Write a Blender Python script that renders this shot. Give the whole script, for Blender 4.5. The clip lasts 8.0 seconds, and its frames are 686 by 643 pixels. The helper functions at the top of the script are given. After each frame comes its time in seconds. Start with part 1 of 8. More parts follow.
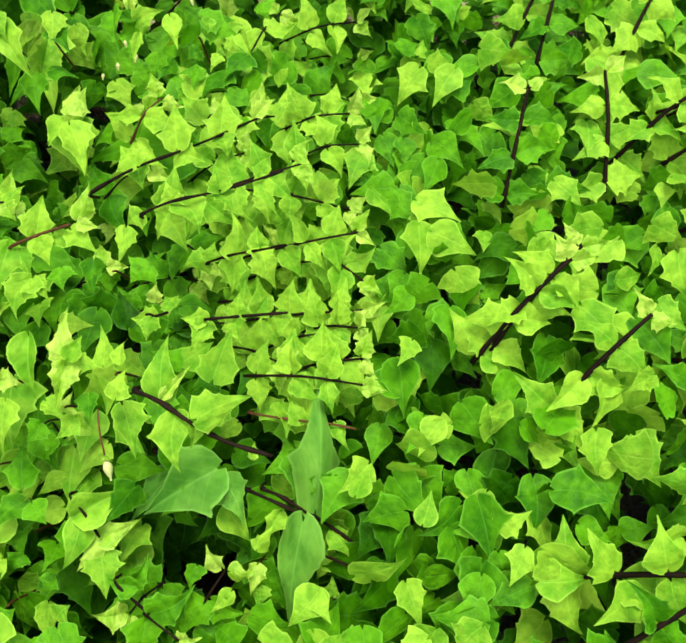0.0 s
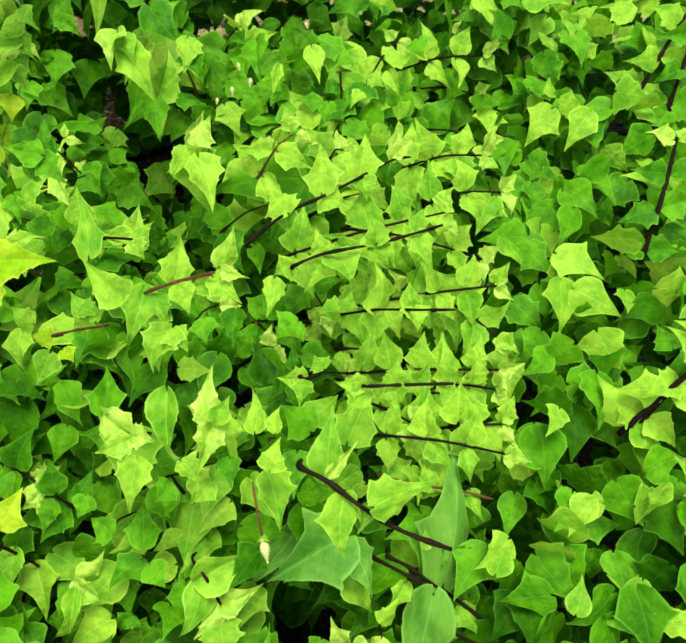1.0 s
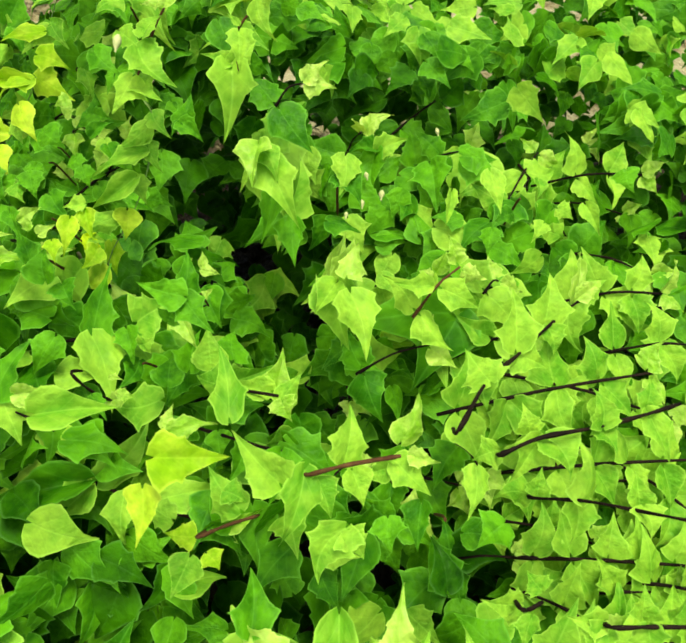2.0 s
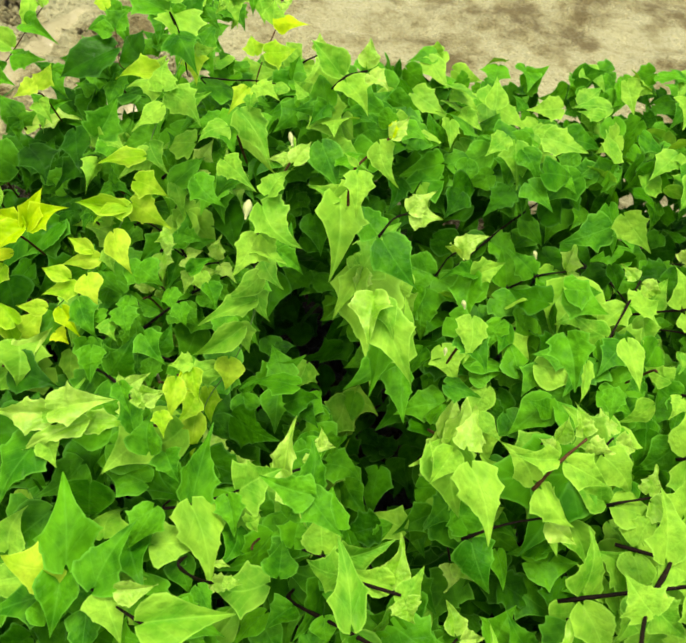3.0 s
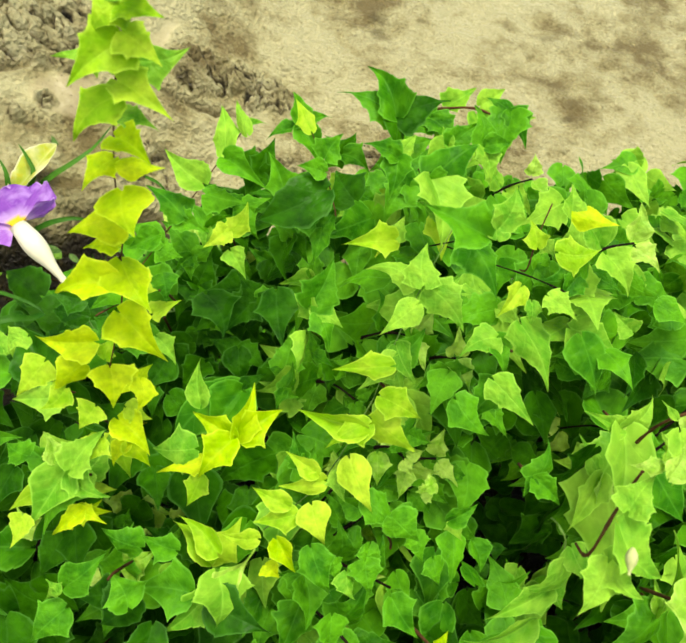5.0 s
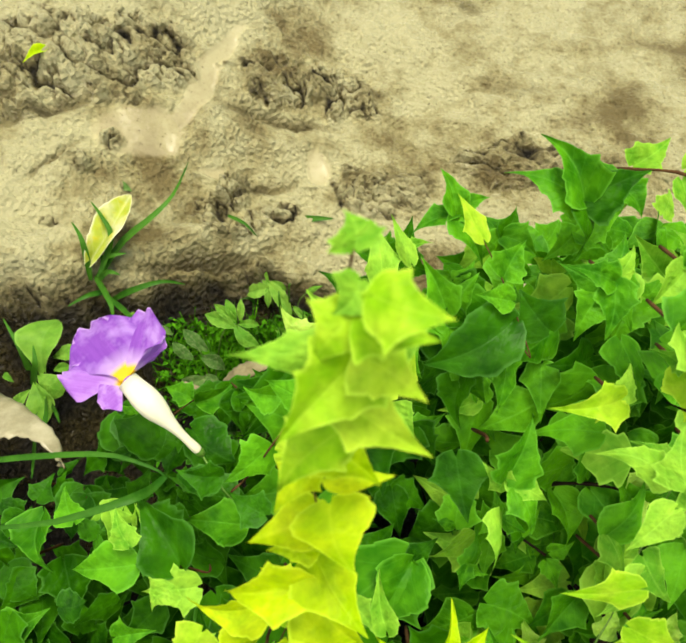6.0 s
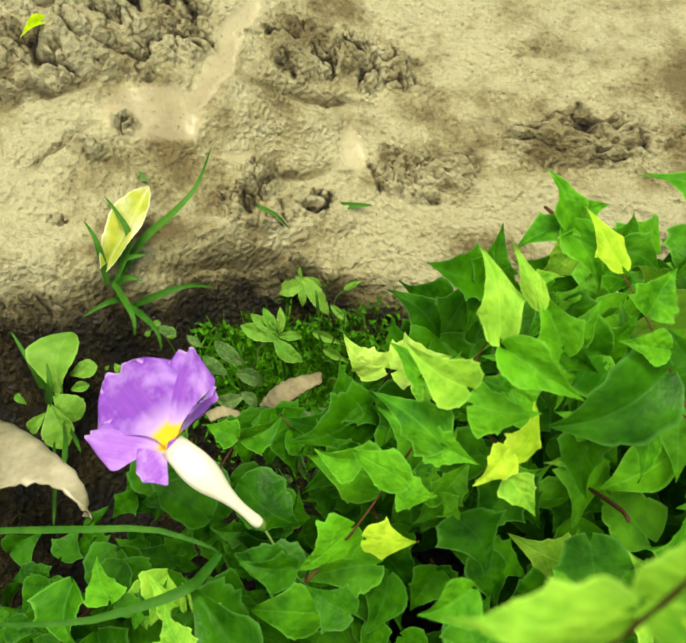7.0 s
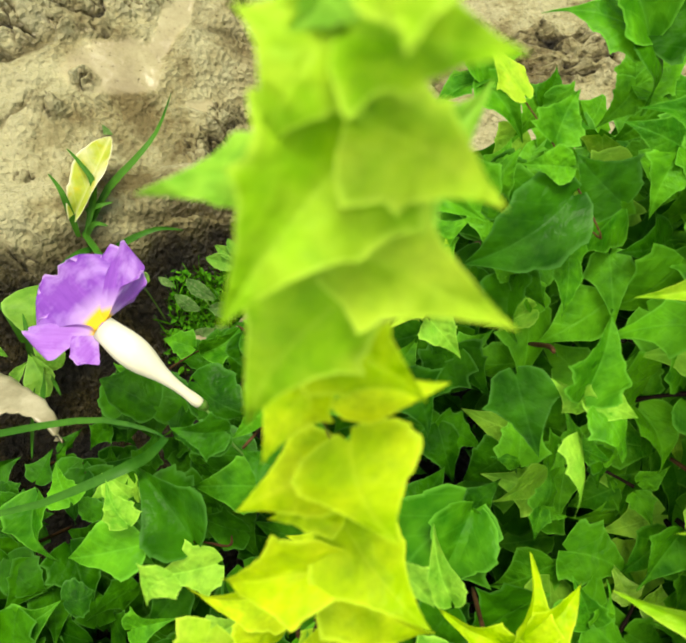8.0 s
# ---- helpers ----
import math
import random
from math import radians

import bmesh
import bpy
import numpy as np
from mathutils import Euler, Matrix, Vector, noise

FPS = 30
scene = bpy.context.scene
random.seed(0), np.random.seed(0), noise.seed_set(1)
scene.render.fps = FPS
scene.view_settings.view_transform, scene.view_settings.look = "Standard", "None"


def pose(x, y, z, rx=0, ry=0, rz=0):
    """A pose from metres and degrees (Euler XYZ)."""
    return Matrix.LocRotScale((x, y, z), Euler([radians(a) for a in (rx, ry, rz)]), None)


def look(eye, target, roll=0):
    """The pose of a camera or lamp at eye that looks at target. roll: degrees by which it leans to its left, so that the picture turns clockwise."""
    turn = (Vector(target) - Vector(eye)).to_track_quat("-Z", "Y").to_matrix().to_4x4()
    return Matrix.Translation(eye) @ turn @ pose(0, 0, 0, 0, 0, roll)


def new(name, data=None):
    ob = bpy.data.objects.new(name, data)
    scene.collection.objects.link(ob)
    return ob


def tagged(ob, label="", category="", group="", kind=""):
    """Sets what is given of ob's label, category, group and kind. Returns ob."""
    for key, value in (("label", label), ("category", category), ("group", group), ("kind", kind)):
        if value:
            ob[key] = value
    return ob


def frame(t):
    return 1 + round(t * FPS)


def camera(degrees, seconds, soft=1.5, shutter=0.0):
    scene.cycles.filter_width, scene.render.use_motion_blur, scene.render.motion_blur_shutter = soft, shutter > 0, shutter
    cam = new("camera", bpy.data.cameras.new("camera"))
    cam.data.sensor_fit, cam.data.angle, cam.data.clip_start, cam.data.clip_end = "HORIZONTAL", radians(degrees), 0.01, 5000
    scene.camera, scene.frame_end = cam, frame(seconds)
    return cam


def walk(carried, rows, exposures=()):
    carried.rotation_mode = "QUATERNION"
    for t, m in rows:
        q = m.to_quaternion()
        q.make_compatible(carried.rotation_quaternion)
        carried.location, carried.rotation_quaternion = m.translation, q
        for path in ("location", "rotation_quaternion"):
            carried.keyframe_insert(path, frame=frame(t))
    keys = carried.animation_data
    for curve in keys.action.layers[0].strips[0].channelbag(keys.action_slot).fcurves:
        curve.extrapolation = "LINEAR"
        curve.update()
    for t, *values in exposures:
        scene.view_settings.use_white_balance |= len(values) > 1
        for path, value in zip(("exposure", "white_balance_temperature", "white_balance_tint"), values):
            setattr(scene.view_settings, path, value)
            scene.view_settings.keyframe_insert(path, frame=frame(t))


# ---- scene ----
cam = camera(53.0, 8.0, 2.0)
cam.data.dof.use_dof, cam.data.dof.focus_distance, cam.data.dof.aperture_fstop = True, 0.40, 30.0
PATH = [
    (0, (0.247, -0.062, 0.486), (0.15, 0.96, -1.23), -3.9),
    (0.5, (0.209, -0.053, 0.48), (0.115, 0.974, -1.234), -1.9),
    (1, (0.16, -0.023, 0.482), (0.053, 1.001, -1.232), -1.4),
    (1.2, (0.142, -0.004, 0.486), (0.025, 1.014, -1.231), -1.7),
    (2.3, (0.032, 0.073, 0.44), (-0.091, 1.293, -1.14), 1.8),
    (2.5, (0.02, 0.087, 0.451), (-0.109, 1.309, -1.127), 2.0),
    (3, (-0.011, 0.123, 0.471), (-0.151, 1.342, -1.108), 2.9),
    (3.5, (-0.036, 0.143, 0.478), (-0.173, 1.349, -1.112), 3.5),
    (4, (-0.069, 0.167, 0.486), (-0.202, 1.347, -1.123), 4.5),
    (4.5, (-0.106, 0.202, 0.495), (-0.234, 1.352, -1.136), 5.9),
    (5, (-0.181, 0.254, 0.488), (-0.242, 1.367, -1.173), 9.5),
    (5.2, (-0.189, 0.26, 0.474), (-0.295, 1.434, -1.141), 7.8),
    (6.3, (-0.284, 0.403, 0.468), (-0.449, 1.263, -1.33), -1.6),
    (6.5, (-0.291, 0.411, 0.462), (-0.452, 1.264, -1.339), -1.4),
    (7, (-0.303, 0.419, 0.431), (-0.466, 1.257, -1.378), -2.1),
    (7.5, (-0.291, 0.408, 0.416), (-0.478, 1.214, -1.405), -6.4),
    (8, (-0.261, 0.381, 0.409), (-0.496, 1.194, -1.403), -11.8),
]
walk(cam, [(t, look(eye, target, roll)) for t, eye, target, roll in PATH], [(0.0, 0.64, 7200, 10), (2.5, 0.60, 7200, 10), (4.0, 0.54, 7200, 10), (5.2, 0.62, 7200, 10), (8.0, 0.62, 7200, 10)])

# ---- light ----
world = bpy.data.worlds.new("overcast_sky")
scene.world = world
world.use_nodes = True
sky = world.node_tree.nodes.new("ShaderNodeTexSky")
sky.sky_type, sky.sun_disc = "NISHITA", False
sky.sun_elevation, sky.sun_rotation = radians(62), radians(200)
sky.air_density, sky.dust_density, sky.ozone_density = 1.0, 4.0, 1.0
world.node_tree.links.new(sky.outputs["Color"], world.node_tree.nodes["Background"].inputs["Color"])
world.node_tree.nodes["Background"].inputs["Strength"].default_value = 0.125
sun_data = bpy.data.lights.new("sun", "SUN")
sun_data.energy, sun_data.angle, sun_data.color = 2.9, radians(24), (1.0, 0.96, 0.86)
sun = new("sun", sun_data)
sun.matrix_world = look((0.35, 0.65, 2.4), (0, 0, 0))

# ---- materials ----


def shader(name):
    mat = bpy.data.materials.new(name)
    mat.use_nodes = True
    nt = mat.node_tree
    return mat, nt, nt.nodes["Principled BSDF"]


def node(nt, kind, **values):
    n = nt.nodes.new(kind)
    for key, value in values.items():
        n.inputs[int(key[1:]) if key[0] == "i" and key[1:].isdigit() else key].default_value = value
    return n


def maths(nt, op, a, b=None):
    n = nt.nodes.new("ShaderNodeMath")
    n.operation = op
    for k, v in ((0, a), (1, b)):
        if v is None:
            continue
        if isinstance(v, (int, float)):
            n.inputs[k].default_value = v
        else:
            nt.links.new(v, n.inputs[k])
    return n.outputs[0]


def ramp(nt, fac, stops):
    n = nt.nodes.new("ShaderNodeValToRGB")
    el = n.color_ramp.elements
    while len(el) < len(stops):
        el.new(0.5)
    for e, (p, c) in zip(el, stops):
        e.position, e.color = p, (*c, 1) if len(c) == 3 else c
    nt.links.new(fac, n.inputs[0])
    return n.outputs[0]


def blend(nt, fac, a, b, how="MIX"):
    n = nt.nodes.new("ShaderNodeMix")
    n.data_type, n.blend_type = "RGBA", how
    for k, v in ((0, fac), (6, a), (7, b)):
        if isinstance(v, (int, float)):
            n.inputs[k].default_value = v
        elif isinstance(v, tuple):
            n.inputs[k].default_value = (*v, 1)
        else:
            nt.links.new(v, n.inputs[k])
    return n.outputs[2]


def chance(nt):
    """One random number for each object or loose piece."""
    a, b = nt.nodes.new("ShaderNodeObjectInfo"), nt.nodes.new("ShaderNodeNewGeometry")
    return maths(nt, "FRACT", maths(nt, "ADD", a.outputs["Random"], b.outputs["Random Per Island"]))


def leaf_material(name, dark, light, stain, vein=0.13, rough=0.42, pucker=0.7, through_light=0.25, spot=0.1, shine=0.08, relief=0.5):
    mat, nt, bsdf = shader(name)
    uv = nt.nodes.new("ShaderNodeUVMap").outputs[0]
    xyz = nt.nodes.new("ShaderNodeSeparateXYZ")
    nt.links.new(uv, xyz.inputs[0])
    rnd = chance(nt)
    side = maths(nt, "ABSOLUTE", maths(nt, "SUBTRACT", xyz.outputs[0], 0.5))
    place = nt.nodes.new("ShaderNodeCombineXYZ")
    for k, v in enumerate((xyz.outputs[0], xyz.outputs[1], maths(nt, "MULTIPLY", rnd, 40.0))):
        nt.links.new(v, place.inputs[k])
    fine = node(nt, "ShaderNodeTexNoise", Scale=9.0, Detail=4.0, Roughness=0.6)
    wide = node(nt, "ShaderNodeTexNoise", Scale=3.4, Detail=2.0)
    cells = node(nt, "ShaderNodeTexVoronoi", Scale=11.0)
    blotch = node(nt, "ShaderNodeTexNoise", Scale=5.5, Detail=3.0, Roughness=0.6)
    for n in (fine, wide, cells, blotch):
        nt.links.new(place.outputs[0], n.inputs["Vector"])
    # side veins rise from the midrib towards the tip
    wave = maths(nt, "SINE", maths(nt, "MULTIPLY", maths(nt, "SUBTRACT", xyz.outputs[1], maths(nt, "MULTIPLY", maths(nt, "POWER", side, 0.8), 0.85)), 30.0))
    lateral = maths(nt, "POWER", maths(nt, "MAXIMUM", wave, 0.0), 18.0)
    lateral = maths(nt, "MULTIPLY", lateral, 0.35)
    rib = maths(nt, "SUBTRACT", 1.0, maths(nt, "SMOOTH_MIN", maths(nt, "MULTIPLY", side, 45.0), 1.0))
    rib = maths(nt, "MAXIMUM", rib, 0.0)
    quilt = maths(nt, "ABSOLUTE", maths(nt, "SINE", maths(nt, "MULTIPLY", maths(nt, "SUBTRACT", xyz.outputs[1], maths(nt, "MULTIPLY", maths(nt, "POWER", side, 0.8), 0.85)), 15.0)))
    rim = nt.nodes.new("ShaderNodeAttribute")
    rim.attribute_name = "rim"
    edge = ramp(nt, rim.outputs["Fac"], [(0.86, (0, 0, 0)), (1.0, (1, 1, 1))])
    veins = maths(nt, "MAXIMUM", rib, lateral)
    tone = maths(nt, "ADD", maths(nt, "MULTIPLY", rnd, 0.55), maths(nt, "MULTIPLY", ramp(nt, wide.outputs[0], [(0.32, (0, 0, 0)), (0.68, (1, 1, 1))]), 0.5))
    tone = maths(nt, "ADD", tone, maths(nt, "MULTIPLY", side, 0.35))
    col = ramp(nt, tone, [(0.22, dark), (0.95, light)])
    col = blend(nt, maths(nt, "MULTIPLY", ramp(nt, fine.outputs[0], [(0.5, (0, 0, 0)), (0.75, (1, 1, 1))]), spot), col, stain)
    mottle = ramp(nt, blotch.outputs[0], [(0.34, (0.80, 0.83, 0.8)), (0.5, (1, 1, 1)), (0.66, (1.16, 1.10, 1.1))])
    col = blend(nt, 0.85, col, mottle, "MULTIPLY")
    col = blend(nt, maths(nt, "MULTIPLY", veins, vein), col, tuple(min(1.0, c * 1.5 + 0.05) for c in light))
    col = blend(nt, maths(nt, "MULTIPLY", edge, 0.6), col, tuple(min(1.0, c * 1.3 + 0.04) for c in light))
    nt.links.new(col, bsdf.inputs["Base Color"])
    bsdf.inputs["Roughness"].default_value = rough
    bsdf.inputs["Specular IOR Level"].default_value = shine
    height = maths(nt, "SUBTRACT", maths(nt, "MULTIPLY", cells.outputs["Distance"], -0.5 * pucker), maths(nt, "MULTIPLY", veins, 0.2))
    height = maths(nt, "ADD", height, maths(nt, "ADD", maths(nt, "MULTIPLY", fine.outputs[0], 0.3), maths(nt, "ADD", maths(nt, "ADD", maths(nt, "MULTIPLY", blotch.outputs[0], 1.2), maths(nt, "MULTIPLY", wide.outputs[0], 1.2)), maths(nt, "MULTIPLY", quilt, 0.14 * pucker))))
    bump = node(nt, "ShaderNodeBump", Strength=relief, Distance=0.0020)
    nt.links.new(height, bump.inputs["Height"])
    nt.links.new(bump.outputs[0], bsdf.inputs["Normal"])
    glow = nt.nodes.new("ShaderNodeBsdfTranslucent")
    nt.links.new(blend(nt, 1.0, col, (1.25, 1.1, 0.5), "MULTIPLY"), glow.inputs[0])
    mix = node(nt, "ShaderNodeMixShader", Fac=through_light)
    nt.links.new(bsdf.outputs[0], mix.inputs[1])
    nt.links.new(glow.outputs[0], mix.inputs[2])
    nt.links.new(mix.outputs[0], nt.nodes["Material Output"].inputs[0])
    return mat


def plain_material(name, a, b, scale=60.0, rough=0.6, bump=0.3, distance=0.001, gloss=0.3):
    """Two mottled tones with grain and relief, in object space."""
    mat, nt, bsdf = shader(name)
    at = nt.nodes.new("ShaderNodeTexCoord").outputs["Object"]
    fine = node(nt, "ShaderNodeTexNoise", Scale=scale, Detail=5.0, Roughness=0.65)
    wide = node(nt, "ShaderNodeTexNoise", Scale=scale * 0.17, Detail=2.0)
    for n in (fine, wide):
        nt.links.new(at, n.inputs["Vector"])
    both = maths(nt, "ADD", maths(nt, "MULTIPLY", fine.outputs[0], 0.5), maths(nt, "MULTIPLY", wide.outputs[0], 0.5))
    nt.links.new(ramp(nt, both, [(0.36, a), (0.62, b)]), bsdf.inputs["Base Color"])
    bsdf.inputs["Roughness"].default_value, bsdf.inputs["Specular IOR Level"].default_value = rough, gloss
    n = node(nt, "ShaderNodeBump", Strength=bump, Distance=distance)
    nt.links.new(fine.outputs[0], n.inputs["Height"])
    nt.links.new(n.outputs[0], bsdf.inputs["Normal"])
    return mat


LEAF = {
    "mature": leaf_material("leaf_green", (0.026, 0.175, 0.004), (0.110, 0.41, 0.011), (0.17, 0.44, 0.025), vein=0.18),
    "lime": leaf_material("leaf_lime", (0.105, 0.37, 0.018), (0.30, 0.61, 0.048), (0.39, 0.64, 0.08), vein=0.22),
    "fresh": leaf_material("leaf_fresh", (0.22, 0.50, 0.010), (0.45, 0.68, 0.04), (0.20, 0.46, 0.02), relief=0.35, spot=0.25),
    "yellow": leaf_material("leaf_yellow", (0.30, 0.55, 0.004), (0.55, 0.74, 0.014), (0.22, 0.50, 0.008), relief=0.35, spot=0.4),
    "tip": leaf_material("leaf_young_tip", (0.20, 0.50, 0.02), (0.44, 0.72, 0.10), (0.58, 0.76, 0.26), vein=0.12, rough=0.34, pucker=0.8, spot=0.12, shine=0.25, relief=0.5),
    "broad": leaf_material("leaf_broad_green", (0.070, 0.28, 0.028), (0.180, 0.47, 0.060), (0.2, 0.45, 0.08), vein=0.22),
    # deep green of the low leaves, with shade from overhead painted in
    "deep": leaf_material("leaf_deep_green_shaded", (0.008, 0.070, 0.0015), (0.038, 0.195, 0.004), (0.09, 0.26, 0.012), vein=0.10, shine=0.08, rough=0.36, relief=0.4),
    # darker green of old inner leaves, with the shade between leaves painted in
    "dark": leaf_material("leaf_dark_painted_shade", (0.009, 0.075, 0.001), (0.040, 0.20, 0.003), (0.06, 0.22, 0.006), vein=0.1, shine=0.04),
    "pale": leaf_material("leaf_fading", (0.42, 0.52, 0.06), (0.84, 0.84, 0.58), (0.50, 0.48, 0.02), spot=1.0),
    "weed": leaf_material("leaf_weed", (0.085, 0.28, 0.020), (0.20, 0.42, 0.05), (0.3, 0.45, 0.12), vein=0.1),
    "dusty": leaf_material("leaf_dusty", (0.045, 0.13, 0.02), (0.11, 0.23, 0.05), (0.32, 0.36, 0.19), vein=0.25, spot=0.5, rough=0.7),
}
STEM_DARK = plain_material("stem_dark_purple", (0.004, 0.003, 0.002), (0.018, 0.011, 0.007), 300.0, 0.65, gloss=0.06)
STEM_RED = plain_material("stem_red_brown", (0.045, 0.020, 0.008), (0.13, 0.065, 0.026), 300.0, 0.65, gloss=0.06)
STEM_GREEN = plain_material("stem_green", (0.07, 0.19, 0.02), (0.16, 0.30, 0.05), 300.0, 0.5)
GRASS = plain_material("grass_blade_green", (0.014, 0.085, 0.005), (0.046, 0.165, 0.012), 120.0, 0.45, gloss=0.1)
DRY = plain_material("dry_bark", (0.17, 0.155, 0.065), (0.46, 0.44, 0.27), 70.0, 0.30, 0.3, 0.0012, 0.5)
DRY_INSIDE = plain_material("dry_sheath", (0.13, 0.11, 0.045), (0.32, 0.29, 0.15), 120.0, 0.85, 0.5)

# mud: pale where it dries, brown in the hollows, slick where water stands, shade painted into cracks and furrows
MUD, nt, bsdf = shader("wet_clay_mud")
at = nt.nodes.new("ShaderNodeTexCoord").outputs["Object"]
grain = node(nt, "ShaderNodeTexNoise", Scale=260.0, Detail=5.0, Roughness=0.65)
patch = node(nt, "ShaderNodeTexNoise", Scale=11.0, Detail=4.0, Roughness=0.55)
smear = node(nt, "ShaderNodeTexNoise", Scale=34.0, Detail=5.0, Roughness=0.6)
crumb = node(nt, "ShaderNodeTexVoronoi", Scale=190.0)
for n in (grain, patch, smear, crumb):
    nt.links.new(at, n.inputs["Vector"])
soil_and_shade = nt.nodes.new("ShaderNodeAttribute")
soil_and_shade.attribute_name = "soil_and_shade"
wet = nt.nodes.new("ShaderNodeAttribute")
wet.attribute_name = "wet"
tone = maths(nt, "ADD", maths(nt, "MULTIPLY", patch.outputs[0], 0.5), maths(nt, "MULTIPLY", smear.outputs[0], 0.35))
tone = maths(nt, "ADD", tone, maths(nt, "MULTIPLY", grain.outputs[0], 0.15))
pale = ramp(nt, tone, [(0.41, (0.165, 0.135, 0.050)), (0.475, (0.325, 0.303, 0.138)), (0.54, (0.465, 0.455, 0.240))])
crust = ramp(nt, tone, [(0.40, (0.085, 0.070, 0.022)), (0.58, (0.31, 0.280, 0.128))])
# dark earth, also the painted shade of cracks, furrows and ground below shrubs
earth_and_shade = ramp(nt, maths(nt, "ADD", maths(nt, "MULTIPLY", smear.outputs[0], 0.6), maths(nt, "MULTIPLY", grain.outputs[0], 0.4)), [(0.42, (0.008, 0.007, 0.002)), (0.53, (0.032, 0.027, 0.010)), (0.66, (0.105, 0.090, 0.036))])
col = blend(nt, ramp(nt, soil_and_shade.outputs["Fac"], [(0.05, (0, 0, 0)), (0.42, (1, 1, 1))]), pale, crust)
col = blend(nt, ramp(nt, soil_and_shade.outputs["Fac"], [(0.45, (0, 0, 0)), (0.85, (1, 1, 1))]), col, earth_and_shade)
col = blend(nt, maths(nt, "MULTIPLY", wet.outputs["Fac"], 0.6), col, (0.315, 0.285, 0.160))
specks = maths(nt, "MULTIPLY", ramp(nt, grain.outputs[0], [(0.31, (1, 1, 1)), (0.37, (0, 0, 0))]), 0.8)
col = blend(nt, specks, col, (0.07, 0.055, 0.02))
nt.links.new(col, bsdf.inputs["Base Color"])
slick = ramp(nt, smear.outputs[0], [(0.42, (0.60, 0.60, 0.60)), (0.58, (0.22, 0.22, 0.22))])
nt.links.new(maths(nt, "SUBTRACT", 0.32, maths(nt, "MULTIPLY", wet.outputs["Fac"], 0.14)), bsdf.inputs["Specular IOR Level"])
nt.links.new(maths(nt, "SUBTRACT", slick, maths(nt, "MULTIPLY", wet.outputs["Fac"], 0.08)), bsdf.inputs["Roughness"])
rough_height = maths(nt, "ADD", maths(nt, "MULTIPLY", grain.outputs[0], 1.3), maths(nt, "MULTIPLY", crumb.outputs["Distance"], 0.9))
rough_height = maths(nt, "ADD", rough_height, maths(nt, "MULTIPLY", smear.outputs[0], 2.3))
b = node(nt, "ShaderNodeBump", Distance=0.0085)
nt.links.new(rough_height, b.inputs["Height"])
nt.links.new(maths(nt, "SUBTRACT", maths(nt, "ADD", 0.7, maths(nt, "MULTIPLY", soil_and_shade.outputs["Fac"], 0.5)), maths(nt, "MULTIPLY", wet.outputs["Fac"], 0.62)), b.inputs["Strength"])
nt.links.new(b.outputs[0], bsdf.inputs["Normal"])


def petal_material():
    mat, nt, bsdf = shader("petal_violet")
    uv = nt.nodes.new("ShaderNodeUVMap").outputs[0]
    xyz = nt.nodes.new("ShaderNodeSeparateXYZ")
    nt.links.new(uv, xyz.inputs[0])
    streak = node(nt, "ShaderNodeTexNoise", Scale=1.0, Detail=4.0, Roughness=0.6)
    squeeze = nt.nodes.new("ShaderNodeMapping")
    squeeze.inputs["Scale"].default_value = (9.0, 1.2, 1.0)
    nt.links.new(uv, squeeze.inputs[0])
    nt.links.new(squeeze.outputs[0], streak.inputs["Vector"])
    rnd = chance(nt)
    c = ramp(nt, maths(nt, "ADD", maths(nt, "MULTIPLY", streak.outputs[0], 0.5), maths(nt, "MULTIPLY", rnd, 0.3)),
             [(0.2, (0.23, 0.06, 0.47)), (0.42, (0.36, 0.12, 0.61)), (0.65, (0.52, 0.25, 0.76))])
    cloud = node(nt, "ShaderNodeTexNoise", Scale=2.6, Detail=3.0, Roughness=0.6)
    nt.links.new(uv, cloud.inputs["Vector"])
    c = blend(nt, ramp(nt, cloud.outputs[0], [(0.46, (0, 0, 0)), (0.66, (0.6, 0.6, 0.6))]), c, (0.62, 0.40, 0.84))
    c = blend(nt, ramp(nt, xyz.outputs[1], [(0.14, (1, 1, 1)), (0.40, (0, 0, 0))]), c, (0.64, 0.45, 0.80))
    c = blend(nt, ramp(nt, xyz.outputs[1], [(0.962, (0, 0, 0)), (0.985, (0.55, 0.55, 0.55))]), c, (0.72, 0.50, 0.86))
    c = blend(nt, ramp(nt, xyz.outputs[1], [(0.12, (1, 1, 1)), (0.19, (0, 0, 0))]), c, (0.92, 0.60, 0.03))
    nt.links.new(c, bsdf.inputs["Base Color"])
    bsdf.inputs["Roughness"].default_value, bsdf.inputs["Specular IOR Level"].default_value = 0.55, 0.25
    n = node(nt, "ShaderNodeBump", Strength=0.35, Distance=0.0008)
    nt.links.new(streak.outputs[0], n.inputs["Height"])
    nt.links.new(n.outputs[0], bsdf.inputs["Normal"])
    glow = nt.nodes.new("ShaderNodeBsdfTranslucent")
    nt.links.new(c, glow.inputs[0])
    mix = node(nt, "ShaderNodeMixShader", Fac=0.3)
    nt.links.new(bsdf.outputs[0], mix.inputs[1])
    nt.links.new(glow.outputs[0], mix.inputs[2])
    nt.links.new(mix.outputs[0], nt.nodes["Material Output"].inputs[0])
    return mat


PETAL = petal_material()
CREAM = plain_material("tube_cream", (0.70, 0.69, 0.44), (0.83, 0.82, 0.64), 60.0, 0.5, 0.1)
LOBE = plain_material("petal_base_violet", (0.30, 0.09, 0.55), (0.52, 0.24, 0.76), 150.0, 0.5, 0.2)
THROAT = plain_material("throat_yellow", (0.85, 0.48, 0.02), (0.95, 0.66, 0.05), 200.0, 0.5, 0.3)
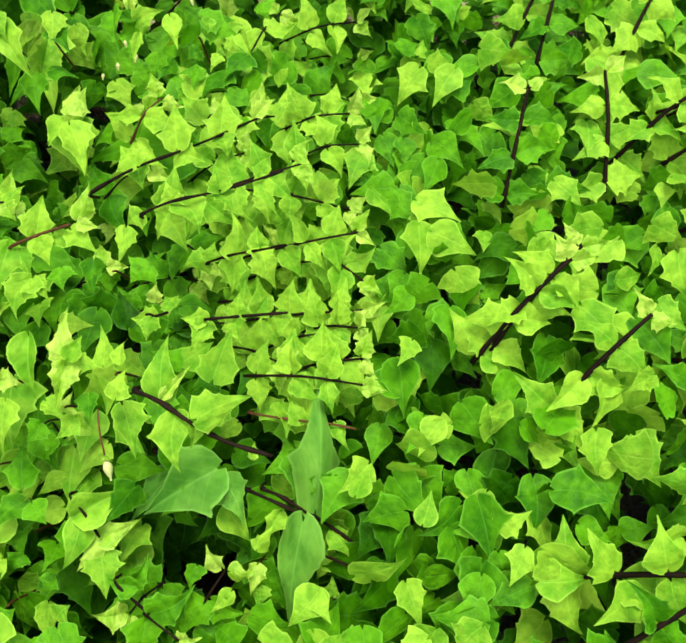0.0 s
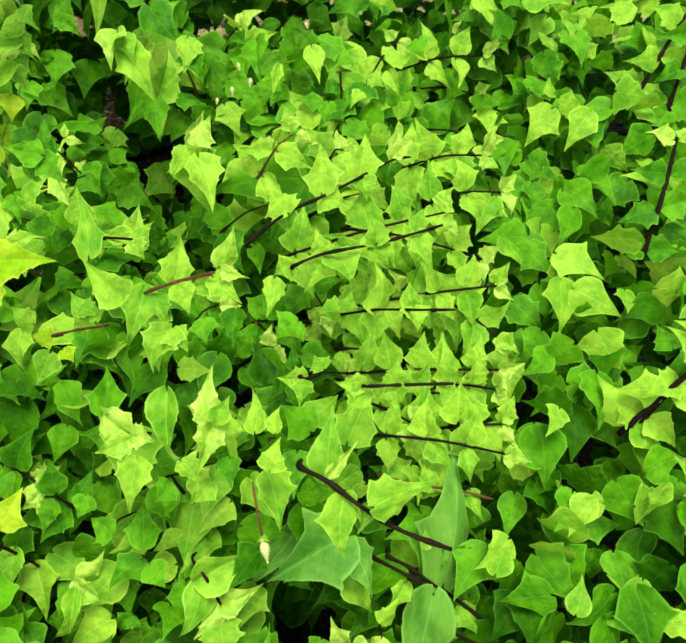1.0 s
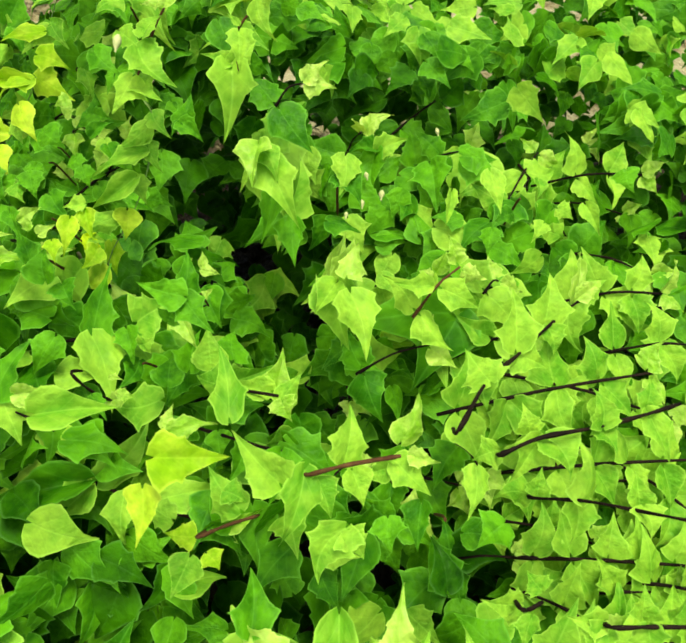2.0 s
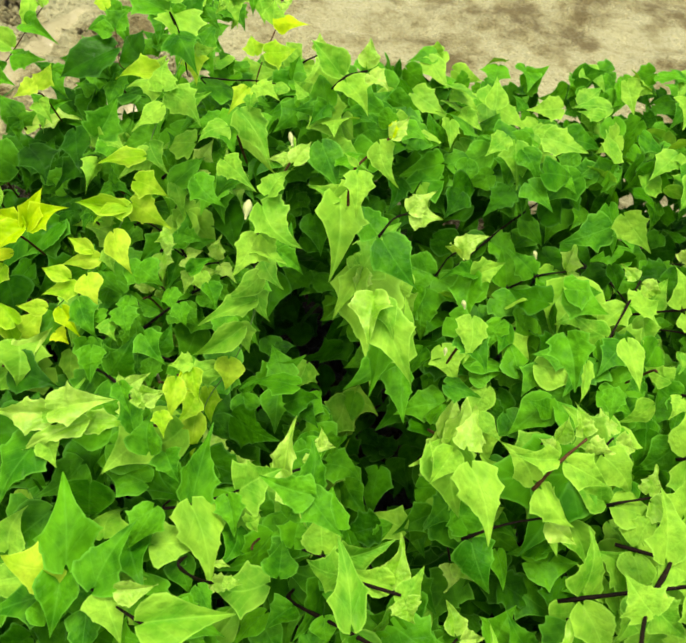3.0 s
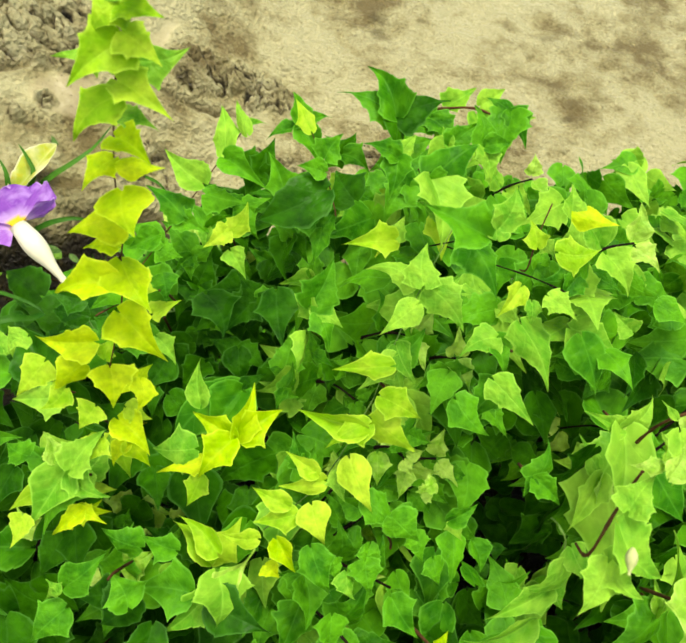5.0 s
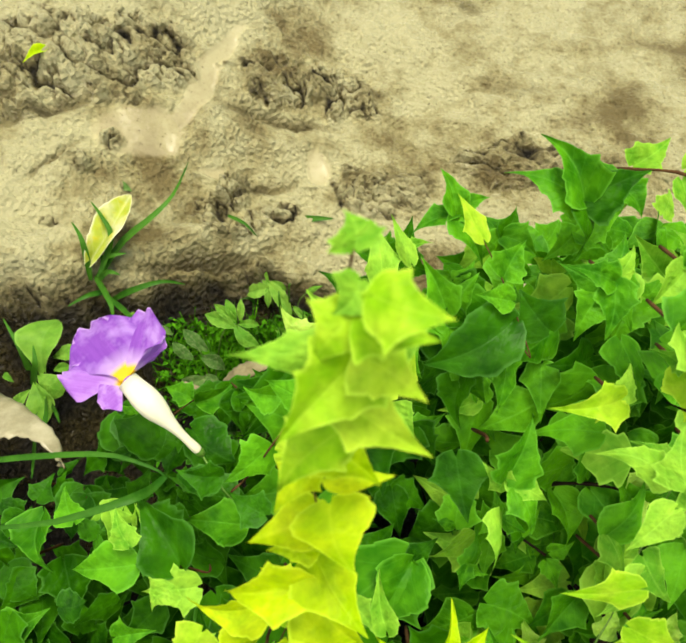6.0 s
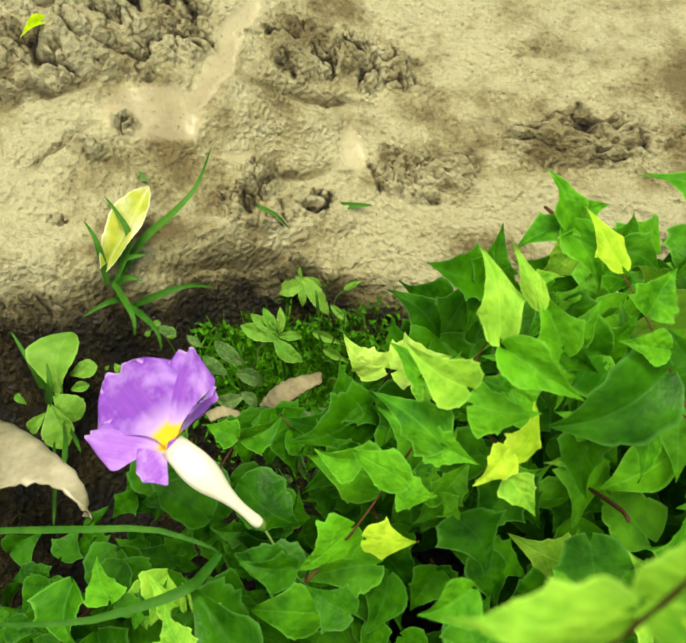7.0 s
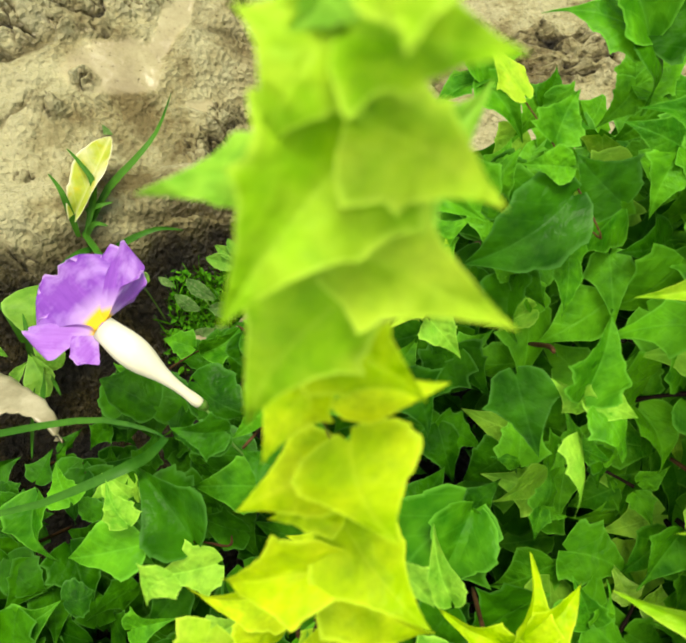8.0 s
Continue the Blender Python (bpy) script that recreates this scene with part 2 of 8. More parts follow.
BUD = plain_material("bud_pale_green", (0.26, 0.38, 0.08), (0.52, 0.58, 0.24), 200.0, 0.5, 0.2)

# ---- mesh helpers ----
FACE = Vector((0.15, -0.45, 0.88)).normalized()  # the way that most leaves turn, towards the open side and the light


def mesh_from(name, verts, faces, uvs=None, material=None, smooth=True, rim=None):
    me = bpy.data.meshes.new(name)
    me.from_pydata([tuple(v) for v in verts], [], [tuple(f) for f in faces])
    if uvs is not None:
        layer = me.uv_layers.new(name="UVMap")
        loops = np.empty(len(me.loops), np.int32)
        me.loops.foreach_get("vertex_index", loops)
        layer.data.foreach_set("uv", np.asarray(uvs, np.float32)[loops].ravel())
        rims = np.zeros(len(verts)) if rim is None else np.asarray(rim)
        me.attributes.new("rim", "FLOAT", "POINT").data.foreach_set("value", rims.astype(np.float32))
    if smooth:
        me.polygons.foreach_set("use_smooth", np.ones(len(me.polygons), bool))
    if material:
        me.materials.append(material)
    me.update()
    return me


PLACED = {}


def thing(name, at, label, category, group=""):
    """An empty at the base of a thing, to carry its parts."""
    ob = new(name)
    ob.empty_display_size = 0.02
    PLACED[ob] = Matrix.Translation(at)
    ob.matrix_basis = PLACED[ob]
    return tagged(ob, label, category, group)


def part(name, me, parent, label="", m=None):
    """A mesh under a thing or a part, at the pose m in the world."""
    ob = new(name, me)
    ob.parent = parent
    PLACED[ob] = m or Matrix()
    ob.matrix_basis = PLACED[parent].inverted() @ PLACED[ob]
    return tagged(ob, label)


def grid_faces(rows, cols):
    return [(r * cols + c, r * cols + c + 1, (r + 1) * cols + c + 1, (r + 1) * cols + c) for r in range(rows - 1) for c in range(cols - 1)]


def blade(rng, rows, half, outline, fold=0.10, arch=0.05, ripple=0.02, twist=0.0, quilt=0.012):
    """A leaf of length 1 along y, its face to +z. outline: rows of (place along, half width)."""
    at, wide = np.array(outline).T
    v = np.unique(np.concatenate([at, np.linspace(0, 1, max(rows - len(at), 2) + 2)]).round(3)) if rows > 6 else np.linspace(0, 1, rows)
    rows = len(v)
    cols = 2 * half + 1
    shift = rng.normal(0, 0.03, 2)
    left = np.interp(v + shift[0] * v * (1 - v) * 4, at, wide) * (1 + rng.normal(0, 0.03, rows)) * rng.uniform(0.86, 1.12)
    right = np.interp(v + shift[1] * v * (1 - v) * 4, at, wide) * (1 + rng.normal(0, 0.03, rows)) * rng.uniform(0.86, 1.12)
    bend = rng.normal(0, 0.06)
    droop = rng.uniform(0.0, 0.22)
    ph = rng.uniform(0, 6.3, 4)
    pts, uvs, rims = [], [], []
    for r in range(rows):
        for c in range(cols):
            s = (c - half) / half
            rims.append(max(abs(s), 0.9 * v[r] ** 8))
            x = s * (left[r] if s < 0 else right[r])
            # the base lobes reach back behind the stalk, the side veins press soft cushions into the blade
            y = v[r] - 0.10 * abs(s) ** 1.5 * max(0.0, 1 - v[r] / 0.22)
            z = fold * abs(x) * 2 + arch * 4 * v[r] * (1 - v[r]) - 0.15 * x * x * 4 - droop * v[r] ** 3
            z += ripple * (math.sin(v[r] * 9 + ph[0]) * s + math.sin(v[r] * 14 + ph[1] + s * 2) * abs(s) * 0.7)
            z += quilt * abs(math.sin((v[r] - 0.55 * abs(x)) * 15.0)) * min(1.0, 3.0 * abs(s)) * (1 - v[r])
            z += twist * x * (v[r] - 0.3)
            pts.append((x + bend * 4 * v[r] * (1 - v[r]), y, z))
            uvs.append((x + 0.5, v[r]))
    return pts, grid_faces(rows, cols), uvs, rims


OVATE = [(0, 0.04), (0.02, 0.17), (0.07, 0.29), (0.16, 0.375), (0.27, 0.40), (0.37, 0.345), (0.47, 0.255), (0.60, 0.17), (0.74, 0.098), (0.88, 0.04), (1, 0.002)]
ANGLED = [(0, 0.04), (0.015, 0.17), (0.06, 0.28), (0.17, 0.34), (0.26, 0.385), (0.31, 0.48), (0.36, 0.35), (0.45, 0.255), (0.58, 0.175), (0.74, 0.095), (0.88, 0.038), (1, 0.002)]
LOBED = [(0, 0.04), (0.02, 0.20), (0.07, 0.34), (0.11, 0.42), (0.16, 0.345), (0.25, 0.365), (0.31, 0.46), (0.365, 0.335), (0.46, 0.245), (0.52, 0.245), (0.58, 0.165), (0.75, 0.085), (1, 0.002)]
TOOTHED = [(0, 0.04), (0.03, 0.22), (0.09, 0.37), (0.15, 0.455), (0.21, 0.365), (0.34, 0.305), (0.40, 0.345), (0.455, 0.245), (0.60, 0.155), (0.80, 0.065), (1, 0.002)]
SLIM = [(0, 0.03), (0.06, 0.12), (0.16, 0.21), (0.3, 0.25), (0.42, 0.24), (0.55, 0.19), (0.7, 0.11), (0.85, 0.05), (1, 0.004)]
ROUND = [(0, 0.03), (0.10, 0.10), (0.25, 0.22), (0.45, 0.33), (0.65, 0.37), (0.82, 0.31), (0.94, 0.17), (1, 0.03)]
BROAD = [(0, 0.04), (0.02, 0.20), (0.08, 0.34), (0.16, 0.44), (0.24, 0.41), (0.33, 0.42), (0.40, 0.46), (0.47, 0.38), (0.57, 0.33), (0.63, 0.34), (0.70, 0.24), (0.84, 0.11), (1, 0.003)]
OVAL = [(0, 0.03), (0.08, 0.11), (0.22, 0.21), (0.42, 0.26), (0.62, 0.24), (0.8, 0.16), (0.93, 0.07), (1, 0.01)]
SHAPES = {"ovate": OVATE, "angled": ANGLED, "lobed": LOBED, "toothed": TOOTHED, "broad": BROAD, "slim": SLIM, "round": ROUND, "oval": OVAL}
LEAF_MESH = {}


def leaf_meshes(kind, shape, ripple=0.02, count=8, rows=22, half=4):
    """A few alike leaves of one kind, shared by all leaves of that look."""
    key = (kind, shape)
    rows, half = (34, 7) if kind == "tip" else (rows, half)
    if key not in LEAF_MESH:
        rng = np.random.default_rng(len(LEAF_MESH) * 17 + 5)
        LEAF_MESH[key] = []
        for _ in range(count):
            pts, fs, uv, rims = blade(rng, rows, half, SHAPES[shape], rng.uniform(-0.15, 0.42), rng.uniform(0.0, 0.16), ripple, rng.uniform(-0.4, 0.4), 0.030 if kind == "tip" else 0.014)
            LEAF_MESH[key].append(mesh_from("leaf", pts, fs, uv, LEAF[kind], rim=rims))
    return LEAF_MESH[key]


def set_leaf(parent, rng, base, tip, wide, kind, shape="", tilt=0.22, face=None, name="leaf"):
    """One leaf from base to tip, its width as a share of the mean width."""
    base, tip = Vector(base), Vector(tip)
    along = (tip - base)
    size = along.length
    along.normalize()
    up = (face or FACE) + Vector(rng.normal(0, tilt, 3))
    side = along.cross(up).normalized()
    normal = side.cross(along)
    shape = shape or (kind == "deep" and ("broad", "ovate", "angled")[int(rng.integers(3))]) or (kind in ("fresh", "yellow") and ("toothed", "ovate", "angled", "angled")[int(rng.integers(4))]) or ("angled", "ovate", "lobed", "toothed")[int(rng.integers(4))]
    choice = leaf_meshes(kind, shape, 0.045 if kind == "tip" else 0.022)
    m = Matrix((side, along, normal)).transposed().to_4x4()
    m.translation = base
    return part(name, choice[int(rng.integers(len(choice)))], parent, m=m @ Matrix.Diagonal((size * wide, size, size, 1)))


def tube(points, radii, sides=6, knots=()):
    """A round stem through points; knots: places (0 to 1) where it swells at a leaf pair."""
    pts = [Vector(p) for p in points]
    fine, n = [], len(pts)
    for i in range(n - 1):
        p0, p1, p2, p3 = pts[max(i - 1, 0)], pts[i], pts[i + 1], pts[min(i + 2, n - 1)]
        for k in range(4):
            t = k / 4
            fine.append(0.5 * (2 * p1 + (p2 - p0) * t + (2 * p0 - 5 * p1 + 4 * p2 - p3) * t * t + (3 * p1 - p0 - 3 * p2 + p3) * t ** 3))
    fine.append(pts[-1])
    verts, uvs, m = [], [], len(fine)
    around = (fine[-1] - fine[0]).orthogonal()
    for i, p in enumerate(fine):
        d = (fine[min(i + 1, m - 1)] - fine[max(i - 1, 0)]).normalized()
        a = d.cross(around).normalized()
        b = d.cross(a)
        s = i / (m - 1)
        r = radii[0] + (radii[1] - radii[0]) * s
        r *= 1 + 0.7 * max([0.0] + [max(0.0, 1 - abs(s - k) * m / 1.5) for k in knots])
        for c in range(sides):
            w = 6.28318 * c / sides
            verts.append(p + (a * math.cos(w) + b * math.sin(w)) * r)
            uvs.append((c / sides, s))
    faces = [(r * sides + c, r * sides + (c + 1) % sides, (r + 1) * sides + (c + 1) % sides, (r + 1) * sides + c) for r in range(m - 1) for c in range(sides)]
    faces += [tuple(range(sides))[::-1], tuple(range((m - 1) * sides, m * sides))]
    return verts, faces, uvs


def stem(name, parent, points, radii, material, knots=(), label="", sides=6):
    """A round stem as a part, its origin at its foot."""
    foot = Vector(points[0])
    verts, faces, uvs = tube([Vector(p) - foot for p in points], radii, sides, knots)
    return part(name, mesh_from(name, verts, faces, uvs, material), parent, label, Matrix.Translation(foot))


def along_line(points, s):
    pts = [Vector(p) for p in points]
    ends = np.cumsum([0] + [(b - a).length for a, b in zip(pts, pts[1:])])
    w = s * ends[-1]
    for i in range(len(pts) - 1):
        if w <= ends[i + 1] + 1e-9:
            return pts[i].lerp(pts[i + 1], (w - ends[i]) / max(ends[i + 1] - ends[i], 1e-9))
    return pts[-1]


# ---- ground ----
LATTICE = np.random.default_rng(3).random((256, 256))


def rough(x, y, octaves=5, gain=0.5):
    """Smooth noise about 0, from -1 to 1."""
    total, amp, norm = np.zeros_like(x), 1.0, 0.0
    for k in range(octaves):
        i, j = np.floor(x).astype(int), np.floor(y).astype(int)
        u, v = x - i, y - j
        u, v = u * u * (3 - 2 * u), v * v * (3 - 2 * v)
        g = [[LATTICE[(i + a) % 256, (j + b) % 256] for b in (0, 1)] for a in (0, 1)]
        total += amp * ((g[0][0] * (1 - u) + g[1][0] * u) * (1 - v) + (g[0][1] * (1 - u) + g[1][1] * u) * v)
        norm += amp
        x, y, amp = x * 2.03 + 17.3, y * 2.03 + 5.7, amp * gain
    return 2 * total / norm - 1


def step(a, b, v):
    t = np.clip((v - a) / (b - a), 0, 1)
    return t * t * (3 - 2 * t)

# crusts: x, y, half-length, half-width, turn, height; puddles the same without height
CRUSTS = [(-0.619, 0.777, 0.055, 0.025, 0.6, 0.008), (-0.590, 0.792, 0.055, 0.024, 0.7, 0.007), (-0.562, 0.806, 0.050, 0.028, 0.5, 0.008), (-0.525, 0.836, 0.038, 0.022, 0.5, 0.007), (-0.616, 0.825, 0.05, 0.024, 0.5, 0.006), (-0.55, 0.858, 0.06, 0.022, 0.5, 0.006), (-0.66, 0.75, 0.04, 0.018, 0.8, 0.008), (-0.60, 0.755, 0.03, 0.008, 0.7, 0.004),
          ]
CRUSTS += [(-0.415, 0.888, 0.050, 0.028, 0.35, 0.013), (-0.365, 0.90, 0.05, 0.028, 0.2, 0.010), (-0.535, 0.750, 0.011, 0.010, 0.6, 0.008), (-0.549, 0.716, 0.013, 0.008, 0.4, 0.005), (-0.432, 0.757, 0.018, 0.011, 0.9, 0.012),
          (-0.441, 0.733, 0.028, 0.013, 1.0, 0.011), (-0.398, 0.745, 0.028, 0.012, 0.5, 0.009), (-0.425, 0.713, 0.040, 0.009, 0.6, 0.008), (-0.40, 0.69, 0.030, 0.010, 0.5, 0.008), (-0.558, 0.592, 0.045, 0.009, 0.35, 0.007),
          (-0.51, 0.612, 0.030, 0.008, 0.45, 0.006), (-0.455, 0.640, 0.035, 0.010, 0.55, 0.008), (-0.556, 0.659, 0.007, 0.005, 0.3, 0.003), (-0.30, 0.80, 0.05, 0.03, 0.2, 0.010), (-0.16, 0.86, 0.08, 0.03, 0.1, 0.012), (-0.05, 0.76, 0.07, 0.02, 0.0, 0.010)]
PUDDLES = [(-0.512, 0.772, 0.044, 0.025, 0.5), (-0.479, 0.855, 0.075, 0.010, 1.35), (-0.452, 0.765, 0.014, 0.006, 0.5), (-0.365, 0.812, 0.012, 0.022, 0.2)]
# soft ridges and furrows: x, y, turn, length, width, height
RIDGES = [(-0.455, 0.688, 0.6, 0.034, 0.012, 0.015), (-0.452, 0.669, 0.6, 0.036, 0.0045, -0.012), (-0.425, 0.703, 0.6, 0.040, 0.008, 0.009), (-0.425, 0.686, 0.6, 0.040, 0.004, -0.010), (-0.566, 0.716, 0.95, 0.026, 0.0028, -0.006), (-0.555, 0.700, 0.6, 0.03, 0.02, 0.006),
          (-0.545, 0.630, 0.4, 0.05, 0.014, 0.008), (-0.60, 0.61, 0.3, 0.05, 0.02, 0.008), (-0.470, 0.800, 1.2, 0.045, 0.006, 0.008), (-0.452, 0.815, 1.2, 0.05, 0.016, 0.010), (-0.515, 0.800, 0.5, 0.040, 0.006, 0.006), (-0.410, 0.775, 0.5, 0.03, 0.005, -0.007),
          (-0.40, 0.82, 0.4, 0.05, 0.012, 0.010), (-0.405, 0.848, 0.3, 0.05, 0.005, -0.009), (-0.583, 0.762, 0.7, 0.05, 0.005, -0.006)]


def lumps(x, y, seed):
    """Nearest and second distance to scattered points, one in each unit cell, and the nearest one's own number."""
    i, j = np.floor(x).astype(int), np.floor(y).astype(int)
    best, second, own = np.full(x.shape, 9.0), np.full(x.shape, 9.0), np.zeros(x.shape)
    for a in (-1, 0, 1):
        for b in (-1, 0, 1):
            px = i + a + LATTICE[(i + a + seed) % 256, (j + b) % 256]
            py = j + b + LATTICE[(i + a) % 256, (j + b + 91 + seed) % 256]
            d = np.hypot(x - px, y - py)
            own = np.where(d < best, LATTICE[(i + a + 33) % 256, (j + b + 7 + seed) % 256], own)
            second = np.minimum(second, np.maximum(best, d))
            best = np.minimum(best, d)
    return best, second, own


def turned(x, y, cx, cy, turn):
    return (x - cx) * math.cos(turn) + (y - cy) * math.sin(turn), -(x - cx) * math.sin(turn) + (y - cy) * math.cos(turn)


def terrain(x, y):
    """Height, darkness of soil and painted shade, and wetness of the ground."""
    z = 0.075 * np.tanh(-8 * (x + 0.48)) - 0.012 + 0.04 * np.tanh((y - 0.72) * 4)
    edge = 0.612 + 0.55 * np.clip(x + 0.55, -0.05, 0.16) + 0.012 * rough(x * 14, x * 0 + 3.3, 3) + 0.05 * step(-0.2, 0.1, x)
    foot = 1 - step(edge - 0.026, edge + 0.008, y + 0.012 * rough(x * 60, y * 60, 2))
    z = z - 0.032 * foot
    wx, wy = x + 0.008 * rough(x * 22, y * 22, 3), y + 0.008 * rough(x * 22 + 50, y * 22, 3)
    z = z + 0.010 * rough(wx * 8 + 3, wy * 8, 3) + 0.0075 * rough(wx * 26, wy * 30 + 9, 5, 0.55)
    furrow = np.zeros_like(x)
    for cx, cy, turn, long, wide, h in RIDGES:
        u, v = turned(wx, wy, cx, cy, turn)
        m = np.exp(-(u / long) ** 2 - (v / wide) ** 2)
        z = z + h * m
        furrow = np.maximum(furrow, m * (h < 0))
    crust = np.zeros_like(x)
    for cx, cy, rx, ry, turn, h in CRUSTS:
        u, v = turned(x, y, cx, cy, turn)
        d = (u / rx) ** 2 + (v / ry) ** 2 + 1.3 * rough(x * 55 + cx * 99, y * 55, 4, 0.6)
        m = 1 - step(0.45, 1.15, d)
        z = z + h * m * (0.6 + 0.4 * rough(x * 60, y * 60 + cx * 50, 2))
        crust = np.maximum(crust, m)
    broken = np.maximum(crust, foot * 0.8)
    e1, e2, tiny = lumps(wx * 260, wy * 260, 40)
    billow = np.abs(rough(wx * 48 + 5, wy * 48, 2, 0.45))
    clod = np.abs(rough(wx * 115 + 9, wy * 115, 2, 0.5))
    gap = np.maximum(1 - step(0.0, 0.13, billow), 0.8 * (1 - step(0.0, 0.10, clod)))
    z = z + broken * (0.016 * (np.sqrt(billow) - 0.4) + 0.008 * (np.sqrt(clod) - 0.4) + 0.0018 * (tiny - 0.5) * step(0.0, 0.35, e2 - e1) - 0.004 * gap)
    # loose crumbs on the smooth mud
    few = step(0.86, 0.90, tiny) * step(0.0, 0.4, rough(x * 9 + 31, y * 9, 3))
    z = z + (1 - broken) * few * 0.0035 * (1 - (e1 / 0.42) ** 2).clip(0, 1)
    z = z + 0.0016 * rough(x * 110, y * 110, 4, 0.7) + 0.006 * (np.abs(rough(wx * 17 + wy * 6, wy * 30 + 4, 3, 0.5)) - 0.2) + 0.0028 * (np.abs(rough(wx * 52, wy * 70 + 8, 3, 0.55)) - 0.2)
    # dark soil at the foot; shade painted into furrows and between clods
    soil_and_shade = np.maximum(np.maximum(foot, furrow * 0.55), broken * (0.08 + 0.85 * gap))
    wet = np.zeros_like(x)
    for cx, cy, rx, ry, a in PUDDLES:
        u, v = turned(wx, wy, cx, cy, a)
        d = (u / rx) ** 2 + (v / ry) ** 2 + 0.6 * rough(x * 26 + cx * 70, y * 26, 3)
        m = (1 - step(0.5, 1.1, d)) * (1 - crust)
        level = 0.075 * np.tanh(-8 * (x + 0.48)) - 0.012 + 0.04 * np.tanh((y - 0.72) * 4) - 0.004
        soft_m = 0.8 * (1 - step(0.1, 1.7, d)) * (1 - crust)
        z = z * (1 - soft_m) + soft_m * level
        wet = np.maximum(wet, m)
    # damp brown hollows and a shadowed lip above the foot of the bank
    soil_and_shade = np.maximum(soil_and_shade, 0.35 * step(0.35, 0.8, rough(wx * 13 + 40, wy * 20 + 3, 4, 0.6)) * (1 - wet))
    far = step(1.4, 3.0, np.hypot(x + 0.3, y - 0.4))
    return z * (1 - far) - 0.06 * far, np.clip(soil_and_shade, 0, 1), wet


# the back edge of the shrubs, towards the bare mud
EDGE_X = [-0.9, -0.42, -0.36, -0.33, -0.30, -0.26, -0.15, -0.05, 0.05, 0.3, 0.9]
EDGE_Y = [0.40, 0.425, 0.45, 0.50, 0.59, 0.64, 0.65, 0.68, 0.74, 0.76, 0.66]


def ground():
    fine_x = np.concatenate([np.arange(-1.0, -0.72, 0.006), np.arange(-0.72, -0.30, 0.0014), np.arange(-0.30, 0.3, 0.005)])
    fine_y = np.concatenate([np.arange(0.42, 0.56, 0.005), np.arange(0.56, 0.99, 0.0014), np.arange(0.99, 1.3, 0.006)])
    out = np.array([0.05, 0.12, 0.25, 0.5, 1, 2, 4, 8, 16, 40, 120, 400, 1500])
    mid_x = np.arange(0.34, 1.0, 0.05)
    xs = np.concatenate([fine_x[0] - out[::-1], fine_x, mid_x, 1.0 + out])
    ys = np.concatenate([np.array([-1500, -400, -120, -40, -16, -8, -4, -2, -1.2]), np.arange(-0.8, 0.4, 0.05), fine_y, fine_y[-1] + out])
    gx, gy = np.meshgrid(xs, ys)
    z, soil_and_shade, wet = terrain(gx, gy)
    # the ground under the shrubs is coloured dark to stand in for their shade
    soil_and_shade = np.maximum(soil_and_shade, step(0.03, -0.02, gy - np.interp(gx, EDGE_X, EDGE_Y) + 0.03))
    verts = np.stack([gx.ravel(), gy.ravel(), z.ravel()], 1)
    rows, cols = gx.shape
    r, c = np.meshgrid(np.arange(rows - 1), np.arange(cols - 1), indexing="ij")
    a = (r * cols + c).ravel()
    faces = np.stack([a, a + 1, a + cols + 1, a + cols], 1)
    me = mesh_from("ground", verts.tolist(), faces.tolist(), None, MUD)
    for name, values in (("soil_and_shade", soil_and_shade), ("wet", wet)):
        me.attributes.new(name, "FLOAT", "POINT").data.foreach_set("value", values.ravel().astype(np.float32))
    return tagged(new("ground", me), "pale wet clay mud with clods, puddles, dark soil and painted shade below the shrubs", "ground", kind="structure")


ground()


def ground_height(x, y):
    return float(terrain(np.array([[x]], float), np.array([[y]], float))[0][0, 0])


# ---- shrubs ----
CANOPY = [(0.13, 0.10, 0.14), (0.10, 0.25, 0.10), (0.17, 0.30, 0.10), (0.04, 0.38, 0.11), (-0.02, 0.23, 0.12), (-0.055, 0.38, 0.045), (-0.05, 0.24, 0.19), (-0.12, 0.26, 0.19), (-0.02, 0.33, 0.08),
          (-0.17, 0.34, 0.15), (-0.21, 0.39, 0.17), (-0.25, 0.46, 0.18), (-0.08, 0.32, 0.20), (-0.14, 0.42, 0.20), (-0.15, 0.49, 0.235), (-0.18, 0.53, 0.21), (-0.24, 0.26, 0.10)]
CANOPY += [(-0.33, 0.42, 0.13), (-0.40, 0.40, 0.10),
          (-0.55, 0.38, 0.07), (0.01, 0.09, 0.07), (0.10, 0.04, 0.08), (0.16, 0.07, 0.05), (0.35, 0.2, 0.13), (0.5, 0.0, 0.14), (0.5, 0.45, 0.12), (0.0, -0.2, 0.08), (-0.06, 0.45, 0.23), (-0.05, 0.52, 0.22), (0.05, 0.50, 0.19), (0.0, 0.42, 0.14), (0.2, 0.5, 0.16), (0.0, 0.6, 0.17), (-0.1, 0.58, 0.2), (0.3, 0.6, 0.12), (0.08, 0.66, 0.12), (-0.30, 0.54, 0.10), (-0.27, 0.59, 0.11), (-0.2, 0.6, 0.15), (-0.29, 0.60, 0.09), (0.0, 0.70, 0.16), (0.1, 0.74, 0.14), (-0.1, 0.66, 0.16)]


def canopy(x, y):
    """Height of the top of the leaves over the shrubs' plan."""
    top, weight = 0.0, 0.0
    for cx, cy, cz in CANOPY:
        w = 1 / (((x - cx) ** 2 + (y - cy) ** 2) ** 1.5 + 1e-5)
        top, weight = top + w * cz, weight + w
    return top / weight


def back_edge(x):
    """How far the shrubs reach towards the bare mud."""
    return float(np.interp(x, EDGE_X, EDGE_Y))


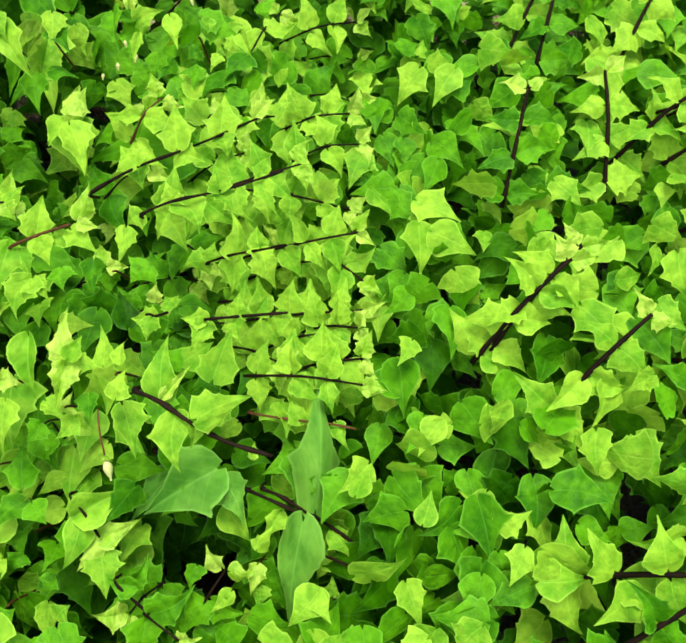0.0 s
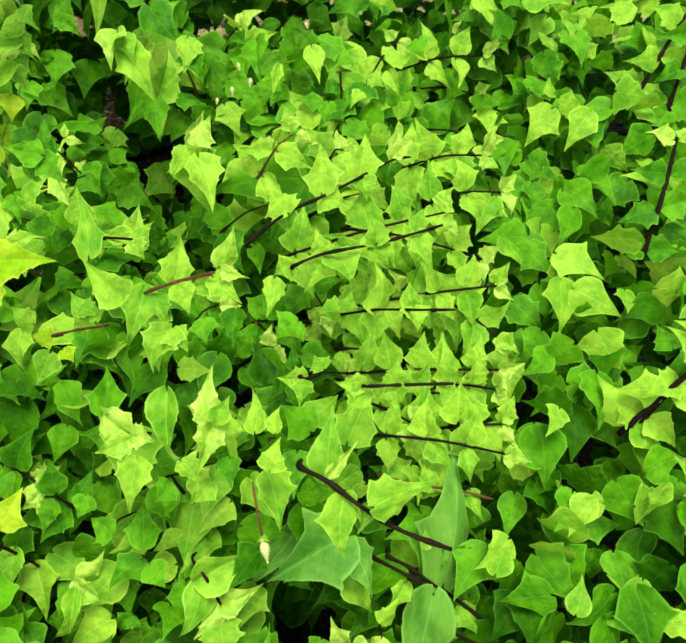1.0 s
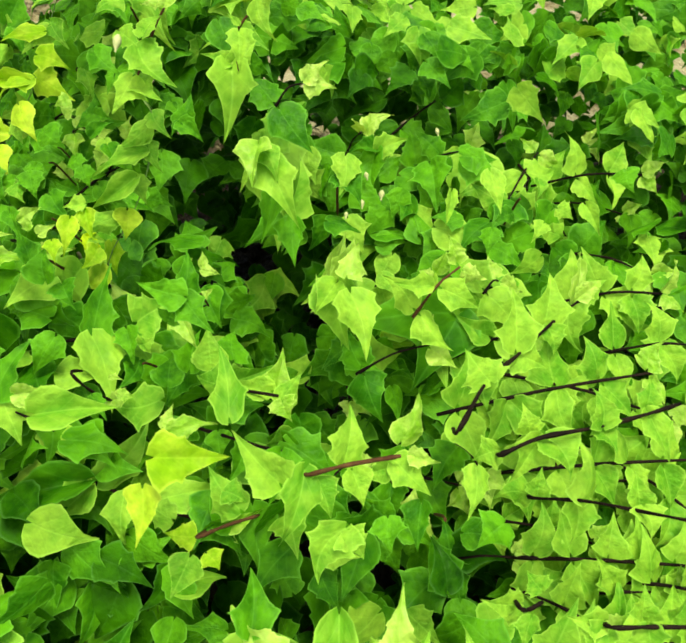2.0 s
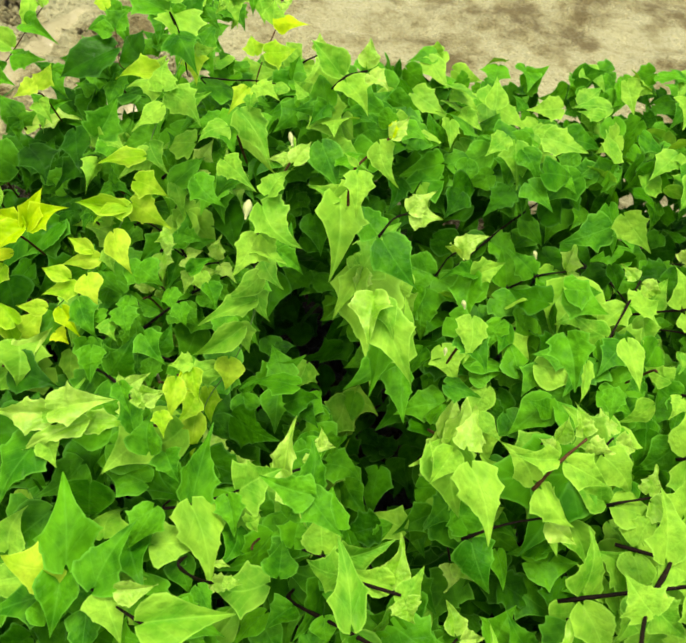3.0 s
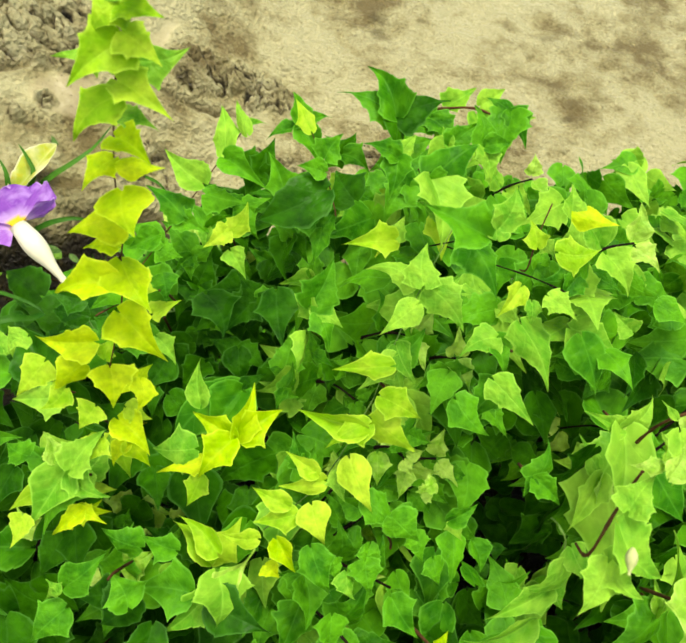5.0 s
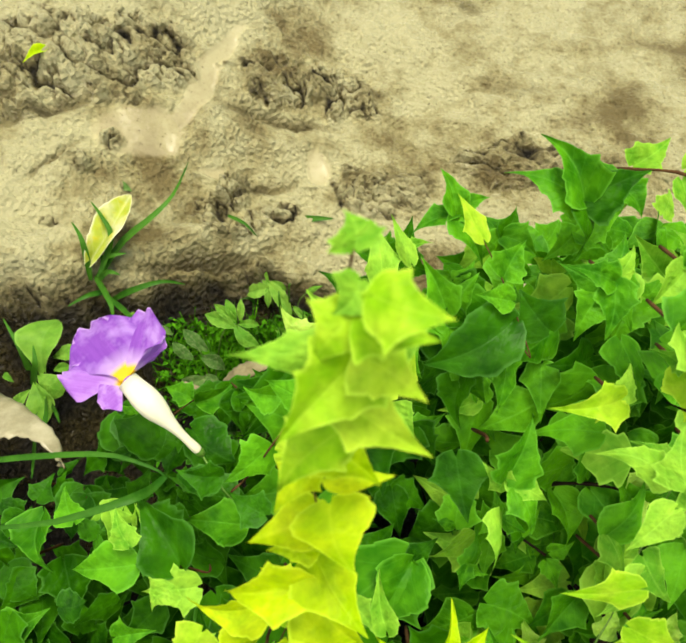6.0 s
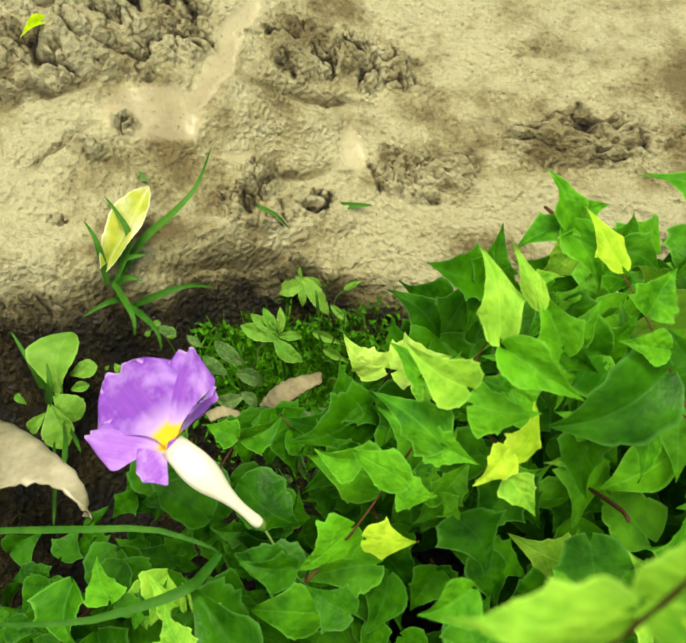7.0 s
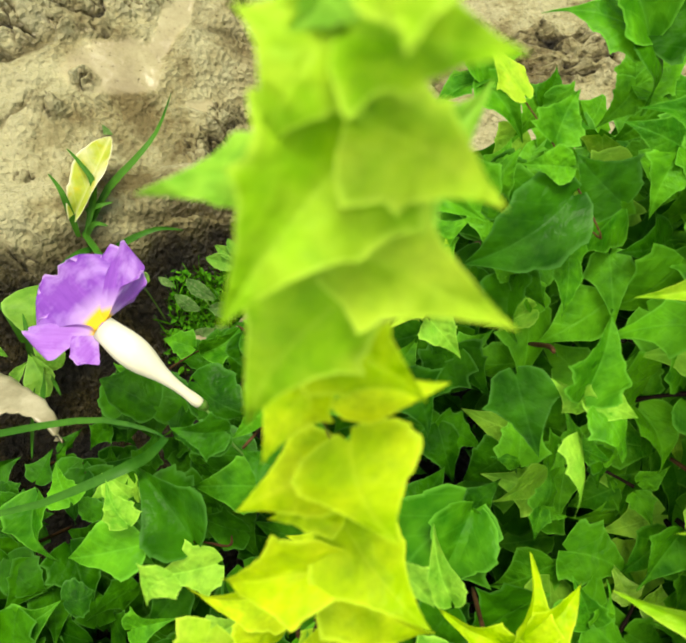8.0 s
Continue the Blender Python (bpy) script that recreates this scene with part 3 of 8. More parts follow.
# dark hollows between the shoots: x, y, radius
HOLLOWS = [(-0.268, 0.446, 0.025), (-0.287, 0.411, 0.016), (-0.073, 0.31, 0.02), (-0.077, 0.223, 0.02), (-0.013, 0.364, 0.03), (-0.075, 0.43, 0.03), (0.059, 0.219, 0.025), (0.013, 0.332, 0.025),
           (-0.002, 0.258, 0.02), (-0.10, 0.47, 0.03), (-0.01, 0.308, 0.02), (-0.093, 0.33, 0.02), (-0.181, 0.271, 0.025), (0.135, 0.032, 0.03), (-0.317, 0.47, 0.02), (-0.252, 0.470, 0.032), (-0.069, 0.394, 0.03), (-0.282, 0.537, 0.02)]

# deeper gaps where the dark inside shows
GAPS = [(-0.086, 0.396, 0.021), (-0.004, 0.345, 0.011), (0.007, 0.266, 0.01), (0.086, 0.164, 0.012), (0.077, 0.157, 0.009), (0.07, 0.353, 0.013), (0.062, 0.0, 0.014), (0.115, 0.041, 0.02), (0.11, 0.097, 0.009), (-0.003, 0.158, 0.007), (0.073, 0.199, 0.009), (-0.044, 0.248, 0.01), (-0.05, 0.264, 0.011), (-0.056, 0.279, 0.012), (-0.011, 0.291, 0.012), (-0.061, 0.387, 0.015), (-0.067, 0.406, 0.016), (-0.072, 0.425, 0.017), (-0.078, 0.215, 0.01), (-0.173, 0.299, 0.008), (-0.056, 0.178, 0.008), (-0.086, 0.416, 0.011), (-0.069, 0.393, 0.018), (-0.072, 0.41, 0.019), (-0.074, 0.426, 0.02), (-0.063, 0.404, 0.009), (-0.081, 0.301, 0.012), (-0.148, 0.239, 0.005), (-0.075, 0.329, 0.01), (-0.137, 0.295, 0.007), (-0.222, 0.413, 0.014), (-0.231, 0.43, 0.015), (-0.241, 0.447, 0.016), (-0.286, 0.43, 0.006), (-0.127, 0.34, 0.01), (-0.234, 0.397, 0.013), (-0.239, 0.412, 0.015), (-0.244, 0.426, 0.016), (-0.222, 0.404, 0.01), (-0.226, 0.419, 0.011), (-0.23, 0.434, 0.012), (-0.26, 0.384, 0.009), (-0.267, 0.39, 0.008)]


SHRUB = {
    "near": thing("shrub", (0.12, 0.10, -0.09), "low dense green shrub with pointed angular leaves on dark stems", "shrub", "shrubs"),
    "middle": thing("shrub", (-0.10, 0.28, -0.09), "low dense shrub with lime green drooping leafy shoots", "shrub", "shrubs"),
    "left": thing("shrub", (-0.33, 0.30, -0.09), "low shrub with yellow-lime young shoots beside the bare mud", "shrub", "shrubs"),
    "outer": thing("shrub", (0.48, 0.20, -0.09), "low dense green shrub, its shoots leaning outwards", "shrub", "shrubs"),
}
SHRUB_SPAN = {"near": (-0.02, 0.30), "middle": (-0.22, -0.02), "left": (-0.66, -0.22), "outer": (0.30, 0.95)}


SPOTS = []  # the feet of the outer leaves


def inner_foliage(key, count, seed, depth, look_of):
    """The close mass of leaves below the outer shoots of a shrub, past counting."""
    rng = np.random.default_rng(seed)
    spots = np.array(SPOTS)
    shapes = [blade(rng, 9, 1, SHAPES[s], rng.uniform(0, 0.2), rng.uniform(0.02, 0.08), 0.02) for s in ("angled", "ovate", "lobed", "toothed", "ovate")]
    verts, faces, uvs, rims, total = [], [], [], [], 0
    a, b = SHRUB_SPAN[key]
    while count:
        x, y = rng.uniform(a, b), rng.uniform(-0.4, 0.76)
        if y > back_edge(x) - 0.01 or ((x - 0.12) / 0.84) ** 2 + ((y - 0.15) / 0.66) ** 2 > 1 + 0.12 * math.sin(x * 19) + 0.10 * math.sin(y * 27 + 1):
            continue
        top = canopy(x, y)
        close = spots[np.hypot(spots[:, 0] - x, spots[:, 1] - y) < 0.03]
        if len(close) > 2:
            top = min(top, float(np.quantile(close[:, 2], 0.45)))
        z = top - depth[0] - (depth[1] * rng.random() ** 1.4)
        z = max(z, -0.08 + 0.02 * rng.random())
        count -= 1
        if any((x - px) ** 2 + (y - py) ** 2 < r * r * (1.0 if depth[0] < 0.03 else 0.5) for px, py, r in HOLLOWS + GAPS):
            continue
        pts, fs, uv, rim = shapes[int(rng.integers(len(shapes)))]
        way = Vector((rng.normal(0, 0.75), rng.normal(-0.4, 0.7), rng.normal(-0.3, 0.25))).normalized()
        up = FACE + Vector(rng.normal(0, 0.35, 3))
        side = way.cross(up).normalized()
        m = np.array(Matrix((side, way, side.cross(way))).transposed()) * rng.uniform(0.020, 0.036)
        verts.append(np.asarray(pts) @ m.T + (x, y, z))
        faces.extend([tuple(i + total for i in f) for f in fs])
        uvs.extend(uv)
        rims.extend(rim)
        total += len(pts)
    me = mesh_from("inner_foliage", np.concatenate(verts).tolist(), faces, uvs, LEAF[look_of], rim=rims)
    return tagged(part("inner_foliage", me, SHRUB[key]), kind="stuff")


def sprig(key, line, leaves, seed, thick=(1.3, 0.8), stem_look="red"):
    """A leafy twig. line: its stem, leaves: foot, tip, width and look of each, all in millimetres."""
    rng = np.random.default_rng(seed)
    pts = [Vector(p) / 1000 for p in line]
    looks = {"red": STEM_RED, "dark": STEM_DARK, "green": STEM_GREEN}
    twig = stem("branch", SHRUB[key], pts, (thick[0] / 1000, thick[1] / 1000), looks[stem_look], [0.2, 0.45, 0.7, 0.9])
    for bx, by, bz, tx, ty, tz, share, look_of in leaves:
        SPOTS.append((bx / 1000, by / 1000, bz / 1000))
        set_leaf(twig, rng, (bx / 1000, by / 1000, bz / 1000), (tx / 1000, ty / 1000, tz / 1000), share / 100, look_of)
    return twig


def shoot(key, foot, tip, pairs, size, look_of, seed, bow=10, end="tip", thick=1.4, stem_look="dark", first=0.1):
    """A shoot with leaves in crossed pairs that grow smaller to its end. Places and sizes in millimetres."""
    rng = np.random.default_rng(seed)
    a, b = Vector(foot) / 1000, Vector(tip) / 1000
    mid = a.lerp(b, 0.5) + Vector((0, 0, bow / 1000))
    line = [a, mid, b]
    spots = [first + (0.97 - first) * (k / max(pairs - 1, 1)) ** 0.9 for k in range(pairs)]
    looks = {"red": STEM_RED, "dark": STEM_DARK, "green": STEM_GREEN}
    twig = stem("branch", SHRUB[key], line, (thick / 1000, 0.6 * thick / 1000), looks[stem_look], spots)
    way = (b - a).normalized()
    cross = way.cross(FACE).normalized()
    hang = Vector((0.05, -0.55, -0.5))
    for k, s in enumerate(spots):
        p = along_line(line, s)
        last = k >= pairs - 1
        for sign in (-1, 1):
            turn = rng.normal(0, 0.25) + (0.0 if k % 2 == 0 else 1.0)
            out = cross * (sign * math.cos(turn)) + FACE.cross(cross) * (0.35 * sign * math.sin(turn)) + way * (0.25 if not last else 0.7)
            out = (out + hang * rng.uniform(0.15, 0.7)).normalized()
            n = size / 1000 * rng.uniform(0.85, 1.1) * (1 - 0.2 * s if not last else 0.6)
            look_here = end if last else look_of
            SPOTS.append(tuple(p))
            set_leaf(twig, rng, p + out * 0.0035, p + out * (0.0035 + n), rng.uniform(0.9, 1.12), look_here)
    return twig


def turned_tube(line, radii, sides, material, name):
    """A skin of changing radius round a line, open at both ends and 0.4 mm thick."""
    pts = [Vector(p) for p in line]
    verts, m = [], len(pts)
    around = (pts[-1] - pts[0]).orthogonal()
    for inner in (0, 1):
        for i, p in enumerate(pts):
            d = (pts[min(i + 1, m - 1)] - pts[max(i - 1, 0)]).normalized()
            a = d.cross(around).normalized()
            b = d.cross(a)
            for c in range(sides):
                w = 6.28318 * c / sides
                verts.append(p + (a * math.cos(w) + b * math.sin(w)) * max(radii[i] - 0.0004 * inner, 0.0003))
    n = m * sides
    faces = [(k * n + r * sides + c, k * n + r * sides + (c + 1) % sides, k * n + (r + 1) * sides + (c + 1) % sides, k * n + (r + 1) * sides + c)[:: 1 - 2 * k] for k in (0, 1) for r in range(m - 1) for c in range(sides)]
    faces += [(r * sides + c, n + r * sides + c, n + r * sides + (c + 1) % sides, r * sides + (c + 1) % sides) for r in (0, m - 1) for c in range(sides)]
    return mesh_from(name, verts, faces, None, material)


def bud(key, foot, tip, wide, kind="bud", look_of=None):
    """A pale pointed flower bud on the shrub, between two points in millimetres."""
    a, b = Vector(foot) / 1000, Vector(tip) / 1000
    size = (b - a).length
    shape = [(0, 0.05), (0.06, 0.16), (0.2, 0.30), (0.38, 0.36), (0.55, 0.31), (0.72, 0.19), (0.88, 0.08), (1, 0.01)]
    me = turned_tube([a.lerp(b, s) - a for s, r in shape], [max(r * size * wide / 100, 0.0005) for s, r in shape], 10, look_of or BUD, "bud")
    return part(kind, me, SHRUB[key], "pale green pointed flower bud", Matrix.Translation(a))


# ---- the violet trumpet flower ----


def petal_mesh(seed, notch=0.06):
    rng = np.random.default_rng(seed)
    rows, half = 22, 8
    cols = 2 * half + 1
    pts, uvs, ph = [], [], rng.uniform(0, 6.3, 3)
    for r in range(rows):
        v = r / (rows - 1)
        w = 0.07 + 0.50 * math.sin(min(v / 0.78, 1.0) * 1.5708) ** 2.0
        w *= math.sqrt(max(0.0, 1 - 0.72 * (max(0.0, v - 0.55) / 0.45) ** 3.0))
        for c in range(cols):
            s = (c - half) / half
            x = s * w
            y = v * (1 - 0.30 * v * abs(s) ** 2.2) - notch * v ** 6 * math.exp(-(s * 4) ** 2) + (0.014 * math.sin(s * 4 + ph[0]) + 0.005 * math.sin(s * 13 + ph[2])) * v ** 4
            z = -0.06 * v * v * s * s - 0.03 * v * v + (0.045 * math.sin(s * 5 + ph[1]) + 0.022 * math.sin(s * 12 + ph[0])) * v ** 3 + 0.02 * math.sin(v * 17 + ph[1] + 2 * s) * s * s * v + 0.02 * v * math.cos(s * 9 + ph[2]) * abs(s)
            pts.append((x, y, z))
            uvs.append((x + 0.5, v))
    return mesh_from("petal", pts, grid_faces(rows, cols), uvs, PETAL)


def flower():
    foot, mouth = Vector((-0.345, 0.455, 0.158)), Vector((-0.3795, 0.4745, 0.184))
    root = thing("trumpet_flower", foot, "violet trumpet flower with yellow throat and cream tube", "flower")
    axis = (mouth - foot).normalized()
    sag = Vector((0.10, -0.25, 0.96))
    line, radii = [], []
    for s, r in ((0, 1.6), (0.03, 2.5), (0.07, 2.7), (0.11, 2.5), (0.16, 2.3), (0.24, 2.4), (0.32, 2.9), (0.40, 3.7), (0.48, 5.0), (0.56, 6.3), (0.64, 7.1), (0.72, 7.3), (0.80, 7.0), (0.90, 6.2), (1.0, 5.6)):
        line.append(foot.lerp(mouth, s) + sag * (0.0035 * math.sin(s * 3.1416)))
        radii.append(r * 0.86 / 1000)
    part("tube", turned_tube(line, radii, 20, CREAM, "tube"), root, "cream white swollen tube")
    part("calyx", turned_tube([foot - axis * 0.0025, foot, foot + axis * 0.002], [0.0012, 0.0024, 0.0021], 10, STEM_GREEN, "calyx"), root, "small green calyx cup")
    to_light = Vector((0.24, -0.22, 0.94))
    front = (axis * 0.62 + to_light * 0.72).normalized()
    throat = mouth - front * 0.003
    patch_line = [throat + front * k for k in (-0.004, 0.0005, 0.003)]
    part("throat", turned_tube(patch_line, [0.0010, 0.0022, 0.0024], 16, THROAT, "throat"), root, "deep yellow throat")
    # small violet curled petal lobe over the mouth
    part("curled_lobe", turned_tube([mouth + Vector((0.0025, -0.0012, 0.0006)) + front * k for k in (-0.001, 0.0, 0.0014, 0.0026, 0.0031)], [0.0010, 0.0030, 0.0036, 0.0022, 0.0004], 12, LOBE, "curled_lobe"), root)
    for k, (px, py, pz, wide, lift) in enumerate(PETALS):
        tip = Vector((px, py, pz)) / 1000
        d = tip - mouth
        start = mouth + d.normalized() * 0.0022 - front * (0.0, 0.0004, 0.0040, 0.0012, -0.0004)[k]
        y = (tip - start)
        size = y.length
        y.normalize()
        n = (front + Vector((0, 0, 0)) + axis.cross(y) * lift).normalized()
        x = y.cross(n).normalized()
        m = Matrix((x, y, x.cross(y))).transposed().to_4x4()
        m.translation = start
        part("petal", petal_mesh(40 + k, 0.04), root, m=m @ Matrix.Diagonal((size * wide, size, size, 1)))
    stem("stalk", root, [(-0.317, 0.433, 0.140), (-0.331, 0.441, 0.152), foot - axis * 0.001], (0.0004, 0.0005), STEM_GREEN, label="thin green stalk")


# ---- plants and litter on the mud ----


def weed(label, line, leaves, seed, look_of="weed", shape="oval", thick=0.8, face=(0.1, -0.35, 0.93), name="weed"):
    """A small broad-leaved weed. line: stem, leaves: foot, tip and width, in millimetres."""
    rng = np.random.default_rng(seed)
    pts = [Vector(p) / 1000 for p in line]
    pts[0].z = ground_height(pts[0].x, pts[0].y) - 0.002
    root = thing(name, pts[0], label, "weed", "weeds on the mud")
    stem("stem", root, pts, (thick / 1000, 0.5 * thick / 1000), STEM_GREEN)
    for bx, by, bz, tx, ty, tz, share in leaves:
        set_leaf(root, rng, (bx / 1000, by / 1000, bz / 1000), (tx / 1000, ty / 1000, tz / 1000), share / 100, look_of, shape, 0.12, Vector(face))
    return root


def ribbon(line, widths, normal, material=None, fold=0.25, name="blade"):
    """A long grass blade along a line, folded along its middle."""
    pts = [Vector(p) for p in line]
    verts, uvs, m = [], [], len(pts)
    for i, p in enumerate(pts):
        d = (pts[min(i + 1, m - 1)] - pts[max(i - 1, 0)]).normalized()
        side = d.cross(normal).normalized()
        up = side.cross(d)
        for s in (-1, -0.5, 0, 0.5, 1):
            verts.append(p + side * (s * widths[i]) + up * (abs(s) * widths[i] * fold))
            uvs.append((s / 2 + 0.5, i / (m - 1)))
    return mesh_from(name, verts, grid_faces(m, 5), uvs, material or GRASS)


def smooth_line(points, n):
    pts = [Vector(p) for p in points]
    out = []
    for k in range(n):
        s = k / (n - 1) * (len(pts) - 1)
        i = min(int(s), len(pts) - 2)
        t = s - i
        p0, p1, p2, p3 = pts[max(i - 1, 0)], pts[i], pts[i + 1], pts[min(i + 2, len(pts) - 1)]
        out.append(0.5 * (2 * p1 + (p2 - p0) * t + (2 * p0 - 5 * p1 + 4 * p2 - p3) * t * t + (3 * p1 - p0 - 3 * p2 + p3) * t ** 3))
    return out


def grass_blades(label, blades, normal=(0.1, -0.5, 0.86), name="grass_tuft"):
    """Grass: each blade a line in millimetres and its half width."""
    foot = Vector(blades[0][0][0]) / 1000
    root = thing(name, foot, label, "grass", "grass on the mud")
    for line, wide in blades:
        pts = smooth_line([Vector(p) / 1000 for p in line], 12)
        shape = [wide / 1000 * min(1.0, 0.55 + s * 2) * (1 - max(0, s - 0.3) / 0.7) ** 0.8 + 0.0002 for s in np.linspace(0, 1, 12)]
        part("blade", ribbon(pts, shape, Vector(normal)), root)
    return root


# ---- fallen leaves and bark ----


def fallen_leaf(label, base, tip, wide, look_of, shape, seed, face=(0.05, -0.3, 0.95)):
    rng = np.random.default_rng(seed)
    base, tip = Vector(base) / 1000, Vector(tip) / 1000
    root = thing("fallen_leaf", base, label, "leaf", "fallen leaves")
    set_leaf(root, rng, base, tip, wide / 100, look_of, shape, 0.03, Vector(face), "leaf_blade")
    return root


def curled_bark(label, back, front, bulge, seed, look_of=None):
    """A thin dry sheet between a back edge and a ragged front edge, arched between them, 1 mm thick. In millimetres."""
    rng = np.random.default_rng(seed)
    a, b = smooth_line([Vector(p) / 1000 for p in back], 24), smooth_line([Vector(p) / 1000 for p in front], 24)
    root = thing("curled_bark", a[0], label, "bark", "dry litter")
    rows, cols, verts = 24, 11, []
    rag = rng.normal(0, 0.012, rows)
    for thick in (0.0, 0.0011):
        for r in range(rows):
            across = b[r] - a[r]
            along = a[min(r + 1, rows - 1)] - a[max(r - 1, 0)]
            out = along.cross(across).normalized()
            out = out if out.z > 0 else -out
            for c in range(cols):
                s = c / (cols - 1)
                lift = bulge / 1000 * abs(math.sin(3.14159 * r / (rows - 1))) ** 0.5 * math.sin(3.1416 * min(1.0, s * 1.05)) * (1 + 0.1 * math.sin(r * 0.8)) + 0.0006 * math.sin(r * 2.1 + c)
                verts.append(a[r] + across * (s * (1 + rag[r])) + out * (lift - thick))
    n = rows * cols
    faces = grid_faces(rows, cols) + [tuple(i + n for i in f[::-1]) for f in grid_faces(rows, cols)]
    rim = [r * cols for r in range(rows)] + [(rows - 1) * cols + c for c in range(1, cols)] + [r * cols + cols - 1 for r in range(rows - 2, -1, -1)] + [c for c in range(cols - 2, 0, -1)]
    faces += [(i, j, j + n, i + n) for i, j in zip(rim, rim[1:] + rim[:1])]
    part("bark_sheet", mesh_from("bark_sheet", verts, faces, None, look_of or DRY), root)
    return root


def ground_cover(count, grasses, seed):
    """Tiny leaves and grass past counting on the damp soil between the shrub and the mud."""
    rng = np.random.default_rng(seed)
    leaf = blade(rng, 5, 1, SHAPES["oval"], 0.1, 0.1, 0.02)
    verts, faces, uvs, total = [], [], [], 0
    spots = rng.normal((-0.385, 0.615), (0.06, 0.034), (count + grasses, 2))
    tx, ty = spots[:, :1], spots[:, 1:]
    heights = terrain(tx, ty)[0][:, 0]
    for k, ((x, y), h) in enumerate(zip(spots, heights)):
        if k < count:
            way = Vector((rng.normal(), rng.normal(), rng.uniform(0.0, 0.6))).normalized()
            size, wide, z = rng.uniform(0.003, 0.008), 1.0, h + rng.uniform(0.001, 0.010)
        else:
            way = Vector((rng.normal(0, 0.5), rng.normal(0, 0.5), 1.0)).normalized()
            size, wide, z = rng.uniform(0.012, 0.032), 0.09, h - 0.001
        side = way.cross(FACE + Vector(rng.normal(0, 0.3, 3))).normalized()
        m = np.array(Matrix((side * wide, way, side.cross(way))).transposed()) * size
        if y > 0.585 + 0.45 * (x + 0.55) or x < -0.46:
            continue
        verts.append(np.asarray(leaf[0]) @ m.T + (x, y, z))
        faces.extend([tuple(i + total for i in f) for f in leaf[1]])
        uvs.extend(leaf[2])
        total += len(leaf[0])
    me = mesh_from("ground_cover", np.concatenate(verts).tolist(), faces, uvs, LEAF["mature"])
    return tagged(new("ground_cover", me), "tiny dark green weeds and fine grass on damp soil", "weeds", kind="stuff")


ground_cover(3000, 2600, 31)

# main stems that carry the shoots
rng = np.random.default_rng(77)
for key, (a, b) in SHRUB_SPAN.items():
    for _ in range(6):
        x, y = rng.uniform(a + 0.02, b - 0.02), rng.uniform(-0.15, 0.42)
        foot = (x + rng.normal(0, 0.03), y + rng.normal(0, 0.03), -0.11)
        top = canopy(x, y) - 0.06
        stem("main_stem", SHRUB[key], [foot, (x + rng.normal(0, 0.015), y, 0.4 * top - 0.05), (x, y, top)], (0.003, 0.0015), STEM_DARK)

# shoots at the unseen outer side
rng = np.random.default_rng(91)
for k in range(70):
    x, y = rng.uniform(0.30, 0.85), rng.uniform(-0.3, 0.44)
    z = canopy(x, y)
    turn = rng.normal(0.3, 0.7)
    shoot("outer", (x * 1000, y * 1000, z * 1000 - 40), (x * 1000 + 75 * math.cos(turn), y * 1000 + 75 * math.sin(turn), z * 1000 + 10), 4, 30, "lime" if k % 3 else "mature", 7000 + k)


# ---- the outer shoots, shrub by shrub ----
shoot("near", (44, 271, 100), (84, 280, 125), 2, 28, "mature", 1020, 6, "tip", 0.83, "dark", 0.1)
shoot("near", (91, 241, 115), (196, 259, 150), 5, 30, "lime", 1030, 4, "tip", 0.83, "dark", 0.1)
shoot("near", (131, 228, 78), (234, 234, 110), 6, 27, "lime", 1040, 3, "tip", 0.83, "dark", 0.1)
shoot("near", (103, 178, 65), (140, 183, 70), 2, 24, "mature", 1050, 6, "tip", 0.83, "dark", 0.1)
shoot("near", (140, 183, 70), (238, 183, 90), 6, 26, "lime", 1060, 3, "tip", 0.83, "dark", 0.1)
shoot("near", (130, 207, 60), (184, 196, 70), 3, 22, "lime", 1070, 6, "tip", 0.83, "dark", 0.1)
shoot("near", (166, 167, 60), (217, 171, 80), 3, 24, "lime", 1080, 6, "tip", 0.83, "dark", 0.1)
shoot("near", (150, 220, 70), (214, 233, 80), 4, 22, "lime", 1090, 6, "tip", 0.83, "dark", 0.1)
shoot("near", (160, 137, 80), (239, 127, 90), 4, 24, "lime", 1110, 6, "tip", 0.83, "dark", 0.1)
shoot("near", (73, 287, 140), (96, 310, 160), 3, 26, "lime", 1120, 6, "tip", 0.83, "red", 0.1)
shoot("near", (158, 460, 90), (229, 448, 120), 4, 30, "lime", 1130, 6, "tip", 0.83, "dark", 0.1)
shoot("near", (133, 419, 100), (159, 475, 110), 3, 30, "lime", 1140, 6, "tip", 0.83, "dark", 0.1)
shoot("near", (185, 290, 120), (233, 287, 140), 3, 24, "lime", 1150, 6, "tip", 0.83, "dark", 0.1)
shoot("near", (128, 282, 100), (227, 262, 100), 5, 24, "lime", 1160, 6, "tip", 0.83, "dark", 0.1)
shoot("near", (174, 474, 60), (228, 449, 80), 3, 24, "mature", 1170, 6, "tip", 0.83, "dark", 0.1)
shoot("near", (15, 460, 100), (27, 469, 120), 2, 36, "mature", 1180, 6, "tip", 0.83, "dark", 0.1)
shoot("near", (116, 325, 120), (125, 337, 120), 2, 30, "lime", 1190, 6, "tip", 0.83, "dark", 0.1)
shoot("near", (153, 526, 60), (193, 433, 60), 3, 24, "mature", 1200, 6, "tip", 0.83, "dark", 0.1)
shoot("near", (108, -5, 40), (134, -20, 50), 2, 30, "mature", 1240, 6, "tip", 0.83, "dark", 0.1)
shoot("near", (134, -11, 20), (155, 22, 40), 3, 28, "mature", 1280, 6, "tip", 0.83, "dark", 0.1)
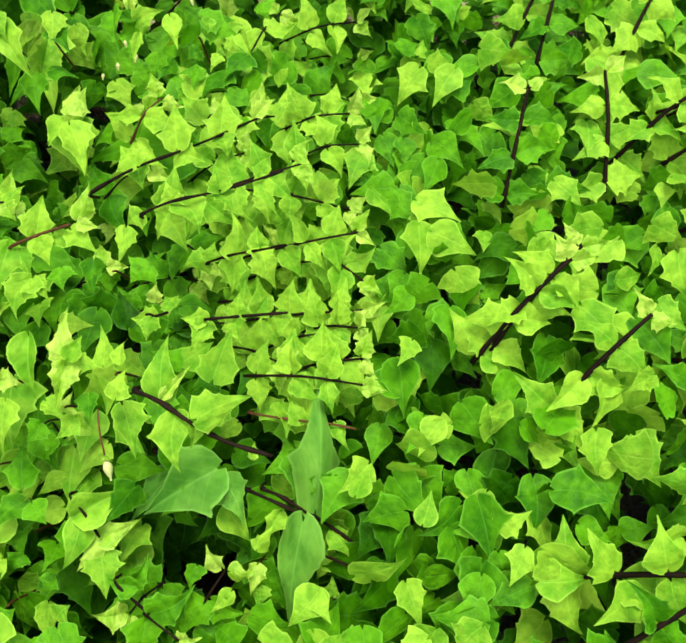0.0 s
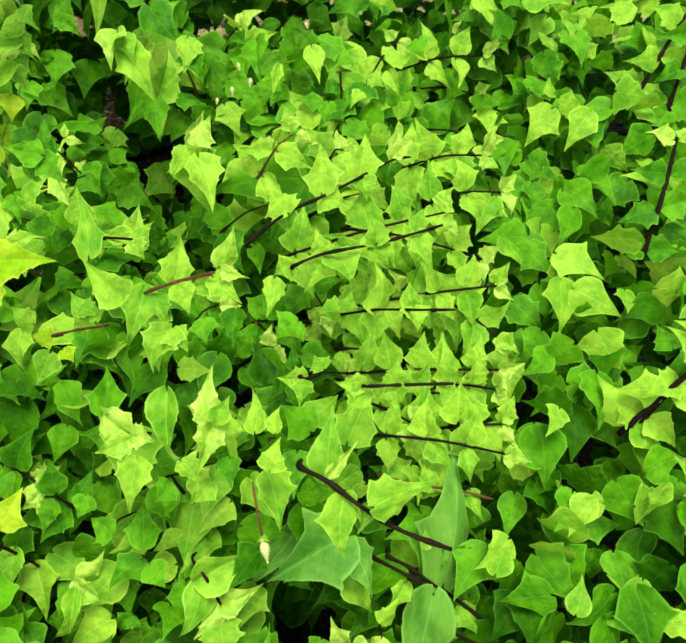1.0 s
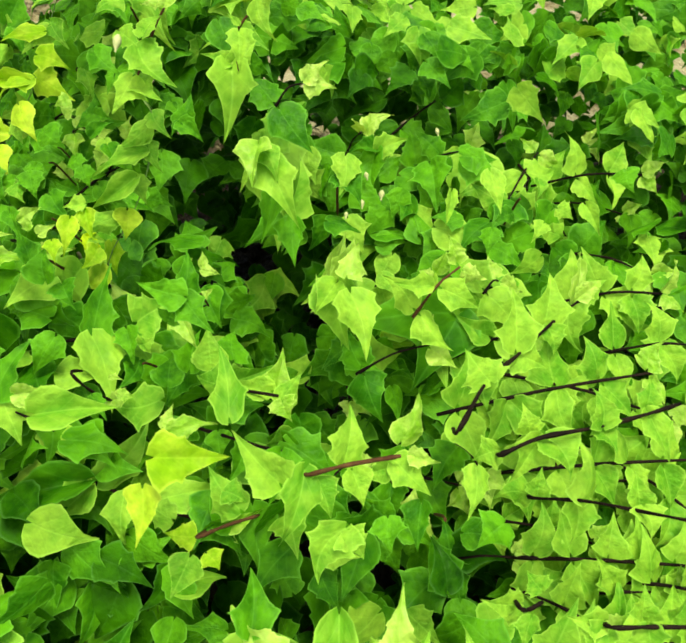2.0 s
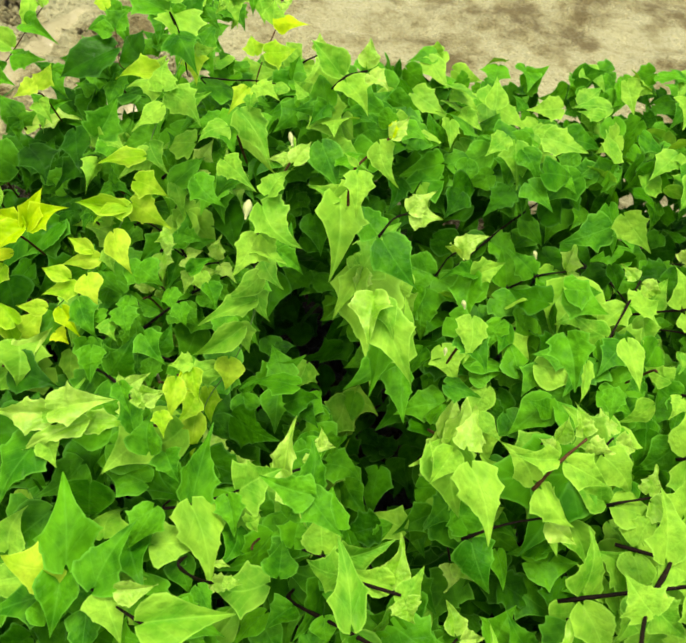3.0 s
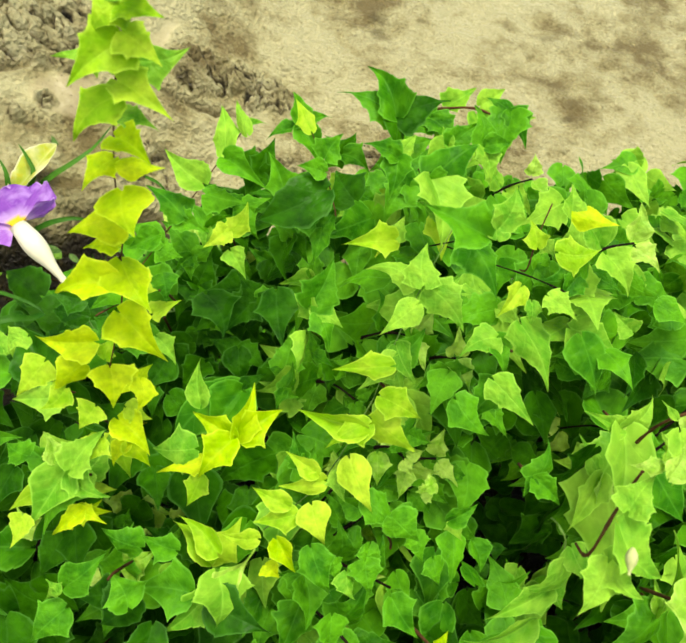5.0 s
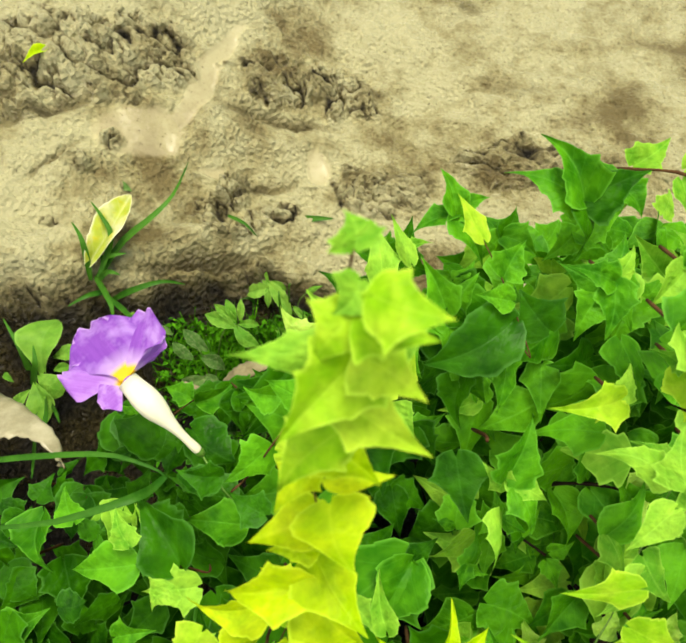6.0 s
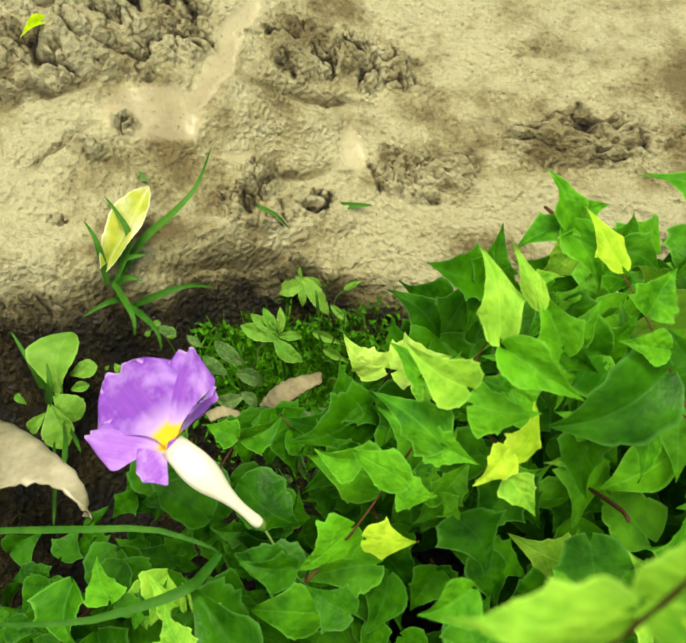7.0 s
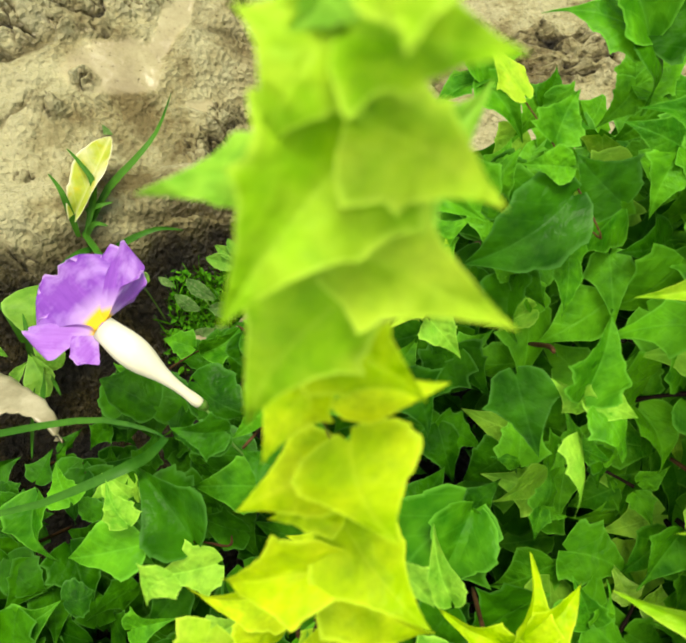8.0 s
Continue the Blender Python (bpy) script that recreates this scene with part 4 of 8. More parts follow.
shoot("near", (51, 91, 80), (39, 103, 80), 2, 26, "mature", 1290, 6, "tip", 0.83, "dark", 0.1)
shoot("near", (32, 204, 80), (47, 224, 80), 2, 30, "mature", 1300, 6, "tip", 0.83, "dark", 0.1)
shoot("near", (67, 229, 50), (111, 226, 60), 3, 28, "mature", 1310, 6, "tip", 0.83, "dark", 0.1)
shoot("near", (64, 193, 50), (85, 203, 60), 3, 26, "mature", 1320, 6, "tip", 0.83, "dark", 0.1)
shoot("near", (106, 244, 80), (122, 225, 80), 2, 28, "mature", 1330, 6, "tip", 0.83, "dark", 0.1)
sprig("near", [(18, 321, 126), (24, 311, 138)],
      [(25, 309, 140, 30, 335, 153, 70, "tip"), (25, 309, 140, 9, 292, 135, 75, "tip"), (25, 309, 140, 37, 277, 122, 85, "lime"), (25, 309, 140, 41, 302, 134, 70, "lime")], 1370, (0.62, 0.45), "red")
sprig("near", [(11, 125, 88), (17, 121, 100)],
      [(18, 120, 102, 10, 124, 106, 80, "tip"), (18, 120, 102, 22, 113, 98, 70, "tip"), (18, 120, 102, 17, 81, 82, 110, "lime")], 1410, (0.62, 0.45), "red")
sprig("near", [(19, 79, 58), (25, 77, 70)],
      [(26, 76, 72, 26, 89, 78, 80, "mature"), (26, 76, 72, 15, 72, 72, 90, "mature"), (26, 76, 72, 36, 70, 67, 90, "mature")], 1420, (0.62, 0.45), "red")
sprig("near", [(33, 464, 108), (38, 451, 120)],
      [(40, 448, 122, 39, 417, 106, 85, "mature"), (40, 448, 122, 18, 442, 122, 80, "mature"), (40, 448, 122, 63, 461, 125, 80, "lime")], 1450, (0.62, 0.45), "red")
sprig("near", [(109, 484, 88), (111, 471, 100)],
      [(112, 469, 102, 106, 429, 83, 90, "lime"), (112, 469, 102, 128, 449, 89, 80, "lime"), (112, 469, 102, 147, 445, 84, 80, "lime")], 1460, (0.62, 0.45), "red")
sprig("near", [(99, 326, 98), (102, 317, 110)],
      [(103, 315, 112, 102, 342, 126, 110, "lime"), (103, 315, 112, 70, 317, 119, 90, "mature"), (103, 315, 112, 79, 268, 92, 90, "mature"), (103, 315, 112, 33, 295, 114, 80, "mature")], 1470, (0.62, 0.45), "red")
sprig("near", [(12, 232, 58), (17, 226, 70)],
      [(18, 225, 72, 23, 212, 64, 120, "mature"), (18, 225, 72, 10, 221, 71, 100, "mature")], 1480, (0.62, 0.45), "red")
sprig("near", [(43, 237, 58), (47, 231, 70)],
      [(48, 229, 72, 48, 209, 62, 120, "mature"), (48, 229, 72, 36, 231, 75, 100, "mature")], 1490, (0.62, 0.45), "red")
sprig("near", [(31, 106, 68), (36, 103, 80)],
      [(37, 102, 82, 57, 106, 81, 100, "mature"), (37, 102, 82, 44, 89, 74, 110, "mature"), (37, 102, 82, 69, 92, 71, 110, "mature")], 1500, (0.62, 0.45), "red")
sprig("middle", [(-70, 387, 53), (-66, 379, 65)],
      [(-65, 377, 67, -67, 389, 73, 75, "mature"), (-65, 377, 67, -77, 371, 66, 80, "dark"), (-65, 377, 67, -52, 375, 64, 80, "dark"), (-65, 377, 67, -64, 364, 60, 80, "dark")], 1510, (0.62, 0.45), "red")
sprig("middle", [(-125, 360, 63), (-119, 353, 75)],
      [(-118, 351, 77, -118, 378, 91, 85, "mature"), (-118, 351, 77, -148, 355, 84, 90, "mature"), (-118, 351, 77, -95, 331, 63, 100, "mature")], 1540, (0.62, 0.45), "red")
sprig("middle", [(-40, 438, 123), (-36, 426, 135)],
      [(-35, 424, 137, -39, 403, 127, 65, "tip"), (-35, 424, 137, -51, 441, 149, 70, "lime"), (-35, 424, 137, -49, 392, 123, 60, "lime"), (-35, 424, 137, -14, 461, 152, 95, "lime"), (-35, 424, 137, -20, 360, 102, 75, "lime"), (-35, 424, 137, -10, 408, 125, 70, "lime")], 1610, (0.62, 0.45), "red")
sprig("near", [(25, 315, 128), (28, 307, 140)],
      [(28, 305, 142, 36, 331, 154, 70, "tip"), (28, 305, 142, 16, 287, 135, 70, "tip"), (28, 305, 142, 38, 272, 123, 90, "lime"), (28, 305, 142, 40, 290, 132, 70, "lime")], 1620, (0.62, 0.45), "red")
sprig("middle", [(-165, 452, 138), (-156, 440, 150)],
      [(-154, 437, 152, -162, 420, 145, 100, "lime"), (-154, 437, 152, -140, 452, 157, 100, "lime"), (-154, 437, 152, -129, 417, 137, 90, "lime"), (-154, 437, 152, -151, 404, 134, 100, "lime")], 1650, (0.62, 0.45), "red")
sprig("middle", [(-128, 325, 138), (-120, 316, 150)],
      [(-119, 314, 152, -107, 313, 150, 100, "lime"), (-119, 314, 152, -120, 301, 145, 100, "yellow"), (-119, 314, 152, -114, 323, 156, 90, "yellow")], 1670, (0.62, 0.45), "red")
sprig("middle", [(-167, 480, 68), (-161, 469, 80)],
      [(-159, 467, 82, -142, 463, 77, 90, "mature"), (-159, 467, 82, -172, 482, 92, 90, "mature"), (-159, 467, 82, -150, 486, 90, 90, "mature")], 1690, (0.62, 0.45), "red")
sprig("middle", [(-148, 499, 68), (-142, 488, 80)],
      [(-141, 486, 82, -124, 490, 82, 90, "mature"), (-141, 486, 82, -152, 480, 81, 60, "tip")], 1700, (0.62, 0.45), "red")
sprig("middle", [(-174, 451, 48), (-168, 441, 60)],
      [(-166, 439, 62, -153, 434, 57, 90, "mature"), (-166, 439, 62, -178, 441, 65, 90, "mature")], 1710, (0.62, 0.45), "red")
shoot("middle", (-108, 254, 100), (-95, 286, 120), 3, 30, "mature", 1720, 6, "tip", 0.83, "dark", 0.1)
shoot("middle", (-82, 111, 50), (-50, 97, 60), 3, 28, "mature", 1740, 6, "tip", 0.83, "dark", 0.1)
shoot("near", (20, 483, 70), (103, 570, 100), 4, 34, "mature", 1770, 6, "tip", 0.83, "dark", 0.1)
shoot("near", (30, 296, 80), (41, 265, 80), 2, 28, "mature", 1780, 6, "tip", 0.83, "dark", 0.1)
shoot("middle", (-25, 85, 50), (-43, 92, 60), 3, 26, "mature", 1790, 6, "tip", 0.83, "dark", 0.1)
shoot("near", (32, 96, 80), (54, 100, 90), 2, 30, "mature", 1800, 6, "tip", 0.83, "dark", 0.1)
sprig("middle", [(-54, 435, 188), (-52, 421, 200)],
      [(-51, 419, 202, -54, 423, 205, 80, "tip"), (-51, 419, 202, -70, 422, 207, 70, "lime"), (-51, 419, 202, -49, 375, 180, 80, "lime"), (-51, 419, 202, -38, 437, 209, 80, "lime")], 1880, (0.62, 0.45), "red")
sprig("middle", [(-44, 414, 193), (-45, 413, 214), (-42, 413, 230), (-24, 418, 250)],
      [(-24, 414, 252, -16, 427, 257, 70, "tip"), (-24, 414, 252, -23, 424, 257, 60, "yellow"), (-30, 415, 246, -18, 397, 235, 90, "lime"), (-41, 412, 233, -49, 417, 237, 60, "lime"), (-40, 406, 232, -37, 386, 221, 85, "lime")], 1890, (0.61, 0.52), "red")
shoot("middle", (-78, 513, 200), (-49, 522, 220), 3, 32, "lime", 1900, 6, "tip", 0.83, "dark", 0.1)
shoot("near", (-27, 422, 170), (-11, 437, 180), 2, 34, "mature", 1910, 6, "tip", 0.83, "dark", 0.1)
shoot("middle", (-18, 464, 120), (-45, 469, 100), 2, 36, "mature", 1920, 6, "tip", 0.83, "dark", 0.1)
sprig("middle", [(-87, 411, 158), (-84, 400, 170)],
      [(-83, 398, 172, -67, 390, 165, 90, "mature"), (-83, 398, 172, -87, 389, 168, 90, "mature"), (-83, 398, 172, -79, 417, 181, 90, "mature")], 1930, (0.62, 0.45), "red")
sprig("middle", [(-77, 527, 188), (-74, 509, 200)],
      [(-73, 506, 202, -82, 490, 195, 90, "mature"), (-73, 506, 202, -80, 528, 214, 90, "mature"), (-73, 506, 202, -95, 498, 201, 90, "mature")], 1940, (0.62, 0.45), "red")
sprig("near", [(-11, 368, 128), (-11, 359, 140)],
      [(-10, 357, 142, -5, 393, 159, 80, "lime"), (-10, 357, 142, -33, 334, 134, 80, "mature"), (-10, 357, 142, -14, 371, 150, 60, "tip")], 1950, (0.62, 0.45), "red")
shoot("middle", (-187, 380, 100), (-174, 401, 110), 3, 24, "mature", 1970, 6, "tip", 0.83, "dark", 0.1)
shoot("middle", (-203, 454, 120), (-177, 442, 130), 2, 22, "mature", 1980, 6, "mature", 0.83, "dark", 0.1)
shoot("middle", (-163, 432, 120), (-151, 403, 120), 3, 26, "mature", 1990, 6, "tip", 0.83, "dark", 0.1)
shoot("middle", (-186, 332, 120), (-148, 305, 140), 3, 30, "mature", 2010, 6, "tip", 0.83, "dark", 0.1)
shoot("middle", (-173, 368, 110), (-120, 413, 130), 6, 21, "mature", 2130, 5, "mature", 0.75, "dark", 0.1)
shoot("middle", (-186, 359, 100), (-139, 345, 120), 4, 22, "mature", 2140, 5, "mature", 0.75, "dark", 0.1)
shoot("middle", (-149, 383, 110), (-135, 429, 130), 4, 22, "mature", 2150, 5, "mature", 0.75, "dark", 0.1)
shoot("middle", (-162, 406, 150), (-147, 405, 150), 2, 16, "tip", 2160, 6, "tip", 0.83, "dark", 0.1)
sprig("middle", [(-168, 376, 164), (-164, 369, 176)],
      [(-163, 368, 178, -143, 360, 171, 85, "mature")], 2170, (0.62, 0.45), "red")
sprig("middle", [(-192, 349, 106), (-188, 344, 118)],
      [(-187, 343, 120, -184, 328, 112, 110, "mature"), (-187, 343, 120, -197, 338, 119, 80, "mature"), (-187, 343, 120, -180, 356, 126, 80, "mature")], 2180, (0.62, 0.45), "red")
shoot("middle", (-184, 470, 150), (-153, 467, 170), 3, 28, "mature", 2190, 6, "tip", 0.83, "dark", 0.1)
shoot("middle", (-150, 465, 140), (-128, 459, 170), 3, 34, "mature", 2200, 6, "tip", 0.83, "dark", 0.1)
sprig("middle", [(-120, 480, 198), (-117, 468, 210)],
      [(-117, 466, 212, -102, 462, 208, 80, "lime"), (-117, 466, 212, -95, 442, 196, 75, "lime"), (-117, 466, 212, -143, 452, 209, 80, "mature"), (-117, 466, 212, -129, 473, 218, 80, "lime")], 2220, (0.62, 0.45), "red")
sprig("middle", [(-114, 440, 188), (-112, 430, 200)],
      [(-111, 428, 202, -101, 421, 197, 100, "lime"), (-111, 428, 202, -123, 430, 205, 80, "mature"), (-111, 428, 202, -125, 408, 194, 90, "mature")], 2230, (0.62, 0.45), "red")
shoot("middle", (-126, 592, 150), (-94, 600, 180), 3, 26, "lime", 2240, 6, "tip", 0.83, "dark", 0.1)
sprig("middle", [(-170, 519, 243), (-165, 502, 255)],
      [(-164, 499, 257, -153, 471, 241, 95, "lime"), (-164, 499, 257, -143, 523, 266, 90, "mature"), (-164, 499, 257, -144, 502, 255, 90, "mature")], 2260, (0.62, 0.45), "red")
shoot("middle", (-165, 623, 200), (-121, 599, 220), 3, 24, "lime", 2270, 6, "tip", 0.83, "red", 0.1)
sprig("middle", [(-166, 458, 158), (-163, 448, 170)],
      [(-162, 446, 172, -152, 428, 161, 70, "lime"), (-162, 446, 172, -147, 468, 181, 80, "mature")], 2280, (0.62, 0.45), "red")
shoot("left", (-314, 513, 100), (-304, 537, 130), 3, 44, "dark", 2290, 6, "tip", 0.83, "dark", 0.1)
shoot("left", (-295, 523, 80), (-279, 552, 100), 3, 40, "dark", 2300, 6, "tip", 0.83, "dark", 0.1)
sprig("middle", [(-191, 598, 208), (-189, 583, 220)],
      [(-188, 581, 222, -223, 588, 232, 85, "mature"), (-188, 581, 222, -211, 604, 238, 80, "mature"), (-188, 581, 222, -158, 601, 227, 90, "dark"), (-188, 581, 222, -186, 557, 209, 90, "dark")], 2370, (0.62, 0.45), "red")
sprig("left", [(-224, 552, 158), (-221, 542, 170)],
      [(-221, 540, 172, -267, 530, 175, 85, "mature"), (-221, 540, 172, -233, 519, 164, 90, "mature"), (-221, 540, 172, -207, 558, 179, 90, "dark")], 2380, (0.62, 0.45), "red")
sprig("middle", [(-221, 516, 138), (-219, 508, 150)],
      [(-218, 506, 152, -228, 529, 165, 70, "mature"), (-218, 506, 152, -237, 498, 151, 80, "lime"), (-218, 506, 152, -219, 523, 161, 70, "mature"), (-218, 506, 152, -219, 475, 137, 80, "mature"), (-218, 506, 152, -205, 490, 142, 80, "mature")], 2390, (0.62, 0.45), "red")
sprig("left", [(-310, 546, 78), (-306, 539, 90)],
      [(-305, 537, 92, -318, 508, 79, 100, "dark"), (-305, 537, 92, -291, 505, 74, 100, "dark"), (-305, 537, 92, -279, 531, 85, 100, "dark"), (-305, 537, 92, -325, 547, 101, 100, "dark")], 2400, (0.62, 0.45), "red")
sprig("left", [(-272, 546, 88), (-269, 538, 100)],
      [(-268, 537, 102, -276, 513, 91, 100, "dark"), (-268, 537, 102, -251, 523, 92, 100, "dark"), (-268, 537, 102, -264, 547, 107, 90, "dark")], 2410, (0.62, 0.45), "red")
sprig("left", [(-223, 457, 118), (-221, 450, 130)],
      [(-221, 449, 132, -221, 475, 145, 90, "mature"), (-221, 449, 132, -232, 449, 134, 90, "mature")], 2430, (0.62, 0.45), "red")
shoot("middle", (-150, 409, 120), (-127, 412, 140), 3, 24, "mature", 2440, 6, "tip", 0.83, "dark", 0.1)
shoot("middle", (-166, 429, 140), (-141, 403, 140), 3, 26, "mature", 2450, 6, "tip", 0.83, "dark", 0.1)
sprig("middle", [(-190, 346, 105), (-189, 343, 117)],
      [(-188, 342, 119, -183, 323, 108, 100, "mature"), (-188, 342, 119, -198, 340, 119, 80, "mature")], 2480, (0.62, 0.45), "red")
shoot("middle", (-176, 364, 80), (-163, 381, 90), 3, 26, "mature", 2490, 6, "tip", 0.83, "dark", 0.1)
shoot("middle", (-193, 322, 60), (-167, 334, 90), 3, 44, "dark", 2500, 6, "tip", 0.83, "dark", 0.1)
shoot("middle", (-149, 323, 40), (-133, 352, 60), 3, 36, "dark", 2510, 6, "tip", 0.83, "dark", 0.1)
sprig("left", [(-307, 363, 138), (-302, 359, 150)],
      [(-301, 358, 152, -294, 378, 161, 110, "lime"), (-301, 358, 152, -308, 352, 150, 110, "lime"), (-301, 358, 152, -293, 349, 146, 100, "lime")], 2580, (0.62, 0.45), "red")
sprig("left", [(-295, 383, 138), (-293, 379, 150)],
      [(-292, 379, 152, -281, 364, 143, 100, "fresh"), (-292, 379, 152, -301, 367, 148, 90, "fresh")], 2620, (0.62, 0.45), "red")
sprig("left", [(-313, 359, 128), (-310, 356, 140)],
      [(-309, 356, 142, -342, 366, 153, 80, "mature"), (-309, 356, 142, -293, 382, 153, 85, "mature"), (-309, 356, 142, -286, 358, 139, 80, "fresh"), (-309, 356, 142, -318, 330, 130, 90, "mature"), (-309, 356, 142, -321, 366, 149, 70, "tip"), (-309, 356, 142, -336, 336, 137, 80, "fresh")], 2650, (0.62, 0.45), "red")
sprig("left", [(-300, 341, 138), (-297, 339, 150)],
      [(-297, 338, 152, -305, 329, 149, 80, "yellow"), (-297, 338, 152, -281, 343, 152, 75, "yellow"), (-297, 338, 152, -286, 347, 155, 60, "yellow")], 2660, (0.62, 0.45), "red")
sprig("left", [(-412, 495, 78), (-407, 490, 90)],
      [(-406, 489, 92, -416, 492, 96, 80, "mature"), (-406, 489, 92, -380, 480, 83, 90, "mature"), (-406, 489, 92, -388, 467, 78, 90, "dark")], 2670, (0.62, 0.45), "red")
sprig("left", [(-277, 491, 108), (-275, 485, 120)],
      [(-275, 484, 122, -292, 490, 128, 100, "mature"), (-275, 484, 122, -260, 476, 115, 100, "mature"), (-275, 484, 122, -263, 502, 129, 100, "mature"), (-275, 484, 122, -285, 471, 117, 90, "dark")], 2680, (0.62, 0.45), "red")
sprig("middle", [(-220, 499, 118), (-220, 493, 130)],
      [(-220, 491, 132, -251, 491, 137, 90, "mature"), (-220, 491, 132, -226, 475, 125, 100, "dark"), (-220, 491, 132, -202, 487, 127, 90, "dark"), (-220, 491, 132, -217, 512, 142, 90, "mature")], 2690, (0.62, 0.45), "red")
sprig("middle", [(-214, 512, 188), (-214, 503, 200)],
      [(-214, 501, 202, -215, 484, 193, 80, "mature"), (-214, 501, 202, -208, 516, 209, 80, "mature")], 2700, (0.62, 0.45), "red")
sprig("left", [(-241, 432, 128), (-240, 427, 140)],
      [(-240, 426, 142, -242, 415, 137, 100, "dark"), (-240, 426, 142, -229, 438, 146, 90, "dark"), (-240, 426, 142, -255, 395, 129, 100, "mature"), (-240, 426, 142, -274, 386, 127, 90, "mature")], 2710, (0.62, 0.45), "red")
shoot("left", (-290, 352, 60), (-290, 368, 80), 3, 34, "dark", 2730, 6, "tip", 0.83, "dark", 0.1)
shoot("left", (-264, 352, 60), (-268, 363, 80), 3, 34, "dark", 2740, 6, "tip", 0.83, "dark", 0.1)
shoot("left", (-340, 330, 60), (-333, 343, 80), 3, 34, "mature", 2750, 6, "tip", 0.83, "dark", 0.1)
sprig("left", [(-292, 335, 88), (-290, 334, 100)],
      [(-290, 333, 102, -300, 316, 95, 90, "mature"), (-290, 333, 102, -288, 338, 104, 90, "mature")], 2760, (0.62, 0.45), "red")
sprig("left", [(-312, 315, 88), (-310, 314, 100)],
      [(-309, 314, 102, -301, 322, 104, 90, "mature"), (-309, 314, 102, -313, 306, 98, 90, "lime")], 2770, (0.62, 0.45), "red")
shoot("left", (-274, 320, 80), (-282, 329, 100), 3, 34, "mature", 2780, 6, "tip", 0.83, "dark", 0.1)
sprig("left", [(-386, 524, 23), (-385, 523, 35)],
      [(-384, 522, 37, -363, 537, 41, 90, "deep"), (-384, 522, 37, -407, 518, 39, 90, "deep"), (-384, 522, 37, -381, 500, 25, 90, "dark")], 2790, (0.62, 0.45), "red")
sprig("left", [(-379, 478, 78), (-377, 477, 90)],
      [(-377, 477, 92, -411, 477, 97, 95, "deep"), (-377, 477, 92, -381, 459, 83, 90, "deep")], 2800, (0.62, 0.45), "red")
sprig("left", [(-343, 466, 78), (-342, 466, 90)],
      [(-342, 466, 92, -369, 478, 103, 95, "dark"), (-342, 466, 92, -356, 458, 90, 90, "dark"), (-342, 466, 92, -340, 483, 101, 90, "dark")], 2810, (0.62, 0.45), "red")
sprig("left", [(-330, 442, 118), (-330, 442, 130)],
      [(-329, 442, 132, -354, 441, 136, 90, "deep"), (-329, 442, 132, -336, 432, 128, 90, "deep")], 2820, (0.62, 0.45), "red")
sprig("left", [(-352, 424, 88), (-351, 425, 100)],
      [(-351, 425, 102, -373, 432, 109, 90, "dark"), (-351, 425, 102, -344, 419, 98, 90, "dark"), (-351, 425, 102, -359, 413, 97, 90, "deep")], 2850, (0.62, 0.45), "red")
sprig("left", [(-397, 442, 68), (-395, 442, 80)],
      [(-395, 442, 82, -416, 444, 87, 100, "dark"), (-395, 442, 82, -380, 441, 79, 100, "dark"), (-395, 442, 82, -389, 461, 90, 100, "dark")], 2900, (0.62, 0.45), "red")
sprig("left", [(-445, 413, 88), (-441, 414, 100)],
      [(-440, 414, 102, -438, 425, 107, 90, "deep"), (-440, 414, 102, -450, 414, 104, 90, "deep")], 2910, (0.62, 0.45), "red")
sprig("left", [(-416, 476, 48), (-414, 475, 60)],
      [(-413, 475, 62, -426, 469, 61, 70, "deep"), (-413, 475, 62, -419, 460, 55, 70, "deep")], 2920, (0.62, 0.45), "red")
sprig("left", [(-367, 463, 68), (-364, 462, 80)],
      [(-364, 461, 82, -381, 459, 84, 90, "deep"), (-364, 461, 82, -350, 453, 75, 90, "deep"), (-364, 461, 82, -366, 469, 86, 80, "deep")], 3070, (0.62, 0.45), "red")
sprig("left", [(-247, 545, 178), (-242, 533, 190)],
      [(-241, 530, 192, -263, 526, 193, 80, "mature"), (-241, 530, 192, -225, 525, 186, 80, "dark"), (-241, 530, 192, -239, 510, 181, 90, "mature"), (-241, 530, 192, -257, 550, 205, 80, "mature"), (-241, 530, 192, -228, 550, 200, 80, "mature")], 3080, (0.62, 0.45), "red")
sprig("left", [(-253, 501, 128), (-249, 492, 140)],
      [(-248, 490, 142, -263, 466, 132, 100, "dark"), (-248, 490, 142, -232, 474, 131, 100, "dark"), (-248, 490, 142, -263, 500, 150, 90, "dark"), (-248, 490, 142, -232, 500, 144, 90, "mature")], 3090, (0.62, 0.45), "red")
sprig("left", [(-304, 525, 108), (-299, 516, 120)],
      [(-297, 514, 122, -306, 487, 110, 100, "dark"), (-297, 514, 122, -279, 494, 109, 100, "dark"), (-297, 514, 122, -313, 525, 130, 90, "dark")], 3100, (0.62, 0.45), "red")
sprig("left", [(-249, 597, 188), (-244, 582, 200)],
      [(-243, 579, 202, -263, 568, 199, 80, "mature"), (-243, 579, 202, -226, 560, 189, 80, "mature"), (-243, 579, 202, -253, 598, 213, 70, "mature"), (-243, 579, 202, -227, 590, 205, 80, "mature")], 3110, (0.62, 0.45), "red")
sprig("middle", [(-187, 544, 228), (-183, 529, 240)],
      [(-182, 526, 242, -201, 528, 246, 85, "mature"), (-182, 526, 242, -182, 505, 232, 90, "mature"), (-182, 526, 242, -174, 541, 248, 85, "lime")], 3120, (0.62, 0.45), "red")
